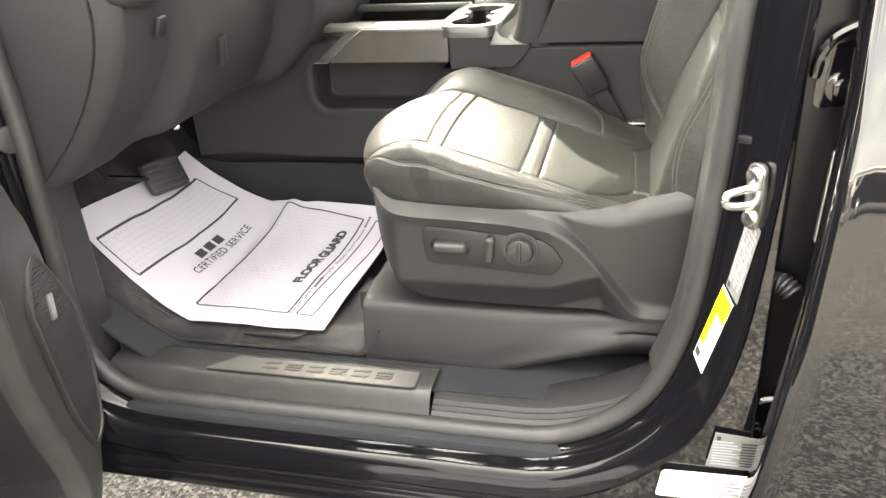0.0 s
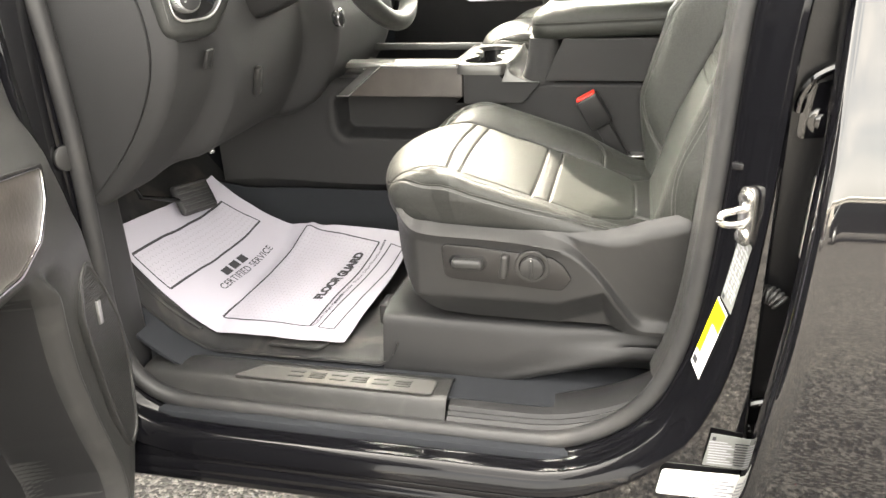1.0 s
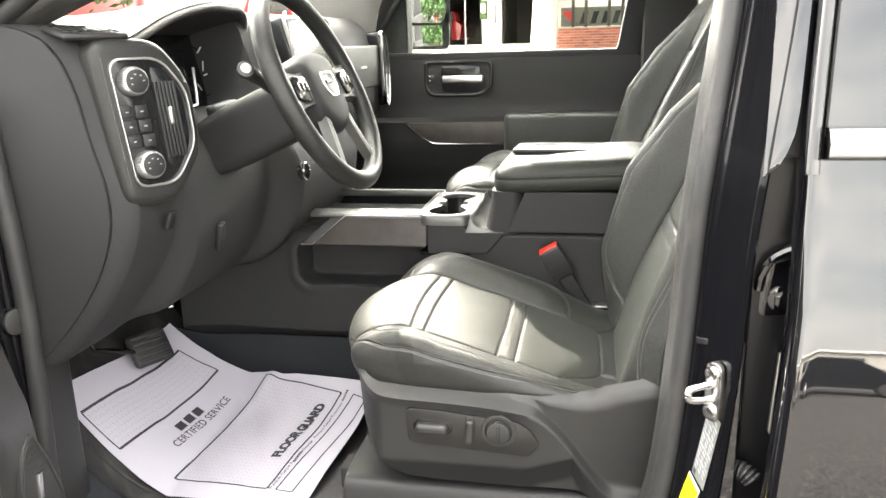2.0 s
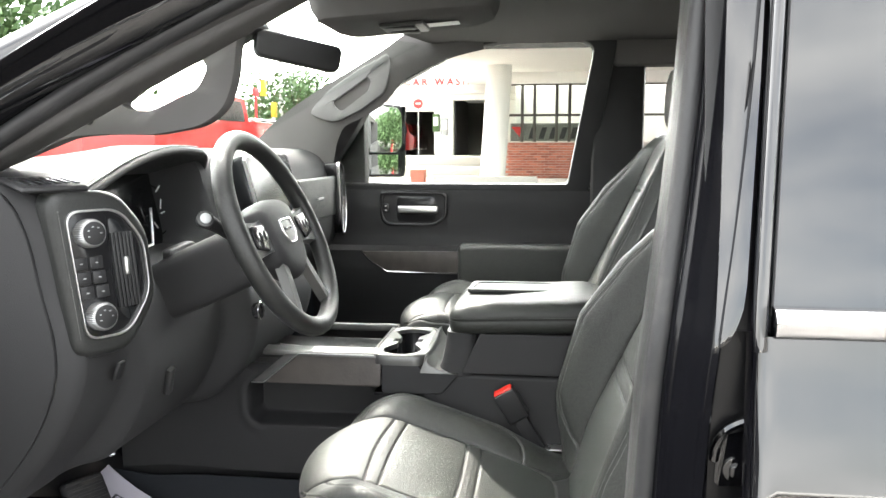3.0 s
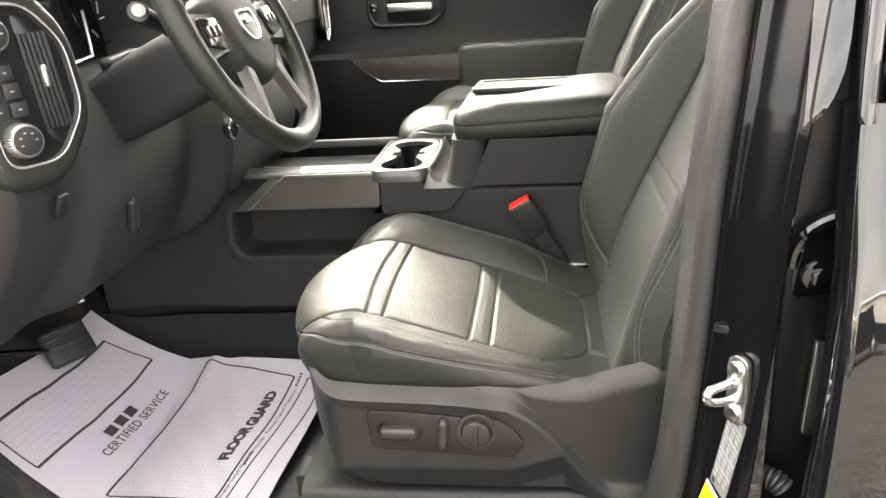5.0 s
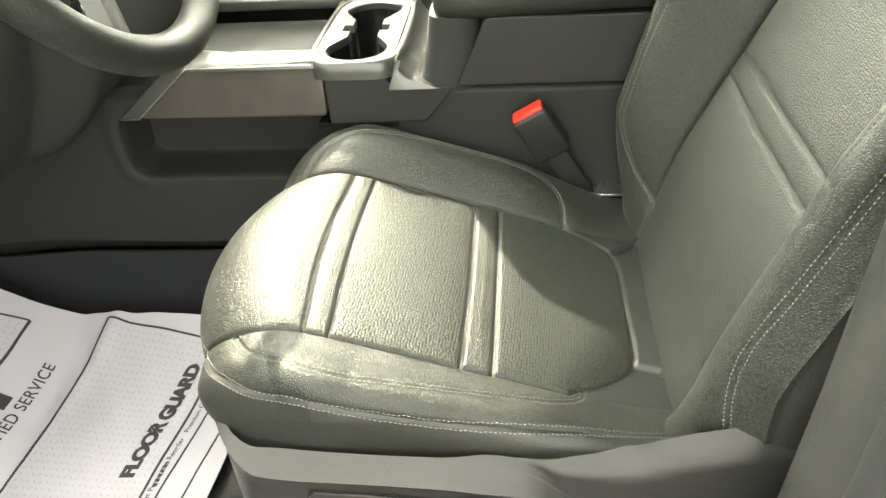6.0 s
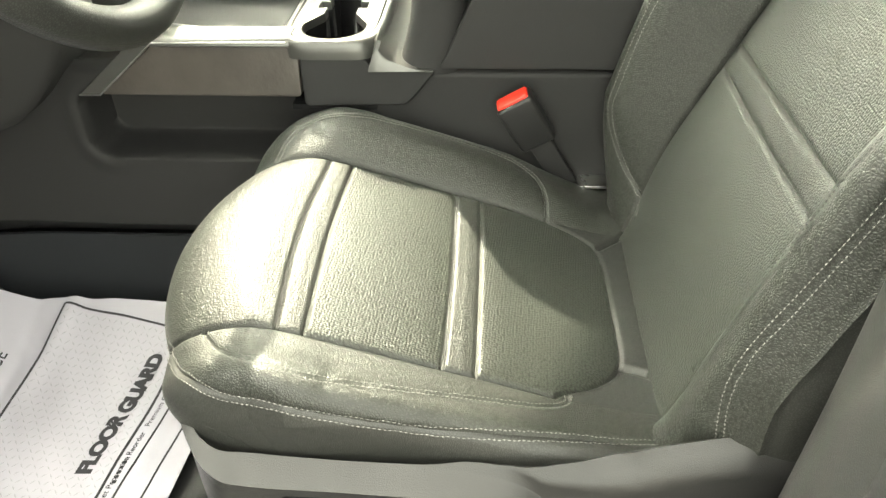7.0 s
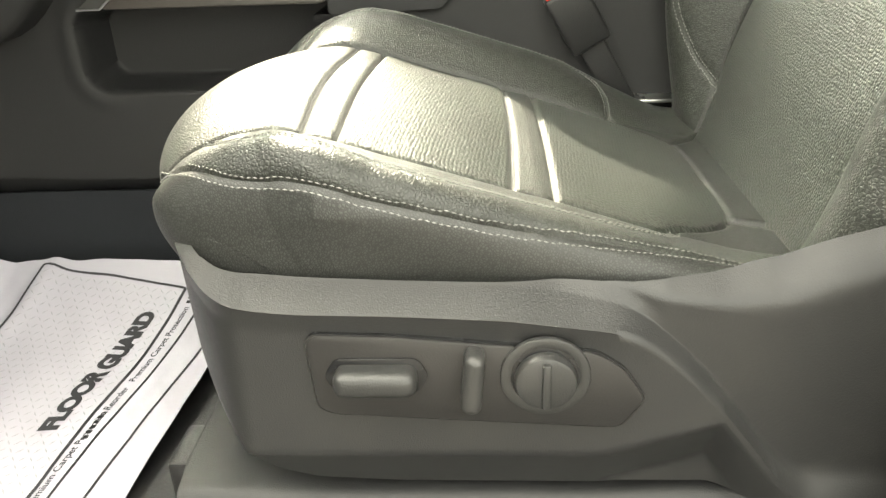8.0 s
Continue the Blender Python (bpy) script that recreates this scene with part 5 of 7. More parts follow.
D_PASS = [(-0.80, 1.15), (-0.66, 1.12), (-0.56, 1.14), (-0.50, 1.20), (-0.46, 1.27), (-0.43, 1.34), (-0.39, 1.38), (-0.375, 1.44), (-0.375, 1.52), (-0.39, 1.59), (-0.42, 1.65), (-0.50, 1.68), (-0.70, 1.665), (-0.97, 1.60)]
D_END = [(x - 0.03, z) for x, z in D_PASS]
STATIONS = [(-0.005, [(x - 0.03, z) for x, z in D_LOW]), (0.012, D_LOW), (0.09, D_LOW), (0.15, D_LOW), (0.19, D_KNEE), (0.33, D_KNEE), (0.50, D_KNEE), (0.545, D_STACK), (0.76, D_STACK), (0.96, D_STACK), (1.02, D_PASS), (1.25, D_PASS), (1.44, D_PASS), (1.47, D_END)]
sy = [s[0] for s in STATIONS]
sp = np.array([spline(s[1], 70) for s in STATIONS])
YS = np.concatenate([np.linspace(-0.005, 0.6, 60), np.linspace(0.62, 1.47, 40)])
D = np.zeros((len(YS), 70, 3))
for i, y in enumerate(YS):
    for k in range(70):
        D[i, k] = (np.interp(y, sy, sp[:, k, 0]), y, np.interp(y, sy, sp[:, k, 1]))
bmd = to_bm(grid_mesh(D))
part("dash_body", thicken(bmd, 0.006), DASH_SKIN, dash, "", 60)
part("end_cap", prism([(x - 0.03, z) for x, z in spline(D_LOW, 40)], "y", -0.012, -0.004, 0.002), PLASTIC_SOFT, dash, "dark end panel of the dashboard")
# instrument hood: a lip that rises from the door side to its crest and turns down at the far end
HY = [0.085, 0.124, 0.175, 0.222, 0.269, 0.332, 0.399, 0.486, 0.545, 0.572, 0.584, 0.584, 0.572]
HZ = [1.605, 1.619, 1.635, 1.650, 1.662, 1.674, 1.682, 1.682, 1.678, 1.670, 1.658, 1.640, 1.615]
edge = spline(list(zip(HY, HZ)), 60)
hood = []
for i, (y, z) in enumerate(edge):
    b = max(0.0, i - 48) / 11
    x0 = -0.418 - 0.03 * b
    yi = y - 0.012 * b
    hood.append([(x0 - 0.012, yi - 0.006 * (1 - b), z - 0.017), (x0 - 0.002, yi - 0.002, z - 0.012), (x0, y, z - 0.006), (x0 - 0.003, y, z - 0.001), (x0 - 0.012, y, z + 0.002), (x0 - 0.04, y, z + 0.004), (-0.54, y, max(z, 1.635 - 0.05 * b) + 0.004), (-0.66, y, 1.664 - 0.08 * b), (-0.66, yi, 1.60), (-0.55, yi - 0.01, min(1.625, z - 0.016))])
hd = part("instrument_hood", loft(hood), DASH_SKIN, dash, "soft-touch instrument hood with a stitched lip", 55)
part("stitching", stitches(np.array([(-0.436, y, z + 0.0045) for y, z in edge[1:46]]), np.array([0, 0, 1.0])), THREAD_DARK, hd)
part("hood_welt", tube([(-0.428, y, z + 0.0035) for y, z in edge[1:48]], 0.0016, 6), LEATHER, hd, "raised seam along the lip")
part("instrument_face", xf(box(-0.004, 0.004, -0.20, 0.22, -0.08, 0.08, 0.01), Matrix.Translation((-0.525, 0.335, 1.56)) @ pose(0, 0, 0, 0, -14, 0)), SCREEN, dash, "dark instrument panel")
part("instrument_trim", tube([(-0.475, 0.403, 1.566), (-0.472, 0.400, 1.520), (-0.470, 0.396, 1.495), (-0.470, 0.326, 1.489), (-0.466, 0.257, 1.487), (-0.462, 0.20, 1.486)], 0.0028, 8), SATIN, dash, "satin metal instrument trim")
for y, z, a in ((0.492, 1.598, 35), (0.502, 1.566, 80), (0.479, 1.524, -40), (0.512, 1.548, 10)):
    part("gauge_mark", xf(box(-0.001, 0.001, -0.010, 0.010, -0.0011, 0.0011, 0), Matrix.Translation((-0.505, y, z)) @ pose(0, 0, 0, a, 0, 0)), WHITE, dash)
for cy in (0.27, 0.49):
    part("gauge_ring", xf(tube([(0.0, 0.052 * math.cos(a), 0.052 * math.sin(a)) for a in np.linspace(0, 2 * math.pi, 40, endpoint=False)], 0.0015, 6, True, 1.0, (1, 0, 0)), Matrix.Translation((-0.512, cy, 1.555)) @ pose(0, 0, 0, 0, -14, 0)), GLOSS_BLACK, dash, "black gauge ring")

# side pod with light switches, facing the driver
POD = Matrix.Translation((-0.368, 0.052, 1.495)) @ pose(0, 0, 0, 0, 0, -28) @ pose(0, 0, 0, 0, -4, 0)   # local x out of the panel


def pod(bm):
    return xf(bm, POD)


po_out = round_poly([(-0.075, 0.125), (0.035, 0.125), (0.085, 0.06), (0.09, -0.05), (0.035, -0.125), (-0.055, -0.125)], 0.03, 5)
surround = part("pod_surround", pod(prism(po_out, "x", -0.10, 0.0, 0.014, 4)), LEATHER_SMOOTH, dash, "stitched leather surround of the switch pod")
scl = lambda k, dy=0.004, dz=0.0: [(y * k + dy, z * k + dz) for y, z in po_out]
part("pod_bezel", pod(ring_prism(scl(0.775), scl(0.745), "x", -0.004, 0.005, 0.0015)), SATIN, surround, "bright chrome bezel")
part("pod_face", pod(prism(scl(0.76), "x", -0.004, 0.001, 0.001)), GLOSS_BLACK, surround, "gloss black switch panel")
part("stitching", to_bm(stitches(np.array([POD @ Vector((0.0006, -0.0615 + 0.016 * f, 0.098 - 0.196 * f)) for f in np.linspace(0, 1, 30)]), np.array([1.0, 0, 0]))), THREAD, surround, "row of pale stitches")
for z, dy in ((0.062, -0.022), (-0.062, -0.016)):
    ridge = [((0.0215 if q % 2 else 0.0204) * math.cos(q * math.pi / 40), (0.0215 if q % 2 else 0.0204) * math.sin(q * math.pi / 40)) for q in range(80)]
    kb = part("rotary_knob", pod(loft([[(d, dy + y * k, z + w * k) for y, w in ridge] for d, k in ((0.0, 1.0), (0.017, 1.0), (0.021, 0.93), (0.0222, 0.86))])), KNOB_SILVER, surround, "knurled silver rotary knob")
    part("knob_face", pod(cyl((0.0225, dy, z), (1, 0, 0), 0.0172, 0.002, 40, 0.0005)), PLASTIC, kb, "black knob face")
    for q in range(5):
        part("knob_mark", pod(box(0.0234, 0.0240, dy + 0.010 * math.cos(0.9 * q) - 0.0016, dy + 0.010 * math.cos(0.9 * q) + 0.0016, z + 0.010 * math.sin(0.9 * q) - 0.0009, z + 0.010 * math.sin(0.9 * q) + 0.0009, 0)), POLE_GREY, kb)
for r, c in ((0.018, -0.036), (0.018, -0.012), (-0.004, -0.033), (-0.004, -0.009), (-0.026, -0.030), (-0.026, -0.006)):
    bt = part("push_button", pod(box(0.0, 0.004, c - 0.0105, c + 0.0105, r - 0.0095, r + 0.0095, 0.0015)), PLASTIC, surround)
    part("button_mark", pod(box(0.004, 0.0046, c - 0.0022, c + 0.0022, r - 0.0009, r + 0.0009, 0)), POLE_GREY, bt)
vent = part("side_vent", pod(prism(round_poly([(0.012, 0.085), (0.036, 0.075), (0.058, 0.03), (0.056, -0.04), (0.036, -0.08), (0.018, -0.06)], 0.01, 3), "x", 0.0, 0.003, 0.001)), SCREEN, surround, "black side air vent")
for k in range(6):
    part("vent_slat", pod(xf(box(-0.001, 0.004, -0.0025, 0.0025, -0.055, 0.06, 0.001), Matrix.Translation((0.003, 0.018 + k * 0.0062, 0.0)) @ pose(0, 0, 0, 3, 0, 0))), PLASTIC, vent)
part("vent_tab", pod(box(0.003, 0.011, 0.030, 0.038, -0.006, 0.022, 0.003, 3)), SATIN, vent, "silver vent slider")
# defroster grille on the top corner
gr = part("demist_vent", xf(box(-0.035, 0.035, -0.05, 0.05, -0.006, 0.004, 0.008, 3), Matrix.Translation((-0.440, 0.030, 1.630)) @ pose(0, 0, 0, 0, 12, -28)), PLASTIC, dash, "side demister grille")
for k in range(6):
    part("grille_slot", xf(box(-0.02, 0.02, -0.0045, 0.0045, 0.003, 0.0052, 0.001), Matrix.Translation((-0.440, 0.030, 1.630)) @ pose(0, 0, 0, 0, 12, -28) @ Matrix.Translation((0, -0.036 + k * 0.0145, 0)) @ pose(0, 0, 0, 0, 0, 12)), SCREEN, gr)
part("parking_switch", xf(box(-0.003, 0.004, -0.011, 0.011, -0.016, 0.016, 0.003), Matrix.Translation((-0.372, 0.085, 1.335)) @ pose(0, 0, 0, 0, 20, 0)), PLASTIC, dash, "small dark switch")
part("hood_release", xf(box(-0.006, 0.006, -0.009, 0.009, -0.03, 0.03, 0.004), Matrix.Translation((-0.383, 0.268, 1.262)) @ pose(0, 0, 0, 20, 20, 0)), PLASTIC_GREY, dash, "release lever")
part("fixing_screw", cyl((-0.478, 0.226, 1.135), (0.4, -0.3, -0.6), 0.006, 0.006, 12), CHROME, dash)
part("start_button", merge(cyl((-0.300, 0.50, 1.345), (1, -0.2, 0.2), 0.017, 0.012, 32, 0.002)), GLOSS_BLACK, dash, "round start button")
part("button_ring", tube([Vector((-0.294, 0.50, 1.346)) + Vector((0, math.cos(a), math.sin(a))) * 0.0175 for a in np.linspace(0, 2 * math.pi, 28, endpoint=False)], 0.0022, 8, True), CHROME, dash, "chrome ring")
# centre screen and passenger side
scr = part("screen", xf(box(-0.05, 0.004, -0.155, 0.155, -0.085, 0.085, 0.012, 3), Matrix.Translation((-0.358, 0.79, 1.585)) @ pose(0, 0, 0, 0, -14, 0)), SCREEN, dash, "dark centre screen")
part("screen_trim", tube([(-0.338, 0.632, 1.515), (-0.372, 0.632, 1.655), (-0.378, 0.66, 1.672)], 0.004, 8), SATIN, dash)
part("glovebox_lid", xf(box(-0.01, 0.006, -0.20, 0.20, -0.065, 0.06, 0.012, 3), Matrix.Translation((-0.372, 1.20, 1.535)) @ pose(0, 0, 0, 0, 2, 0)), LEATHER, dash, "stitched upper glovebox lid")
part("glovebox_badge", box(-0.365, -0.361, 1.17, 1.23, 1.53, 1.537, 0.001), SATIN, dash)
vo = round_poly([(1.37, 1.64), (1.43, 1.62), (1.455, 1.52), (1.45, 1.43), (1.42, 1.40), (1.385, 1.44)], 0.02, 4)
part("end_vent", prism(vo, "x", -0.40, -0.355, 0.004), GLOSS_BLACK, dash, "black end air vent")
part("vent_ring", ring_prism([((y - 1.42) * 1.035 + 1.42, (z - 1.52) * 1.03 + 1.52) for y, z in vo], vo, "x", -0.36, -0.350, 0.001), CHROME, dash, "chrome vent ring")
part("lower_glovebox", xf(box(-0.03, 0.01, -0.21, 0.21, -0.06, 0.06, 0.015, 3), Matrix.Translation((-0.425, 1.22, 1.40)) @ pose(0, 0, 0, 0, 30, 0)), PLASTIC_SOFT, dash)

# ---- steering wheel and column ----
WC = Vector((-0.188, 0.330, 1.5285))
WM = Matrix.Translation(WC) @ pose(0, 0, 0, 0, -24, 0)       # local: x towards the driver, y across, z up the wheel
wheel = thing("steering_wheel", WC, "black leather steering wheel with silver lower spokes", "steering wheel")
part("rim", xf(tube([(0, 0.183 * math.cos(a), 0.183 * math.sin(a)) for a in np.linspace(0, 2 * math.pi, 72, endpoint=False)], 0.0175, 16, True, 1.0, (1, 0, 0)), WM), LEATHER_SMOOTH, wheel, "black leather rim")
hub = spline([(-0.085, 0.045), (-0.05, 0.062), (0, 0.066), (0.05, 0.062), (0.085, 0.045), (0.082, 0.0), (0.066, -0.058), (0.0, -0.088), (-0.066, -0.058), (-0.082, 0.0), (-0.085, 0.045)], 41)[:-1]
hubp = part("hub", xf(loft([[(d, y * k, z * k) for y, z in hub] for d, k in ((-0.045, 0.7), (-0.03, 0.98), (-0.005, 1.0), (0.008, 0.93), (0.014, 0.7), (0.015, 0.3))]), WM), PLASTIC_SOFT, wheel, "black airbag hub", 60)
eb = round_poly([(-0.031, 0.022), (0.031, 0.022), (0.034, -0.006), (0.016, -0.026), (-0.016, -0.026), (-0.034, -0.006)], 0.008, 4)
part("emblem_ring", xf(ring_prism(eb, [(y * 0.86, z * 0.86 - 0.0005) for y, z in eb], "x", 0.012, 0.019, 0.0008), WM), CHROME, hubp, "chrome emblem shield")
part("emblem_face", xf(prism([(y * 0.87, z * 0.87) for y, z in eb], "x", 0.012, 0.0165, 0.0005), WM), PLASTIC_GREY, hubp)
part("emblem_bar", xf(box(0.0165, 0.018, -0.018, 0.018, -0.001, 0.005, 0.0005), WM), GLOSS_BLACK, hubp)
for s in (-1, 1):
    part("upper_spoke", xf(loft([[(x0 - 0.004, s * y, z0) for x0, z0 in ((-0.012, 0.03 + h), (0.008, 0.028 + h), (0.010, 0.0), (0.008, -0.028 + l), (-0.012, -0.03 + l))] for y, h, l in ((0.06, 0.005, 0.0), (0.10, 0.0, 0.0), (0.14, 0.004, -0.004), (0.178, 0.012, -0.01))]), WM), PLASTIC, wheel)
    bp = part("button_pad", xf(prism(round_poly([(s * 0.082, 0.02), (s * 0.142, 0.024), (s * 0.15, -0.015), (s * 0.10, -0.026)], 0.008, 3), "x", 0.004, 0.010, 0.0015), WM), GLOSS_BLACK, wheel, "gloss black thumb switches")
    for k in range(3):
        part("thumb_button", xf(box(0.009, 0.012, s * (0.098 + 0.018 * k) - 0.006, s * (0.098 + 0.018 * k) + 0.006, -0.006, 0.010, 0.001), WM), GLOSS_BLACK, bp)
    part("lower_spoke", xf(loft([[(x0, s * (y + w), z) for x0, w in ((-0.012, -0.012), (0.005, -0.010), (0.007, 0.0), (0.005, 0.010), (-0.012, 0.012))] for y, z in ((0.050, -0.040), (0.062, -0.085), (0.078, -0.130), (0.093, -0.165))]), WM), SILVER_PAINT, wheel, "silver lower spoke")
col_ = thing("steering_column", (-0.33, 0.33, 1.40), "black plastic steering column shroud with stalks", "steering column")
cr = []
for d, w, h in ((-0.03, 0.042, 0.045), (-0.05, 0.055, 0.052), (-0.10, 0.060, 0.056), (-0.20, 0.060, 0.056), (-0.28, 0.055, 0.05)):
    cr.append([WM @ Vector((d, y, z - 0.012)) for y, z in round_poly([(-w, h), (w, h), (w * 0.9, -h), (-w * 0.9, -h)], 0.03, 5)])
part("shroud", loft(cr), PLASTIC_SOFT, col_, "", 60)
part("stalk", tube([WM @ Vector(p) for p in ((-0.06, -0.06, 0.02), (-0.055, -0.11, 0.045), (-0.05, -0.155, 0.062))], [0.008, 0.010, 0.013], 14), PLASTIC, col_, "multifunction stalk")
part("stalk_end", xf(cyl((-0.05, -0.158, 0.063), (0.6, -0.8, 0.2), 0.014, 0.012, 24, 0.002), WM), PLASTIC_GREY, col_)
part("stalk_ring", xf(cyl((-0.046, -0.163, 0.064), (0.6, -0.8, 0.2), 0.009, 0.006, 24, 0.001), WM), POLE_GREY, col_)
sp_ = round_poly([(0.280, 1.500), (0.380, 1.506), (0.418, 1.462), (0.395, 1.430), (0.300, 1.440)], 0.012, 4)
part("stalk_panel", prism(sp_, "x", -0.395, -0.376, 0.004, 3), PLASTIC, col_, "dark panel behind the stalk")
part("stalk_boot", cyl((-0.374, 0.345, 1.470), (1, -0.25, 0.1), 0.024, 0.014, 30, 0.004), RUBBER, col_, "rubber stalk boot")

# ---- pedals ----
ped = thing("brake_pedal", (-0.62, 0.35, 0.99), "worn rubber brake pedal on a steel arm", "pedal")
PM = Matrix.Translation((-0.615, 0.352, 0.992)) @ pose(0, 0, 0, 0, -34, -28)
part("pad", xf(box(-0.012, 0.008, -0.044, 0.044, -0.036, 0.036, 0.010, 3), PM), RUBBER_MAT, ped, "scuffed rubber pad")
for k in range(5):
    part("tread_rib", xf(box(0.006, 0.0105, -0.037, 0.037, -0.030 + k * 0.0135, -0.024 + k * 0.0135, 0.0015), PM), RUBBER, ped)
part("arm", tube([(-0.625, 0.33, 0.99), (-0.68, 0.26, 1.02), (-0.70, 0.24, 1.10), (-0.74, 0.24, 1.22)], 0.009, 10, flat=0.6), GLOSS_BLACK, ped)

# ---- centre console ----
con = thing("centre_console", (0.0, MID_Y, 0.8), "black centre console with wood trim, silver cup holders, leather lid", "console")
W0, W1, CON_Y = 0.600, 0.892, 0.746
part("lower_body", merge(prism(round_poly([(-0.62, 0.79), (0.48, 0.79), (0.48, 1.20), (0.10, 1.20), (0.085, 1.145), (-0.085, 1.145), (-0.10, 1.198), (-0.36, 1.198), (-0.50, 1.26), (-0.62, 1.22)], 0.02, 3), "y", W0 + 0.085, W1 - 0.006, 0.012, 3)), PLASTIC_SOFT, con)


def pocket_depth(x, z):
    """Depth of the long pocket sunk into the console's side, with a raised lip round it."""
    qx, qz = abs(x + 0.206) - 0.131, abs(z - 1.113) - 0.021
    d = math.hypot(max(qx, 0.0), max(qz, 0.0)) + min(max(qx, qz), 0.0) - 0.030
    f = min(1.0, max(0.0, (0.003 - d) / 0.011))
    return 0.072 * f * f * (3 - 2 * f) - 0.003 * math.exp(-((d - 0.014) / 0.010) ** 2) * sat((-0.30 - x) / 0.05)


def side_line(x):
    """Top of the console's side: rises to the dashboard in front."""
    return 1.198 + 0.10 * max(0.0, min(1.0, (-x - 0.36) / 0.2)) ** 1.5


part("side_panel", thicken(to_bm(grid_mesh(np.array([[(x, W0 + pocket_depth(x, z0 + (side_line(x) - z0) * f) + 0.02 * max(0.0, 1 - f * 12) + 0.02 * max(0.0, (f - 0.95) / 0.05) ** 2 - 0.03 * max(0.0, (-x - 0.45) / 0.2) ** 2, z0 + (side_line(x) - z0) * f) for f in np.linspace(0, 1, 130)] for x in np.linspace(-0.66, 0.48, 330) for z0 in (0.925,)]))), 0.004), PLASTIC_SOFT, con, "black side panel with a long pocket", 60)
part("tunnel_carpet", thicken(to_bm(grid_mesh(np.array([[(x, W0 - 0.004 - 0.06 * (1 - f) ** 2 - 0.03 * max(0.0, (-x - 0.45) / 0.2) ** 2, 0.765 + (0.170 + 0.3 * max(0.0, -x - 0.6)) * f) for f in np.linspace(0, 1, 16)] for x in np.linspace(-0.80, 0.45, 40)]))), 0.006), CARPET, con, "dark carpet on the tunnel")
cheek = round_poly([(-0.058, 1.147), (0.075, 1.150), (0.105, 1.186), (0.113, 1.197), (0.030, 1.202), (0.022, 1.213), (-0.058, 1.214)], 0.008, 5)
part("side_skin", prism(cheek, "y", W0 - 0.010, W0 + 0.012, 0.002, 1), PLASTIC_SOFT, con, "dark side panel below the cup holders", 20)
part("bin_body", prism(round_poly([(0.118, 1.198), (0.47, 1.198), (0.47, 1.286), (0.158, 1.286)], 0.004, 3), "y", W0 - 0.007, W1 - 0.002, 0.003, 2), PLASTIC_SOFT, con, "dark storage bin body", 20)
front = []
for f in np.linspace(0, 1, 10):
    x_, z_, fl_ = 0.074 + 0.010 * f, 1.190 + 0.096 * f, 0.014 * (1 - f) ** 3
    front.append([(x, y, z_) for x, y in round_poly([(0.150, W0 - 0.0045), (x_ - fl_, W0 - 0.0045), (x_ - fl_, W1 - 0.004), (0.150, W1 - 0.004)], 0.045, 10)])
part("bin_front", loft(front), PLASTIC_SOFT, con, "rounded dark front of the storage bin", 60)
wood_line = round_poly([(-0.325, 1.163), (-0.060, 1.162), (-0.060, 1.222), (-0.072, 1.229), (-0.246, 1.228)], 0.006, 4)
wd_ = prism(wood_line, "y", W0 - 0.014, W0 + 0.012, 0.0025, 3)
for v in wd_.verts:
    v.co.y += 0.016 * max(0.0, (v.co.z - 1.200) / 0.03) ** 2
part("wood_trim", wd_, WOOD, con, "dark open-pore wood trim")
te = prism(round_poly([(-0.353, 1.163), (-0.326, 1.163), (-0.247, 1.228), (-0.272, 1.231)], 0.003, 3), "y", W0 - 0.016, W0 + 0.012, 0.0015)
for v in te.verts:
    v.co.y += 0.016 * max(0.0, (v.co.z - 1.200) / 0.03) ** 2
part("trim_end", te, SILVER_PAINT, con, "satin metal trim end")
part("trim_bead", tube([(-0.353, W0 - 0.0165, 1.1635), (-0.325, W0 - 0.0165, 1.1635), (-0.262, W0 - 0.012, 1.2155), (-0.247, W0 - 0.002, 1.2285), (-0.075, W0 - 0.002, 1.2295)], 0.0012, 6), SATIN, con, "thin bright bead")
part("top_edge", prism(round_poly([(W0 - 0.006, 1.224), (W0 + 0.001, 1.234), (W0 + 0.036, 1.238), (W0 + 0.042, 1.222)], 0.005, 4), "x", -0.33, -0.07, 0.002), SILVER_PAINT, con, "satin metal tray edge")
part("top_edge", prism(round_poly([(W1 - 0.030, 1.238), (W1, 1.234), (W1, 1.22), (W1 - 0.030, 1.22)], 0.004, 3), "x", -0.40, -0.07, 0.001), SILVER_PAINT, con, "satin metal tray edge")
part("tray_floor", box(-0.42, -0.075, W0 + 0.035, W1 - 0.028, 1.186, 1.192, 0.002), PLASTIC, con, "dark tray floor")
part("tray_wall", box(-0.086, -0.078, W0 + 0.036, W1 - 0.028, 1.19, 1.232, 0.002), PLASTIC, con)
part("tray_divider", xf(box(-0.115, 0.115, -0.003, 0.003, -0.012, 0.010, 0.002), Matrix.Translation((-0.215, W0 + 0.075, 1.212)) @ pose(0, 0, 0, 0, 0, -15)), SATIN, con, "slim bright tray divider")
# cup holder plate: rings from the wells' edge over a raised rim to the rolled outer edge
CUP_X, CUP_Y, CUP_R, CUP_D = -0.021, 0.727, 0.041, 0.080


def cup_reach(a):
    """Distance from the middle of the pair of wells to their joint outline, in the direction a."""
    best = 0.0
    for r in np.linspace(0.002, 0.14, 280):
        px, py = abs(math.cos(a) * r), abs(math.sin(a) * r)
        if px * px + (py - CUP_D) ** 2 < CUP_R ** 2 or (px < 0.021 and py < CUP_D) or (px < 0.033 and py < 0.012):
            best = r
    return best


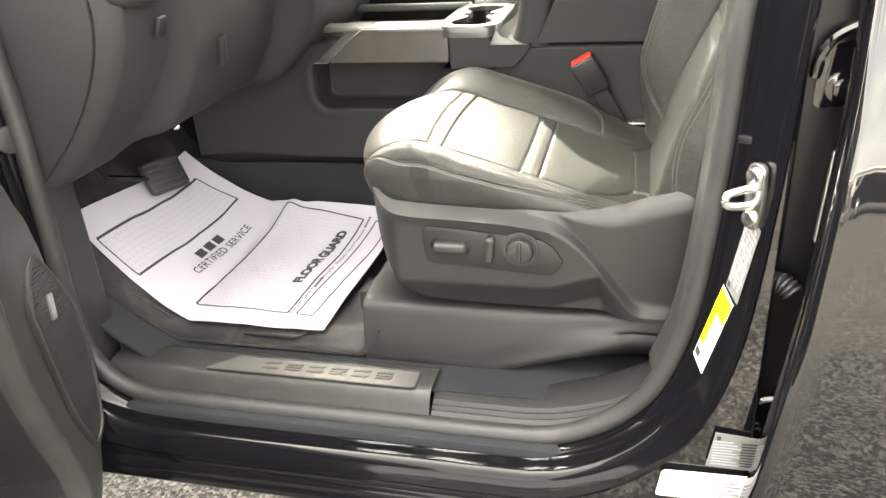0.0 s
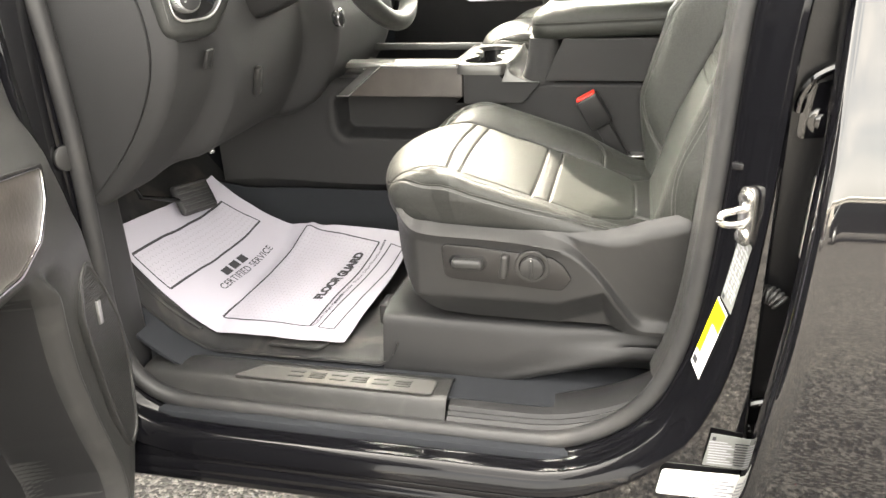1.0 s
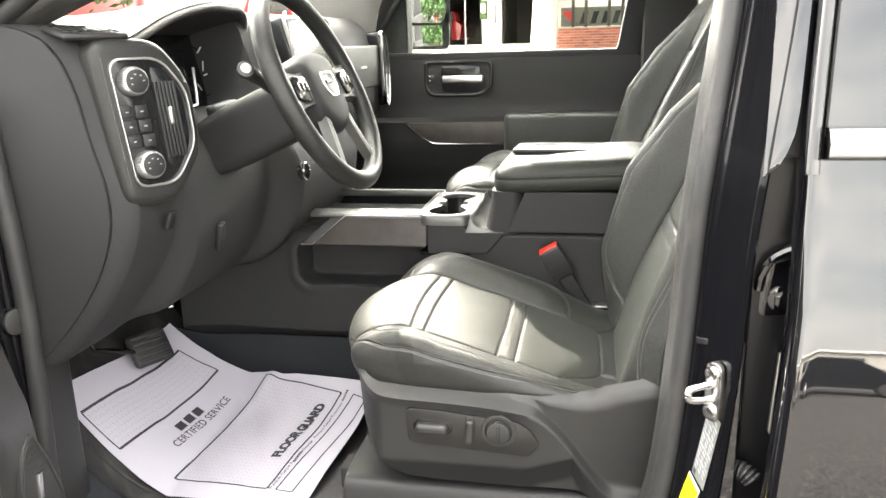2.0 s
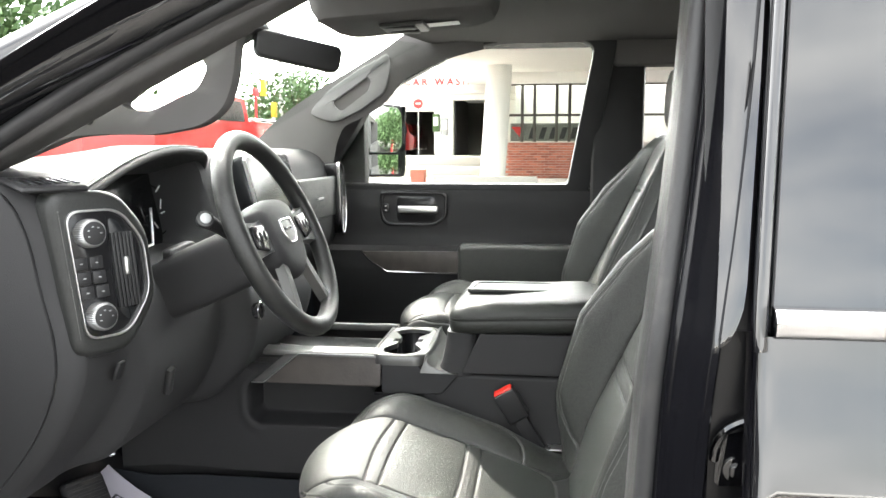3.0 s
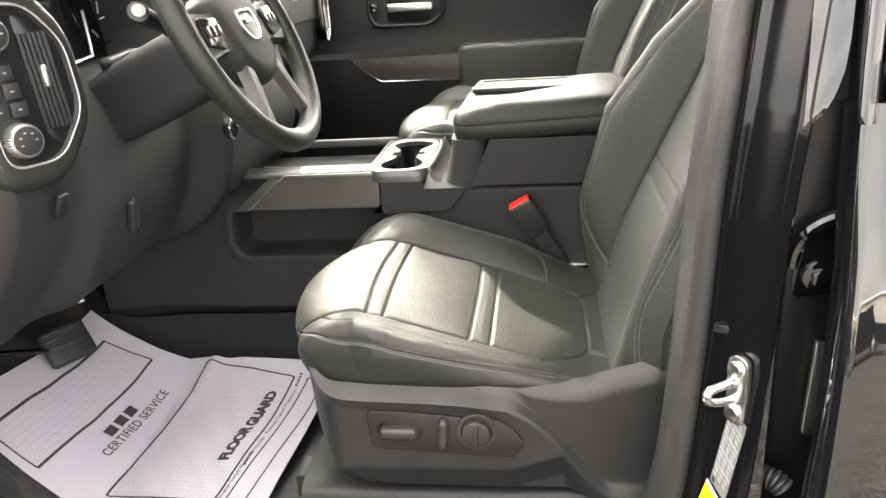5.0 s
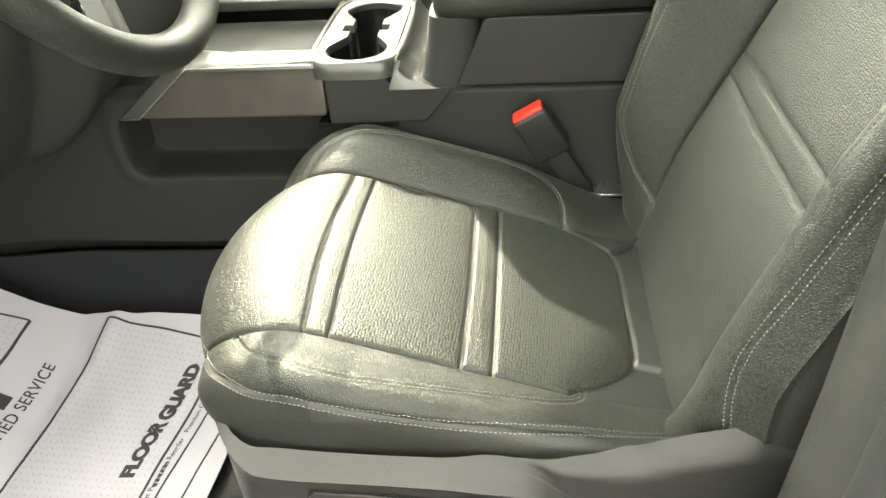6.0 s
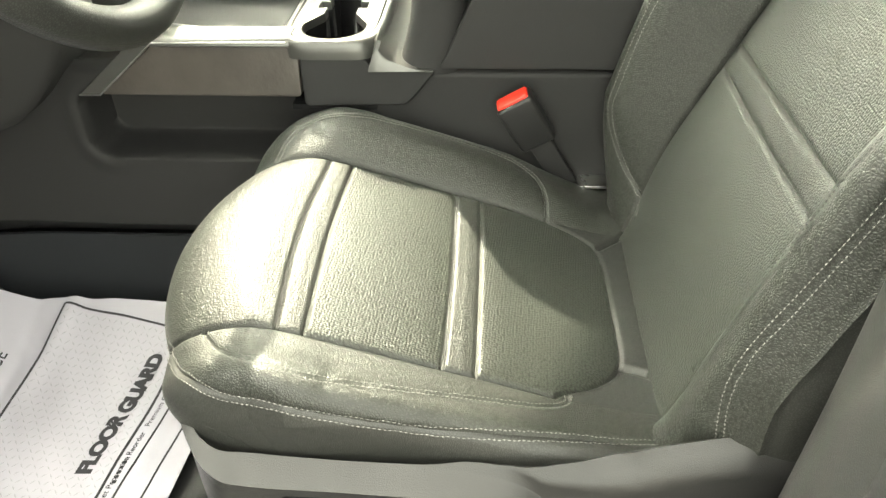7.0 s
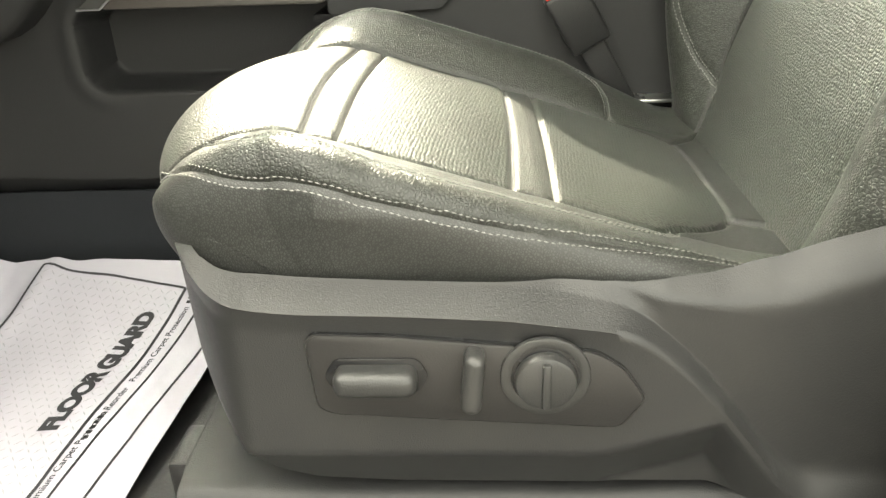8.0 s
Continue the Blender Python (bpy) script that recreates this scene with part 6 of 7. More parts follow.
def plate_reach(a, ax, ay, p=5.0):
    return 1.0 / ((abs(math.cos(a)) / ax) ** p + (abs(math.sin(a)) / ay) ** p) ** (1 / p)


turns = np.linspace(0, 2 * math.pi, 240, endpoint=False)
rings = []
for ax, ay, z, k in ((0, 0, 1.222, 1.0), (0, 0, 1.231, 1.0), (0, 0, 1.2335, 1.035), (0.055, 0.1270, 1.2340, 0), (0.0565, 0.1282, 1.2315, 0), (0.058, 0.1295, 1.2345, 0), (0.062, 0.1325, 1.2345, 0), (0.0650, 0.1355, 1.2315, 0), (0.067, 0.1378, 1.226, 0), (0.0675, 0.1386, 1.219, 0), (0.0675, 0.1388, 1.211, 0)):
    rings.append([(CUP_X + math.cos(a) * (cup_reach(a) * k if k else plate_reach(a, ax, ay)), CUP_Y + math.sin(a) * (cup_reach(a) * k if k else plate_reach(a, ax, ay)), z) for a in turns])
cp = part("cup_plate", thicken(loft(rings, closed=True, cap=False), 0.003), SILVER_PAINT, con, "silver cup holder plate with a raised rim", 50)
part("cup_well", merge(loft([[(CUP_X + math.cos(a) * cup_reach(a) * k, CUP_Y + math.sin(a) * cup_reach(a) * k, z) for a in turns] for z, k in ((1.226, 1.01), (1.16, 0.97), (1.148, 0.90))], cap=False), box(-0.075, 0.035, CUP_Y - 0.135, CUP_Y + 0.135, 1.142, 1.149, 0)), GLOSS_BLACK, con, "black cup wells")
# silver flare from the plate down to the bin
sk = []
for f in np.linspace(0, 1, 14):
    drop, reach = 1.233 - 0.037 * (1 - (1 - f) ** 1.6), 0.040 + 0.034 * f ** 1.5
    lx = 0.040 - 0.012 * math.sin(f * 1.57)
    sk.append([(lx, W0 - 0.004 - 0.0095 * math.sin(f * 1.57), drop), (lx + 0.006, W0 - 0.005 - 0.0095 * math.sin(f * 1.57), drop + 0.001), (0.5 * (lx + reach + 0.03 * f), W0 - 0.004 - 0.0095 * math.sin(f * 1.57), drop + 0.001),
               (reach + 0.036 * f * f, W0 - 0.002 - 0.0095 * math.sin(f * 1.57), drop), (reach + 0.012 * f, W0 + 0.06, drop + 0.002), (reach, W0 + 0.15, drop + 0.002), (reach, W1 - 0.02, drop + 0.002), (0.030, W1 - 0.02, drop - 0.004), (0.030, W0 + 0.03, drop - 0.004)])
part("plate_skirt", loft(sk), SILVER_PAINT, con, "silver flared skirt", 60)
# lid
lo_ = round_poly([(0.086, W0 - 0.008), (0.43, W0 - 0.008), (0.44, W1 + 0.004), (0.094, W1 + 0.004)], 0.045, 10)
lidr = []
for z, q in ((1.288, 0.955), (1.292, 0.985), (1.304, 0.998), (1.3155, 1.0), (1.317, 0.994), (1.3185, 1.0), (1.327, 0.994), (1.336, 0.972), (1.344, 0.930), (1.350, 0.87), (1.3535, 0.79), (1.355, 0.68), (1.3555, 0.4)):
    lidr.append([(0.26 + (x - 0.26) * q, CON_Y + (y - CON_Y) * q, z + (0.006 * (x - 0.26) / 0.17)) for x, y in lo_])
lid = part("lid", loft(lidr), LEATHER_LID, con, "padded leather lid", 70)
slot = round_poly([(0.130, 0.735), (0.325, 0.735), (0.335, 0.825), (0.136, 0.825)], 0.012, 4)
part("lid_slot", ring_prism([((x - 0.232) * 1.13 + 0.232, (y - 0.78) * 1.30 + 0.78) for x, y in slot], slot, "z", 1.350, 1.3600, 0.003), LEATHER_LID, lid, "padded rim of the grip slot")
part("slot_floor", prism(slot, "z", 1.346, 1.3572, 0.0), DOOR_BLACK, lid, "dark grip slot")
part("stitching", stitches(np.array([(0.26 + (x - 0.26) * 1.002, CON_Y + (y - CON_Y) * 1.004, 1.3225 + 0.006 * (x - 0.26) / 0.17) for x, y in lo_ + lo_[:1]]), np.array([0, -1.0, 0])), THREAD_DARK, lid)
part("lid_seam", tube([(0.405, W0 + 0.03 + 0.23 * f, 1.3635 - 0.012 * (2 * f - 1) ** 6) for f in np.linspace(0, 1, 16)], 0.0012, 6), PLASTIC, lid, "dark cross seam")
# ---- seat belt buckle ----
bk = thing("seat_belt_buckle", (0.25, 0.57, 1.08), "black seat belt buckle with red release button", "belt buckle")
BM = Matrix.Translation((0.223, 0.568, 1.148)) @ pose(0, 0, 0, 8, -30, 0)
part("housing", xf(box(-0.024, 0.024, -0.015, 0.015, -0.045, 0.028, 0.005, 3), BM), PLASTIC, bk)
part("release_button", xf(box(-0.021, 0.021, -0.012, 0.010, 0.026, 0.032, 0.003), BM), RED, bk, "red release button")
part("anchor_plate", box(0.300, 0.345, 0.570, 0.600, 1.040, 1.044, 0.001), SATIN, bk, "pale metal anchor plate")
part("strap", xf(box(-0.015, 0.015, -0.005, 0.005, -0.13, -0.04, 0.003), BM), PLASTIC_SOFT, bk, "black buckle strap")

# ---- driver's door, standing open ----
DOOR = Matrix.Translation((-0.515, -0.135, 0)) @ pose(0, 0, 0, 0, 0, -75)    # local x along the door from its front edge, y into the cab when shut
ddoor = thing("driver_door", (-0.45, -0.4, 0.55), "driver's door standing open, black door card with speaker grille", "door")


def dd(bm):
    return xf(bm, DOOR)


def front_edge(z):
    return float(np.interp(z, [0.50, 0.60, 0.675, 0.785, 0.90, 1.0, 1.07, 1.155, 1.235, 1.46], [0.03, -0.005, -0.035, -0.082, -0.078, -0.058, -0.036, 0.014, 0.045, 0.056]))


Z = spline([(0.50, -0.05), (0.56, -0.015), (0.66, 0.0), (0.80, 0.0), (0.95, -0.002), (1.06, 0.006), (1.12, 0.018), (1.17, 0.022), (1.24, 0.022), (1.28, 0.010), (1.32, -0.006), (1.40, -0.014), (1.46, -0.03)], 110)
steps = np.concatenate([np.linspace(0, 0.40, 180), np.linspace(0.42, 1.05, 14)])
Z_Y = (Z[:, 0].copy(), Z[:, 1].copy())


def crease(z):
    """Where the map pocket begins, along the door."""
    return float(np.interp(z, [0.50, 0.60, 0.70, 0.74, 0.83, 0.93, 0.99, 1.066, 1.11, 1.15, 1.2], [0.135, 0.115, 0.100, 0.103, 0.128, 0.147, 0.154, 0.163, 0.183, 0.215, 0.32]))


def card_y(x, z):
    """The card's relief: a rounded ridge, then the sunk pocket."""
    low = min(1.0, max(0.0, (1.12 - z) / 0.04)) * min(1.0, max(0.0, (z - 0.53) / 0.03))
    sunk = min(1.0, max(0.0, (x - crease(z)) / 0.020)) * low
    ridge = 0.026 * math.exp(-((x - crease(z) + 0.016) / 0.015) ** 2) * low
    swell = 0.010 * math.exp(-((x - crease(z) + 0.05) / 0.03) ** 2) * low
    return float(np.interp(z, *Z_Y)) - 0.04 * max(0.0, 1 - (x - front_edge(z)) / 0.03) ** 2 - 0.125 * sunk * sunk * (3 - 2 * sunk) + ridge - swell


DC = np.array([[(front_edge(z) + sx, card_y(front_edge(z) + sx, z), z) for z in Z_Y[0]] for sx in steps])
# black sheet just above the card: the pocket's shade put into colour
part("pocket_shade", dd(to_bm(grid_mesh(np.array([[(crease(z) + 0.004 + sx, card_y(crease(z) + 0.004 + sx, z) + 0.0015, z) for z in np.linspace(0.565, 1.085, 90)] for sx in np.concatenate([np.linspace(0, 0.03, 24), np.linspace(0.04, 0.7, 20)])])))), DOOR_BLACK, ddoor, "black sheet over the map pocket, coloured for its shade", 75)
part("door_card", dd(thicken(to_bm(grid_mesh(DC)), 0.004)), PLASTIC_GREY, ddoor, "dark moulded door card with a deep map pocket", 75)
part("door_shell", dd(box(-0.01, 1.10, -0.26, -0.19, 0.48, 1.46, 0.03, 3)), PAINT, ddoor, "black painted door shell")
go = round_poly([(0.005, 1.062), (-0.030, 1.0), (-0.058, 0.93), (-0.060, 0.84), (-0.035, 0.735), (0.0, 0.712), (0.030, 0.80), (0.046, 0.93), (0.052, 0.99), (0.034, 1.04)], 0.015, 4)
part("grille_frame", dd(ring_prism([((x + 0.01) * 1.12 - 0.01, (z - 0.89) * 1.05 + 0.89) for x, z in go], go, "y", -0.004, 0.0085, 0.003)), PLASTIC_GREY, ddoor, "raised grille surround")
grl = part("speaker_grille", dd(prism(go, "y", 0.0, 0.0045, 0.0015)), SCREEN, ddoor, "black perforated speaker grille")
for k in range(74):
    z = 0.720 + k * 0.0046
    a, b = np.interp(z, [0.712, 0.735, 0.84, 0.93, 1.0, 1.062], [0.0, -0.035, -0.060, -0.060, -0.036, -0.008]), np.interp(z, [0.712, 0.80, 0.93, 0.99, 1.04, 1.062], [0.0, 0.030, 0.046, 0.052, 0.034, 0.005])
    if b - a > 0.012:
        part("grille_rib", dd(box(a + 0.004, b - 0.004, 0.004, 0.0062, z - 0.0012, z + 0.0012, 0)), PLASTIC_GREY, grl)
part("speaker_badge", dd(xf(box(-0.006, 0.006, 0.0, 0.005, -0.02, 0.02, 0.001), Matrix.Translation((0.004, 0.005, 0.975)) @ pose(0, 0, 0, 0, -8, 0))), SATIN, grl, "small metal badge")
wt = round_poly([(0.112, 1.248), (0.50, 1.300), (0.50, 1.150), (0.225, 1.142), (0.160, 1.163), (0.122, 1.205)], 0.008, 3)
part("wood_trim", dd(prism(wt, "y", 0.016, 0.028, 0.003)), WOOD, ddoor, "wood trim strip")
part("trim_bead", dd(ring_prism([((x - 0.4) * 1.025 + 0.4, (z - 1.2) * 1.10 + 1.2) for x, z in wt], wt, "y", 0.016, 0.030, 0.001)), CHROME, ddoor, "chrome edge of the wood trim")
hg = part("hinge_face", box(-0.66, -0.585, -0.11, -0.035, 0.72, 1.55, 0.01), PAINT, cab, "painted hinge pillar")
part("pillar_plug", xf(cyl((0, 0, 0), (1, -0.3, 0), 0.021, 0.008, 28, 0.003), Matrix.Translation((-0.578, -0.045, 1.20))), PLASTIC_GREY, cab, "round grey plug")
part("kick_panel", box(-0.60, -0.575, -0.02, 0.06, 0.74, 1.12, 0.012, 3), PLASTIC, cab, "dark kick panel")

# ---- door striker, labels, hinges ----
st = thing("door_striker", (0.455, -0.09, 1.16), "zinc-plated steel door striker bolted to the pillar", "door striker")
SM = Matrix.Translation((0.4555, -0.084, 1.164)) @ pose(0, 0, 0, 0, 0, -53)
part("plate", xf(prism(round_poly([(-0.012, -0.040), (0.012, -0.040), (0.014, 0.0), (0.012, 0.040), (-0.012, 0.040)], 0.012, 4), "y", -0.006, 0.002, 0.001), SM), STEEL, st)
part("loop", xf(tube(spline([(0.0, 0, 0.010), (-0.004, -0.018, 0.010), (-0.008, -0.034, 0.007), (-0.009, -0.038, 0.0), (-0.008, -0.034, -0.007), (-0.004, -0.018, -0.010), (0.0, 0, -0.010)], 24), 0.0048, 10), SM), STEEL, st, "striker loop")
for z in (-0.026, 0.026):
    part("bolt", xf(cyl((0, -0.009, z), (0, 1, 0), 0.009, 0.006, 20, 0.0015), SM), STEEL, st)




def sticker(name, corners, mat, label, group="pillar labels"):
    """A thin sticker lying on the pillar, corners in (x, z)."""
    return single(name, prism(corners, "y", -0.1070, -0.1055, 0.0), mat, label, "label", group=group)


def bars_on(ob, x0, x1, z, h, mat, sx=0.0):
    part("print_bar", prism([(x0, z - h / 2), (x1, z - h / 2 + sx), (x1, z + h / 2 + sx), (x0, z + h / 2)], "y", -0.1078, -0.1071, 0.0), mat, ob)


def quad_patch(q, u0, u1, v0, v1, lift, skew=0.0):
    """A thin patch on a label's four corners q, u across and v down, raised off the pillar."""
    a, b, c, d = (Vector(p) for p in q)
    n = (b - a).cross(d - a).normalized()
    n = n if n.y < 0 else -n
    at = lambda u, v, h: (a * (1 - u) + b * u) * (1 - v) + (d * (1 - u) + c * u) * v + n * h
    ring = [(u0, v0), (u1, v0 + skew), (u1, v1 + skew), (u0, v1)]
    return loft([[at(u, v, lift) for u, v in ring], [at(u, v, lift + 0.0007) for u, v in ring]])


WARN = [(0.4343, -0.0648, 1.0375), (0.4458, -0.0827, 1.0189), (0.4184, -0.0737, 0.9076), (0.4076, -0.0534, 0.926)]
TYRE = [(0.4519, -0.0773, 1.1437), (0.4639, -0.0952, 1.1248), (0.4492, -0.0868, 1.0221), (0.4369, -0.0679, 1.039)]
yl = single("warning_label", quad_patch(WARN, 0, 1, 0, 1, 0.001), WHITE, "white and yellow warning label on the door pillar", "label", group="pillar labels")
part("yellow_field", quad_patch(WARN, 0.02, 0.36, 0.03, 0.76, 0.0019), YELLOW, yl, "yellow field")
part("yellow_field", quad_patch(WARN, 0.36, 0.98, 0.03, 0.30, 0.0019), YELLOW, yl, "yellow field")
part("round_mark", quad_patch(WARN, 0.06, 0.42, 0.85, 0.94, 0.0019), INK, yl, "dark pictogram")
for k in range(6):
    part("print_bar", quad_patch(WARN, 0.48, 0.60 + 0.05 * (k % 3), 0.36 + k * 0.09, 0.40 + k * 0.09, 0.0019), INK_GREY, yl)
tl = single("tyre_label", quad_patch(TYRE, 0, 1, 0, 1, 0.001), FOIL, "grey foil tyre information label on the door pillar", "label", group="pillar labels")
part("round_mark", quad_patch(TYRE, 0.08, 0.25, 0.91, 0.97, 0.0019), INK, tl)
for k in range(13):
    for u in (0.08, 0.38, 0.68):
        part("print_bar", quad_patch(TYRE, u, u + 0.16 + 0.05 * ((k * 5 + int(u * 10)) % 3), 0.05 + k * 0.065, 0.085 + k * 0.065, 0.0019, 0.02), POLE_GREY if (k + int(u * 10)) % 2 else INK_GREY, tl)
vl = sticker("certificate_label", [(0.439, 0.840), (0.499, 0.835), (0.502, 0.782), (0.431, 0.784)], FOIL, "silver certification label on the lower pillar")
bars_on(vl, 0.441, 0.446, 0.832, 0.006, INK)
for k in range(9):
    bars_on(vl, 0.437, 0.462 + 0.006 * (k % 3), 0.826 - k * 0.0046, 0.0018, INK_GREY)
    bars_on(vl, 0.472, 0.494 - 0.004 * (k % 2), 0.826 - k * 0.0046, 0.0018, INK)
wl_ = sticker("white_label", round_poly([(0.376, 0.768), (0.499, 0.772), (0.506, 0.725), (0.369, 0.722)], 0.006, 3), WHITE, "plain white label on the rocker")
for k in range(5):
    bars_on(wl_, 0.388, 0.47 + 0.008 * (k % 2), 0.757 - k * 0.0065, 0.0026, INK_GREY)
for hx, z in ((0.528, 1.285), (0.498, 0.816)):
    hn = thing("hinge", (0.50, -0.06, z), "black painted rear door hinge with bolt", "hinge", "rear door hinges")
    part("leaf", xf(loft([[(x, y, z2) for x, z2 in round_poly([(-0.026, -0.03), (0.024, -0.024), (0.028, 0.05), (-0.024, 0.036)], 0.012, 4)] for y in (-0.008, 0.012)]), Matrix.Translation((hx, -0.060, z + 0.006))), PAINT, hn)
    part("washer", cyl((hx, -0.069, z), (0, 1, 0), 0.0165, 0.004, 32, 0.0012), PAINT, hn)
    part("bolt", cyl((hx, -0.073, z), (0, 1, 0), 0.0105, 0.008, 6, 0.001), PAINT, hn, "hinge bolt")
    part("hinge_arm", tube(spline([(hx - 0.028, -0.070, z + 0.012), (hx - 0.022, -0.074, z + 0.045), (hx - 0.002, -0.078, z + 0.064), (hx + 0.03, -0.082, z + 0.074)], 16), 0.006, 8), PAINT, hn, "curved hinge arm")
boot = thing("wiring_boot", (0.50, -0.09, 1.04), "black corrugated rubber wiring boot between pillar and rear door", "cable boot")
part("boot_tube", tube([(0.478 + 0.03 * f, -0.075 - 0.02 * f, 1.045 + 0.01 * math.sin(f * 3)) for f in np.linspace(0, 1, 25)], [0.013 if k % 3 else 0.0095 for k in range(25)], 14), RUBBER, boot)
check = thing("door_check_plate", (0.536, -0.07, 1.16), "satin grey door check plate on the rear door's edge", "door check")
part("plate", xf(prism(round_poly([(-0.009, -0.055), (0.005, -0.055), (0.010, 0.05), (-0.004, 0.058)], 0.005, 4), "y", -0.004, 0.004, 0.0012), Matrix.Translation((0.533, -0.074, 1.160))), SATIN, check)
clip = thing("pillar_clip", (0.42, -0.06, 1.245), "black plastic clip across the door pillar flange", "clip")
part("clip_body", xf(box(-0.011, 0.013, -0.006, 0.006, -0.005, 0.005, 0.002), Matrix.Translation((0.444, -0.056, 1.222)) @ pose(0, 0, 0, 0, 0, -20)), GLOSS_BLACK, clip)

# ---- beyond the truck, passenger side: car wash and showroom ----
terrace = single("terrace", box(-14, 16, 18.6, 30, -0.1, 0.80, 0.02), CONCRETE, "pale concrete terrace with stepped kerbs", "paving", kind="structure")
single("upper_terrace", box(-14, -0.9, 23.0, 30, 0.7, 1.42, 0.02), CONCRETE, "pale concrete forecourt of the car wash", "paving", kind="structure")
single("kerb_step", box(-14, -0.9, 22.4, 23.0, 0.7, 1.12, 0.03), CONCRETE, "concrete step below the forecourt", "kerb", kind="structure")
bld = thing("car_wash_building", (-6, 26, 1.4), "white car wash building with dark open bays and red lettering", "building")
part("wall", box(-5.7, -4.60, 26, 26.4, 1.3, 3.62, 0.02), WALL_WHITE, bld, "white rendered wall")
part("wall", box(-3.43, -2.76, 26, 26.4, 1.3, 3.62, 0.02), WALL_WHITE, bld, "white rendered wall")
part("wall", box(-1.60, -0.6, 26, 26.4, 1.3, 3.62, 0.02), WALL_WHITE, bld, "white rendered wall")
part("fascia", box(-5.7, -0.6, 25.85, 26.4, 3.32, 4.35, 0.03), WALL_WHITE, bld, "white fascia above the bays")
part("fascia_edge", box(-5.7, -0.6, 25.70, 25.87, 3.52, 3.62, 0.02), WALL_WHITE, bld)
part("bay_door", box(-4.62, -3.40, 26.1, 26.2, 2.95, 3.35, 0.01), WALL_WHITE, bld, "raised white bay door")
# back, partition and sides carry the bays' inner shade in their colour
part("bay_inside", box(-4.8, -1.4, 31.0, 31.2, 1.3, 3.6, 0.0), BAY_SHADE, bld, "back of the wash bays, coloured dark for the shade inside")
part("bay_partition", box(-3.5, -2.7, 26.3, 31.0, 1.3, 3.6, 0.0), BAY_SHADE, bld)
part("bay_side", box(-4.9, -4.62, 26.3, 31.0, 1.3, 3.6, 0.0), BAY_SHADE, bld)
part("bay_side", box(-1.6, -1.4, 26.3, 31.0, 1.3, 3.6, 0.0), BAY_SHADE, bld)
part("bay_roof", box(-5.7, -0.6, 26.3, 31.2, 3.5, 3.62, 0.0), WALL_WHITE, bld)
letters("R CAR WASH", 0.33, Matrix.Translation((-3.55, 25.82, 3.93)) @ pose(0, 0, 0, 90, 0, 0), SIGN_RED, "sign_letters", bld, 0.02, 0.004, 1.5, "red sign lettering")
sg = thing("stop_sign", (-3.93, 25.6, 1.4), "small round red sign beside the wash bay", "sign")
part("disc", cyl((-3.93, 25.6, 3.19), (0, 1, 0), 0.17, 0.03, 8, 0.004), SIGN_RED, sg)
part("post", tube([(-3.93, 25.63, 1.42), (-3.93, 25.63, 3.2)], 0.025, 8), POLE_GREY, sg)
part("mark", box(-4.02, -3.84, 25.57, 25.58, 3.17, 3.22, 0), WHITE, sg)
for x, c, z in ((-3.36, LEAF, 2.55), (-3.06, POLE_GREY, 2.42)):
    nb = thing("notice_box", (x, 25.95, z), "wall-mounted control box beside the wash bay", "box", "wall boxes")
    part("case", box(x - 0.12, x + 0.12, 25.88, 26.0, z - 0.3, z + 0.3, 0.02), c, nb)
    part("notice", box(x - 0.08, x + 0.08, 25.87, 25.885, z - 0.1, z + 0.2, 0.0), WHITE, nb)
sh = thing("showroom", (5, 22, 0.8), "glass-fronted showroom with brick parapet under a white canopy", "building")
part("canopy", prism(round_poly([(-2.5, 16.5), (0.5, 14.0), (16, 13.6), (16, 26), (-2.2, 26), (-2.6, 22)], 0.6, 6), "z", 3.86, 4.25, 0.05, 3), WALL_WHITE, sh, "wide white concrete canopy")
part("soffit_beam", box(-0.8, 12, 21.9, 22.1, 3.53, 3.88, 0.02), WALL_WHITE, sh)
core = part("brick_parapet", box(-0.80, 12, 22.06, 22.3, 0.78, 1.86, 0.0), MORTAR, sh, "red brick parapet")
part("back_wall", box(-0.8, 12, 27.0, 27.2, 0.8, 3.9, 0), WALL_WHITE, sh, "pale showroom back wall")
for x in (-0.75, -0.28, 0.08, 0.72, 1.09, 2.0, 3.0, 4.0, 5.0):
    part("mullion", box(x - 0.045, x + 0.045, 22.0, 22.12, 1.86, 3.55, 0.008), FRAME_DARK, sh, "dark bronze mullion")
part("transom", box(-0.75, 12, 22.01, 22.11, 2.60, 2.67, 0.006), FRAME_DARK, sh)
part("head_frame", box(-0.75, 12, 22.0, 22.12, 3.49, 3.55, 0.006), FRAME_DARK, sh)
part("shop_glass", box(-0.75, 12, 22.05, 22.06, 1.86, 3.5, 0), GLASS, sh)
ban = part("window_graphic", box(-0.62, 1.6, 22.10, 22.11, 1.88, 2.40, 0), FOIL, sh, "grey window graphic with dark lettering shapes")
for k in range(5):
    part("graphic_mark", prism([(-0.1 + 0.3 * k, 1.95), (0.05 + 0.3 * k, 1.95), (0.15 + 0.3 * k, 2.28), (0.0 + 0.3 * k, 2.28)], "y", 22.085, 22.098, 0), INK, ban)
part("graphic_mark", prism([(-0.6, 2.3), (-0.3, 2.3), (-0.35, 2.0)], "y", 22.085, 22.098, 0), SIGN_RED, ban)
col = thing("canopy_column", (-0.93, 20, 0.3), "round white canopy column", "column")
part("shaft", loft([[(-0.935 + dx + 0.338 * math.cos(a), 20 + 0.338 * math.sin(a), z) for a in np.linspace(0, 2 * math.pi, 40, endpoint=False)] for z, dx in ((0.7, -0.09), (3.9, 0.095))]), WALL_WHITE, col)
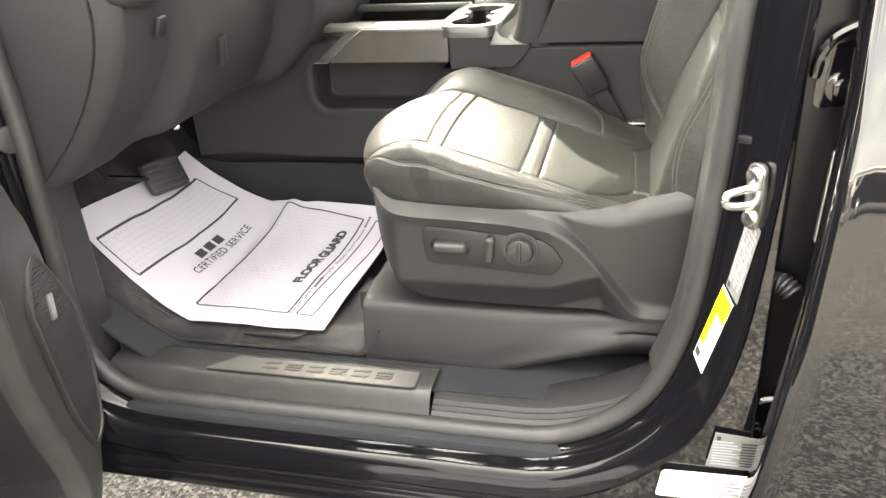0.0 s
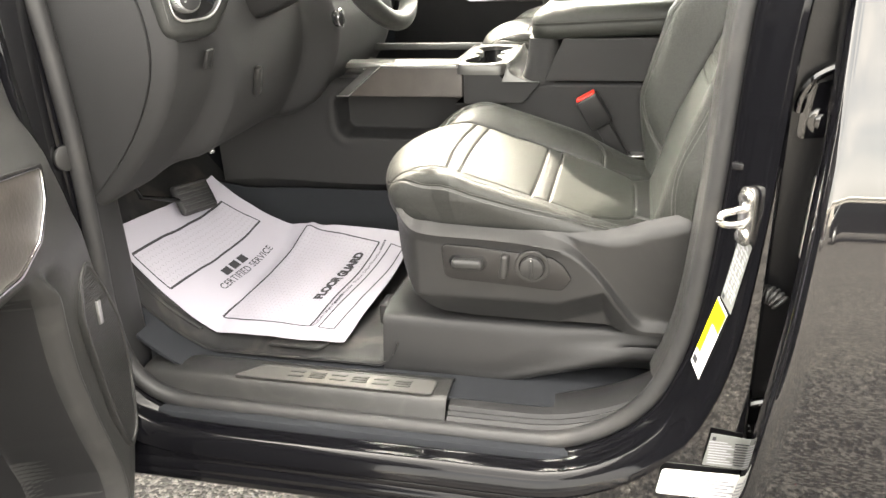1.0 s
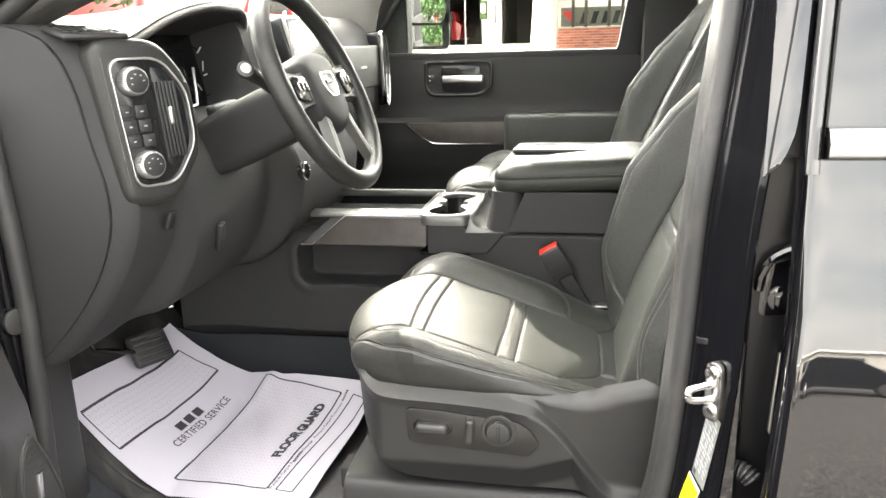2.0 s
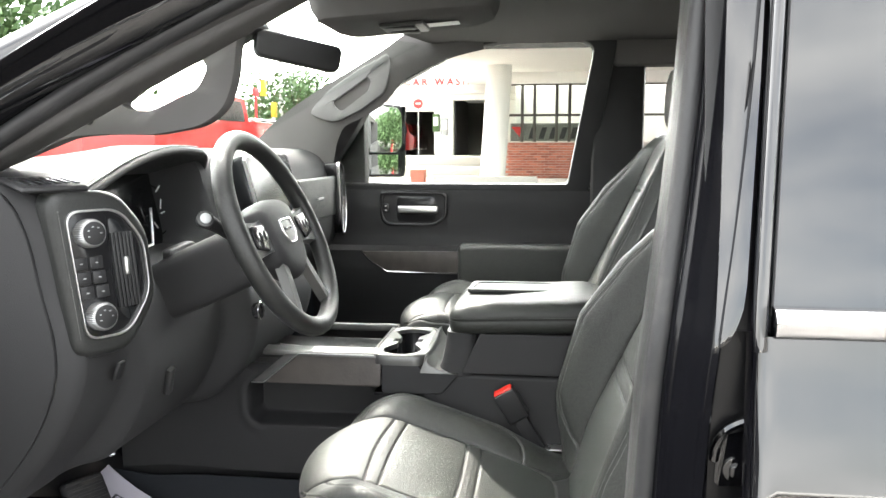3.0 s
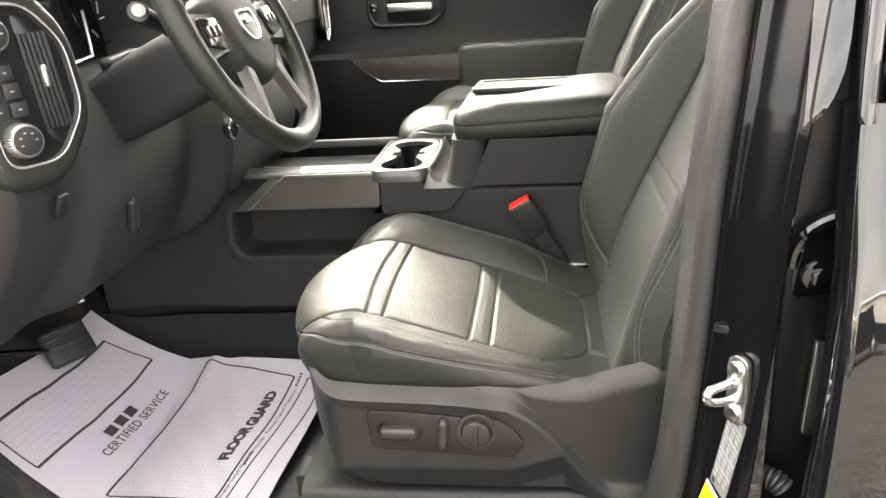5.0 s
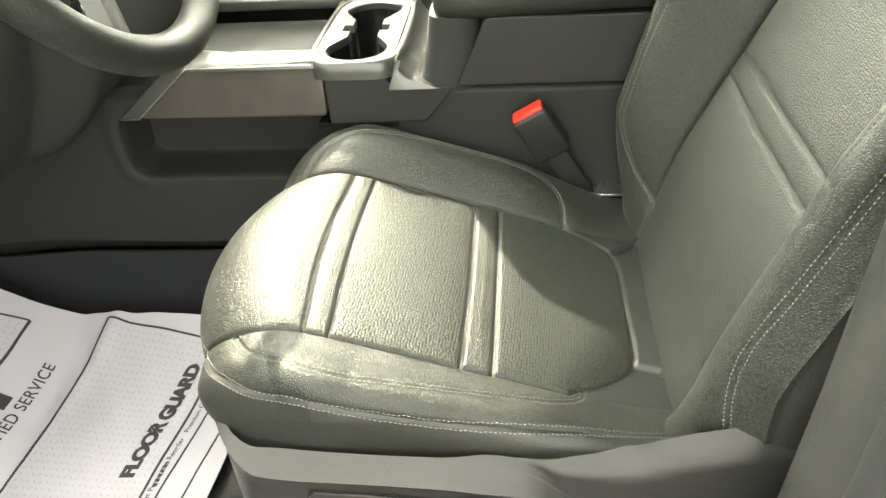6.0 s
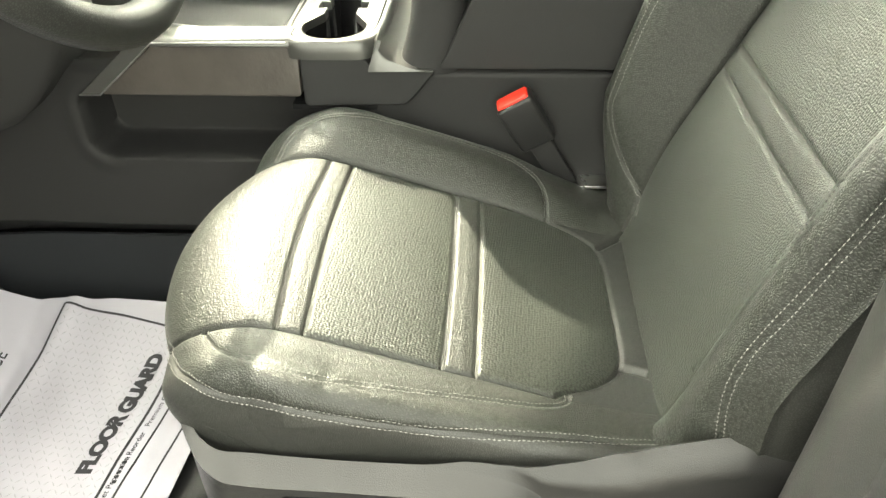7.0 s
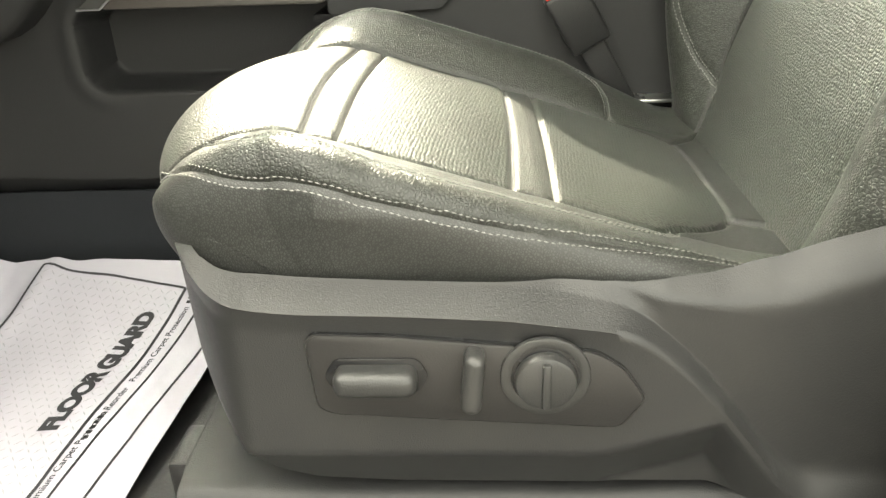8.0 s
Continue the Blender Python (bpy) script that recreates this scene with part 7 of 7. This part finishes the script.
stub = thing("brick_stub", (-2.74, 18, 0.1), "low red brick pier", "pier")
part("pier", box(-2.92, -2.57, 17.9, 18.3, 0.0, 1.16, 0.02), BRICK, stub)
single("low_wall", box(-2.4, 0.2, 18.2, 18.5, 0.0, 0.98, 0.02), CONCRETE, "low pale concrete wall", "wall", kind="structure")
rc = thing("red_car", (-5.0, 27.5, 1.4), "red car standing in the wash bay", "car")
part("body", loft([[(-5.0 + x * k, 26.9 + y, z) for x, z in round_poly([(-0.75, 1.6), (0.75, 1.6), (0.8, 2.1), (0.6, 2.2), (0.5, 2.6), (-0.5, 2.6), (-0.6, 2.2), (-0.8, 2.1)], 0.1, 3)] for y, k in ((0, 0.9), (0.3, 1.0), (3.0, 1.0), (3.4, 0.9))]), RED_PAINT, rc)
part("glass", box(-5.45, -4.55, 26.85, 26.95, 2.22, 2.52, 0.04), SCREEN, rc, "dark window")
for x in (-5.6, -4.4):
    part("wheel", cyl((x, 27.5, 1.72), (1, 0, 0), 0.3, 0.2, 24, 0.02), RUBBER, rc)


# ---- trees, poles and vehicles ahead ----
def tree(x, y, z0, h, r, seed, leaves, label, name="tree"):
    rng = random.Random(seed)
    t = thing(name, (x, y, z0), label, "tree", "roadside trees")
    limbs = [tube([(x, y, z0), (x + 0.1, y, z0 + h * 0.3), (x, y + 0.1, z0 + h * 0.6)], [h * 0.03, h * 0.024, h * 0.012], 8)]
    tips = []
    for k in range(9):
        a, b = rng.uniform(0, 6.28), rng.uniform(0.35, 0.6)
        e = Vector((x + math.cos(a) * r * 0.7, y + math.sin(a) * r * 0.7, z0 + h * rng.uniform(0.55, 0.9)))
        s = Vector((x, y, z0 + h * b * 0.8))
        limbs.append(tube([s, (s + e) / 2 + Vector((0, 0, 0.1 * h)), e], [h * 0.012, h * 0.008, h * 0.004], 6))
        tips.append(e)
    part("trunk", merge(*limbs), BARK, t)
    v, f = [], []
    for k in range(leaves):
        c = rng.choice(tips) if rng.random() < 0.75 else Vector((x, y, z0 + h * 0.75))
        d = Vector((rng.gauss(0, 1), rng.gauss(0, 1), rng.gauss(0, 0.7))) * r * 0.30
        p = c + d
        n = Vector((rng.gauss(0, 1), rng.gauss(0, 1), rng.gauss(0, 1))).normalized()
        u = n.orthogonal().normalized() * rng.uniform(0.10, 0.22) * r * 0.35
        w = n.cross(u) * 0.6
        i = len(v)
        v += [p - u, p - w * 0.8, p + u, p + w]
        f.append((i, i + 1, i + 2, i + 3))
    me = bpy.data.meshes.new("crown")
    me.from_pydata([tuple(q) for q in v], [], f)
    tagged(part("crown", me, LEAF, t), kind="stuff")
    return t


tree(-24.0, 74, 0, 9.5, 4.2, 3, 2600, "distant green roadside tree")
tree(-29.0, 84, 0, 8.0, 4.5, 5, 2200, "distant green roadside tree")
tree(-40.0, 84, 0, 7.5, 4.5, 8, 2200, "distant green roadside tree")
tree(-24.5, 33, 0, 9.5, 4.5, 11, 2600, "green tree behind the red building")
tree(-28.5, 30, 0, 11.5, 4.5, 12, 2600, "green tree behind the red building")
tree(9.5, 3.0, -1.6, 4.8, 2.2, 21, 6000, "green tree behind the truck")
tree(11.5, 4.6, -1.4, 5.4, 2.4, 22, 6000, "green tree behind the truck")
tree(12.0, 1.7, -1.7, 5.2, 2.4, 23, 7000, "green tree behind the truck")
pump = thing("red_post", (8.6, 2.6, 0), "red and white post at the kerb behind the truck", "post")
part("post", box(8.5, 8.7, 2.5, 2.75, 0, 1.25, 0.03), SIGN_RED, pump)
part("cap", box(8.48, 8.72, 2.48, 2.77, 1.25, 1.5, 0.03), WHITE, pump, "white cap")
lowb = thing("beige_building", (4, -34, 0), "long low beige building across the car park", "building")
part("wall", box(-22, 34, -38, -34, 0, 2.3, 0.05), CONCRETE, lowb, "beige wall")
part("roof_edge", box(-22.3, 34.3, -38.3, -33.7, 2.3, 2.5, 0.05), WALL_WHITE, lowb)
for k in range(9):
    wn_ = part("window", box(-19 + k * 5.6, -16.4 + k * 5.6, -34.02, -33.94, 0.9, 1.9, 0.02), SCREEN, lowb, "dark window")
    part("window_sill", box(-19.1 + k * 5.6, -16.3 + k * 5.6, -33.98, -33.85, 0.82, 0.9, 0.01), WALL_WHITE, wn_)
def parked_car(x, y, mat, label):
    c = thing("parked_car", (x, y, 0), label, "car", "parked cars")
    prof = round_poly([(-2.2, 0.35), (2.2, 0.35), (2.25, 0.85), (1.35, 0.98), (0.75, 1.45), (-1.2, 1.48), (-1.9, 0.98), (-2.25, 0.85)], 0.15, 4)
    part("body", loft([[(x + px * k, y + dy, pz) for px, pz in prof] for dy, k in ((-0.9, 0.96), (-0.8, 1.0), (0.8, 1.0), (0.9, 0.96))]), mat, c)
    part("side_window", prism(round_poly([(x - 1.5, 1.0), (x + 1.15, 1.0), (x + 0.7, 1.38), (x - 1.15, 1.40)], 0.08, 3), "y", y + 0.89, y + 0.915, 0.0), SCREEN, c, "dark side window")
    for dx in (-1.35, 1.35):
        w_ = part("wheel", cyl((x + dx, y + 0.82, 0.33), (0, 1, 0), 0.33, 0.22, 28, 0.03), RUBBER, c)
        part("rim", cyl((x + dx, y + 0.94, 0.33), (0, 1, 0), 0.2, 0.03, 20, 0.01), SATIN, w_)
for k, (m_, lb) in enumerate(((GLOSS_BLACK, "black parked car across the car park"), (SILVER_PAINT, "silver parked car across the car park"), (GLOSS_BLACK, "black parked car across the car park"), (SCREEN, "dark parked car across the car park"), (WALL_WHITE, "white parked car across the car park"))):
    parked_car(-7 + k * 5.4, -13.5, m_, lb)
rb = thing("red_building", (-28, 36, 0), "low red building with a flat roof", "building")
part("wall", box(-40, -24.5, 33.5, 44, 0, 6.6, 0.05), SIGN_RED, rb, "red painted wall")
part("roof_edge", box(-40.2, -24.3, 33.3, 44.2, 6.6, 7.0, 0.05), WALL_WHITE, rb)
pl_ = thing("street_pole", (-25, 73, 0), "tall slim pale street pole", "pole")
part("pole", tube([(-25, 73, 0), (-25, 73, 10.8)], 0.17, 10), WALL_WHITE, pl_)
sgn = thing("traffic_signal", (-25, 66, 0), "traffic signal on a mast arm", "traffic signal")
part("mast", tube([(-25, 60.5, 0), (-25, 60.5, 8.2)], 0.13, 10), FRAME_DARK, sgn)
part("arm", tube([(-25, 60.5, 7.8), (-25, 70, 7.9)], 0.08, 8), FRAME_DARK, sgn)
for y in (68.2, 71.0):
    part("signal_head", box(-25.2, -24.8, y - 0.35, y + 0.35, 6.4 if y < 70 else 4.6, 7.9 if y < 70 else 6.0, 0.05), SIGNAL, sgn, "yellow signal head")
rs = thing("red_road_sign", (-25, 66.2, 0), "red roadside sign on a red post", "sign")
part("panel", box(-25.1, -24.9, 65.7, 66.8, 6.3, 7.0, 0.03), SIGN_RED, rs)
part("post", tube([(-25, 66.2, 0), (-25, 66.2, 6.4)], 0.12, 8), SIGN_RED, rs)
ws_ = thing("wash_sign", (-12.5, 18, 0), "white roadside sign with WASH lettering", "sign")
part("panel", xf(box(-1.3, 1.3, -0.05, 0.05, -0.42, 0.42, 0.03), Matrix.Translation((-12.6, 21.0, 4.40)) @ pose(0, 0, 0, 0, 0, 32)), WHITE, ws_)
part("post", tube([(-12.9, 20.85, 0), (-12.9, 20.85, 4.1)], 0.12, 8), SIGN_RED, ws_)
letters("WASH", 0.62, Matrix.Translation((-12.56, 20.93, 4.40)) @ pose(0, 0, 0, 0, 0, 32) @ pose(0, 0, 0, 90, 0, 0), INK_GREY, "sign_letters", ws_, 0.01, 0.0, 1.1)
far = thing("far_shop", (-34, 92, 0), "low grey-green shop building across the road", "building")
part("wall", box(-38, -22, 90, 100, 0, 4.5, 0.05), POLE_GREY, far)
part("roof", prism([(89.5, 4.5), (100.5, 4.5), (95, 6.6)], "x", -38.4, -21.6, 0.02), FRAME_DARK, far, "dark pitched roof")

rt = thing("red_pickup", (-8.2, 18, 0), "dark red pickup truck parked beyond the bonnet", "pickup truck")
def rt_loft(profile, x0, x1, tuck=0.9):
    return loft([[(x, y * k + 17.6 * (1 - k), z) for y, z in profile] for x, k in ((x0, tuck), (x0 + 0.12, 1.0), (x1 - 0.12, 1.0), (x1, tuck))])
part("body", rt_loft(round_poly([(13.6, 0.9), (24.4, 0.9), (24.4, 2.35), (18.6, 2.35), (13.6, 2.25)], 0.12, 3), -9.0, -7.2), RED_PAINT, rt)
part("cab", rt_loft(round_poly([(15.2, 2.2), (18.8, 2.2), (18.4, 2.95), (16.2, 2.95)], 0.2, 4), -8.9, -7.3), RED_PAINT, rt)
part("side_window", prism(round_poly([(16.0, 2.35), (18.3, 2.35), (18.05, 2.85), (16.5, 2.85)], 0.1, 3), "x", -7.31, -7.28, 0.0), SCREEN, rt, "dark side window")
part("bed_rail", box(-7.4, -7.2, 18.8, 24.3, 2.36, 2.46, 0.02), CHROME, rt, "bright bed rail")
for y in (15.2, 22.6):
    wh = part("wheel", cyl((-7.4, y, 0.45), (1, 0, 0), 0.45, 0.3, 32, 0.04), RUBBER, rt)
    part("rim", cyl((-7.24, y, 0.45), (1, 0, 0), 0.26, 0.04, 24, 0.01), SATIN, wh)

# ---- bricks of the parapet ----
bm = bmesh.new()
bmesh.ops.create_cube(bm, size=1, matrix=Matrix.Diagonal((0.205, 0.03, 0.062, 1)))
bevel(bm, 0.005, 1)
brick_me = bpy.data.meshes.new("brick")
bm.to_mesh(brick_me)
bm.free()
brick_me.materials.append(BRICK)
for r in range(14):
    for c in range(14):
        ob = new("brick", brick_me)
        ob.parent = core
        ob.location = (-0.68 + 0.215 * c + (0.107 if r % 2 else 0), 22.05 + 0.002 * ((r * 7 + c * 3) % 3), 0.83 + 0.0745 * r)
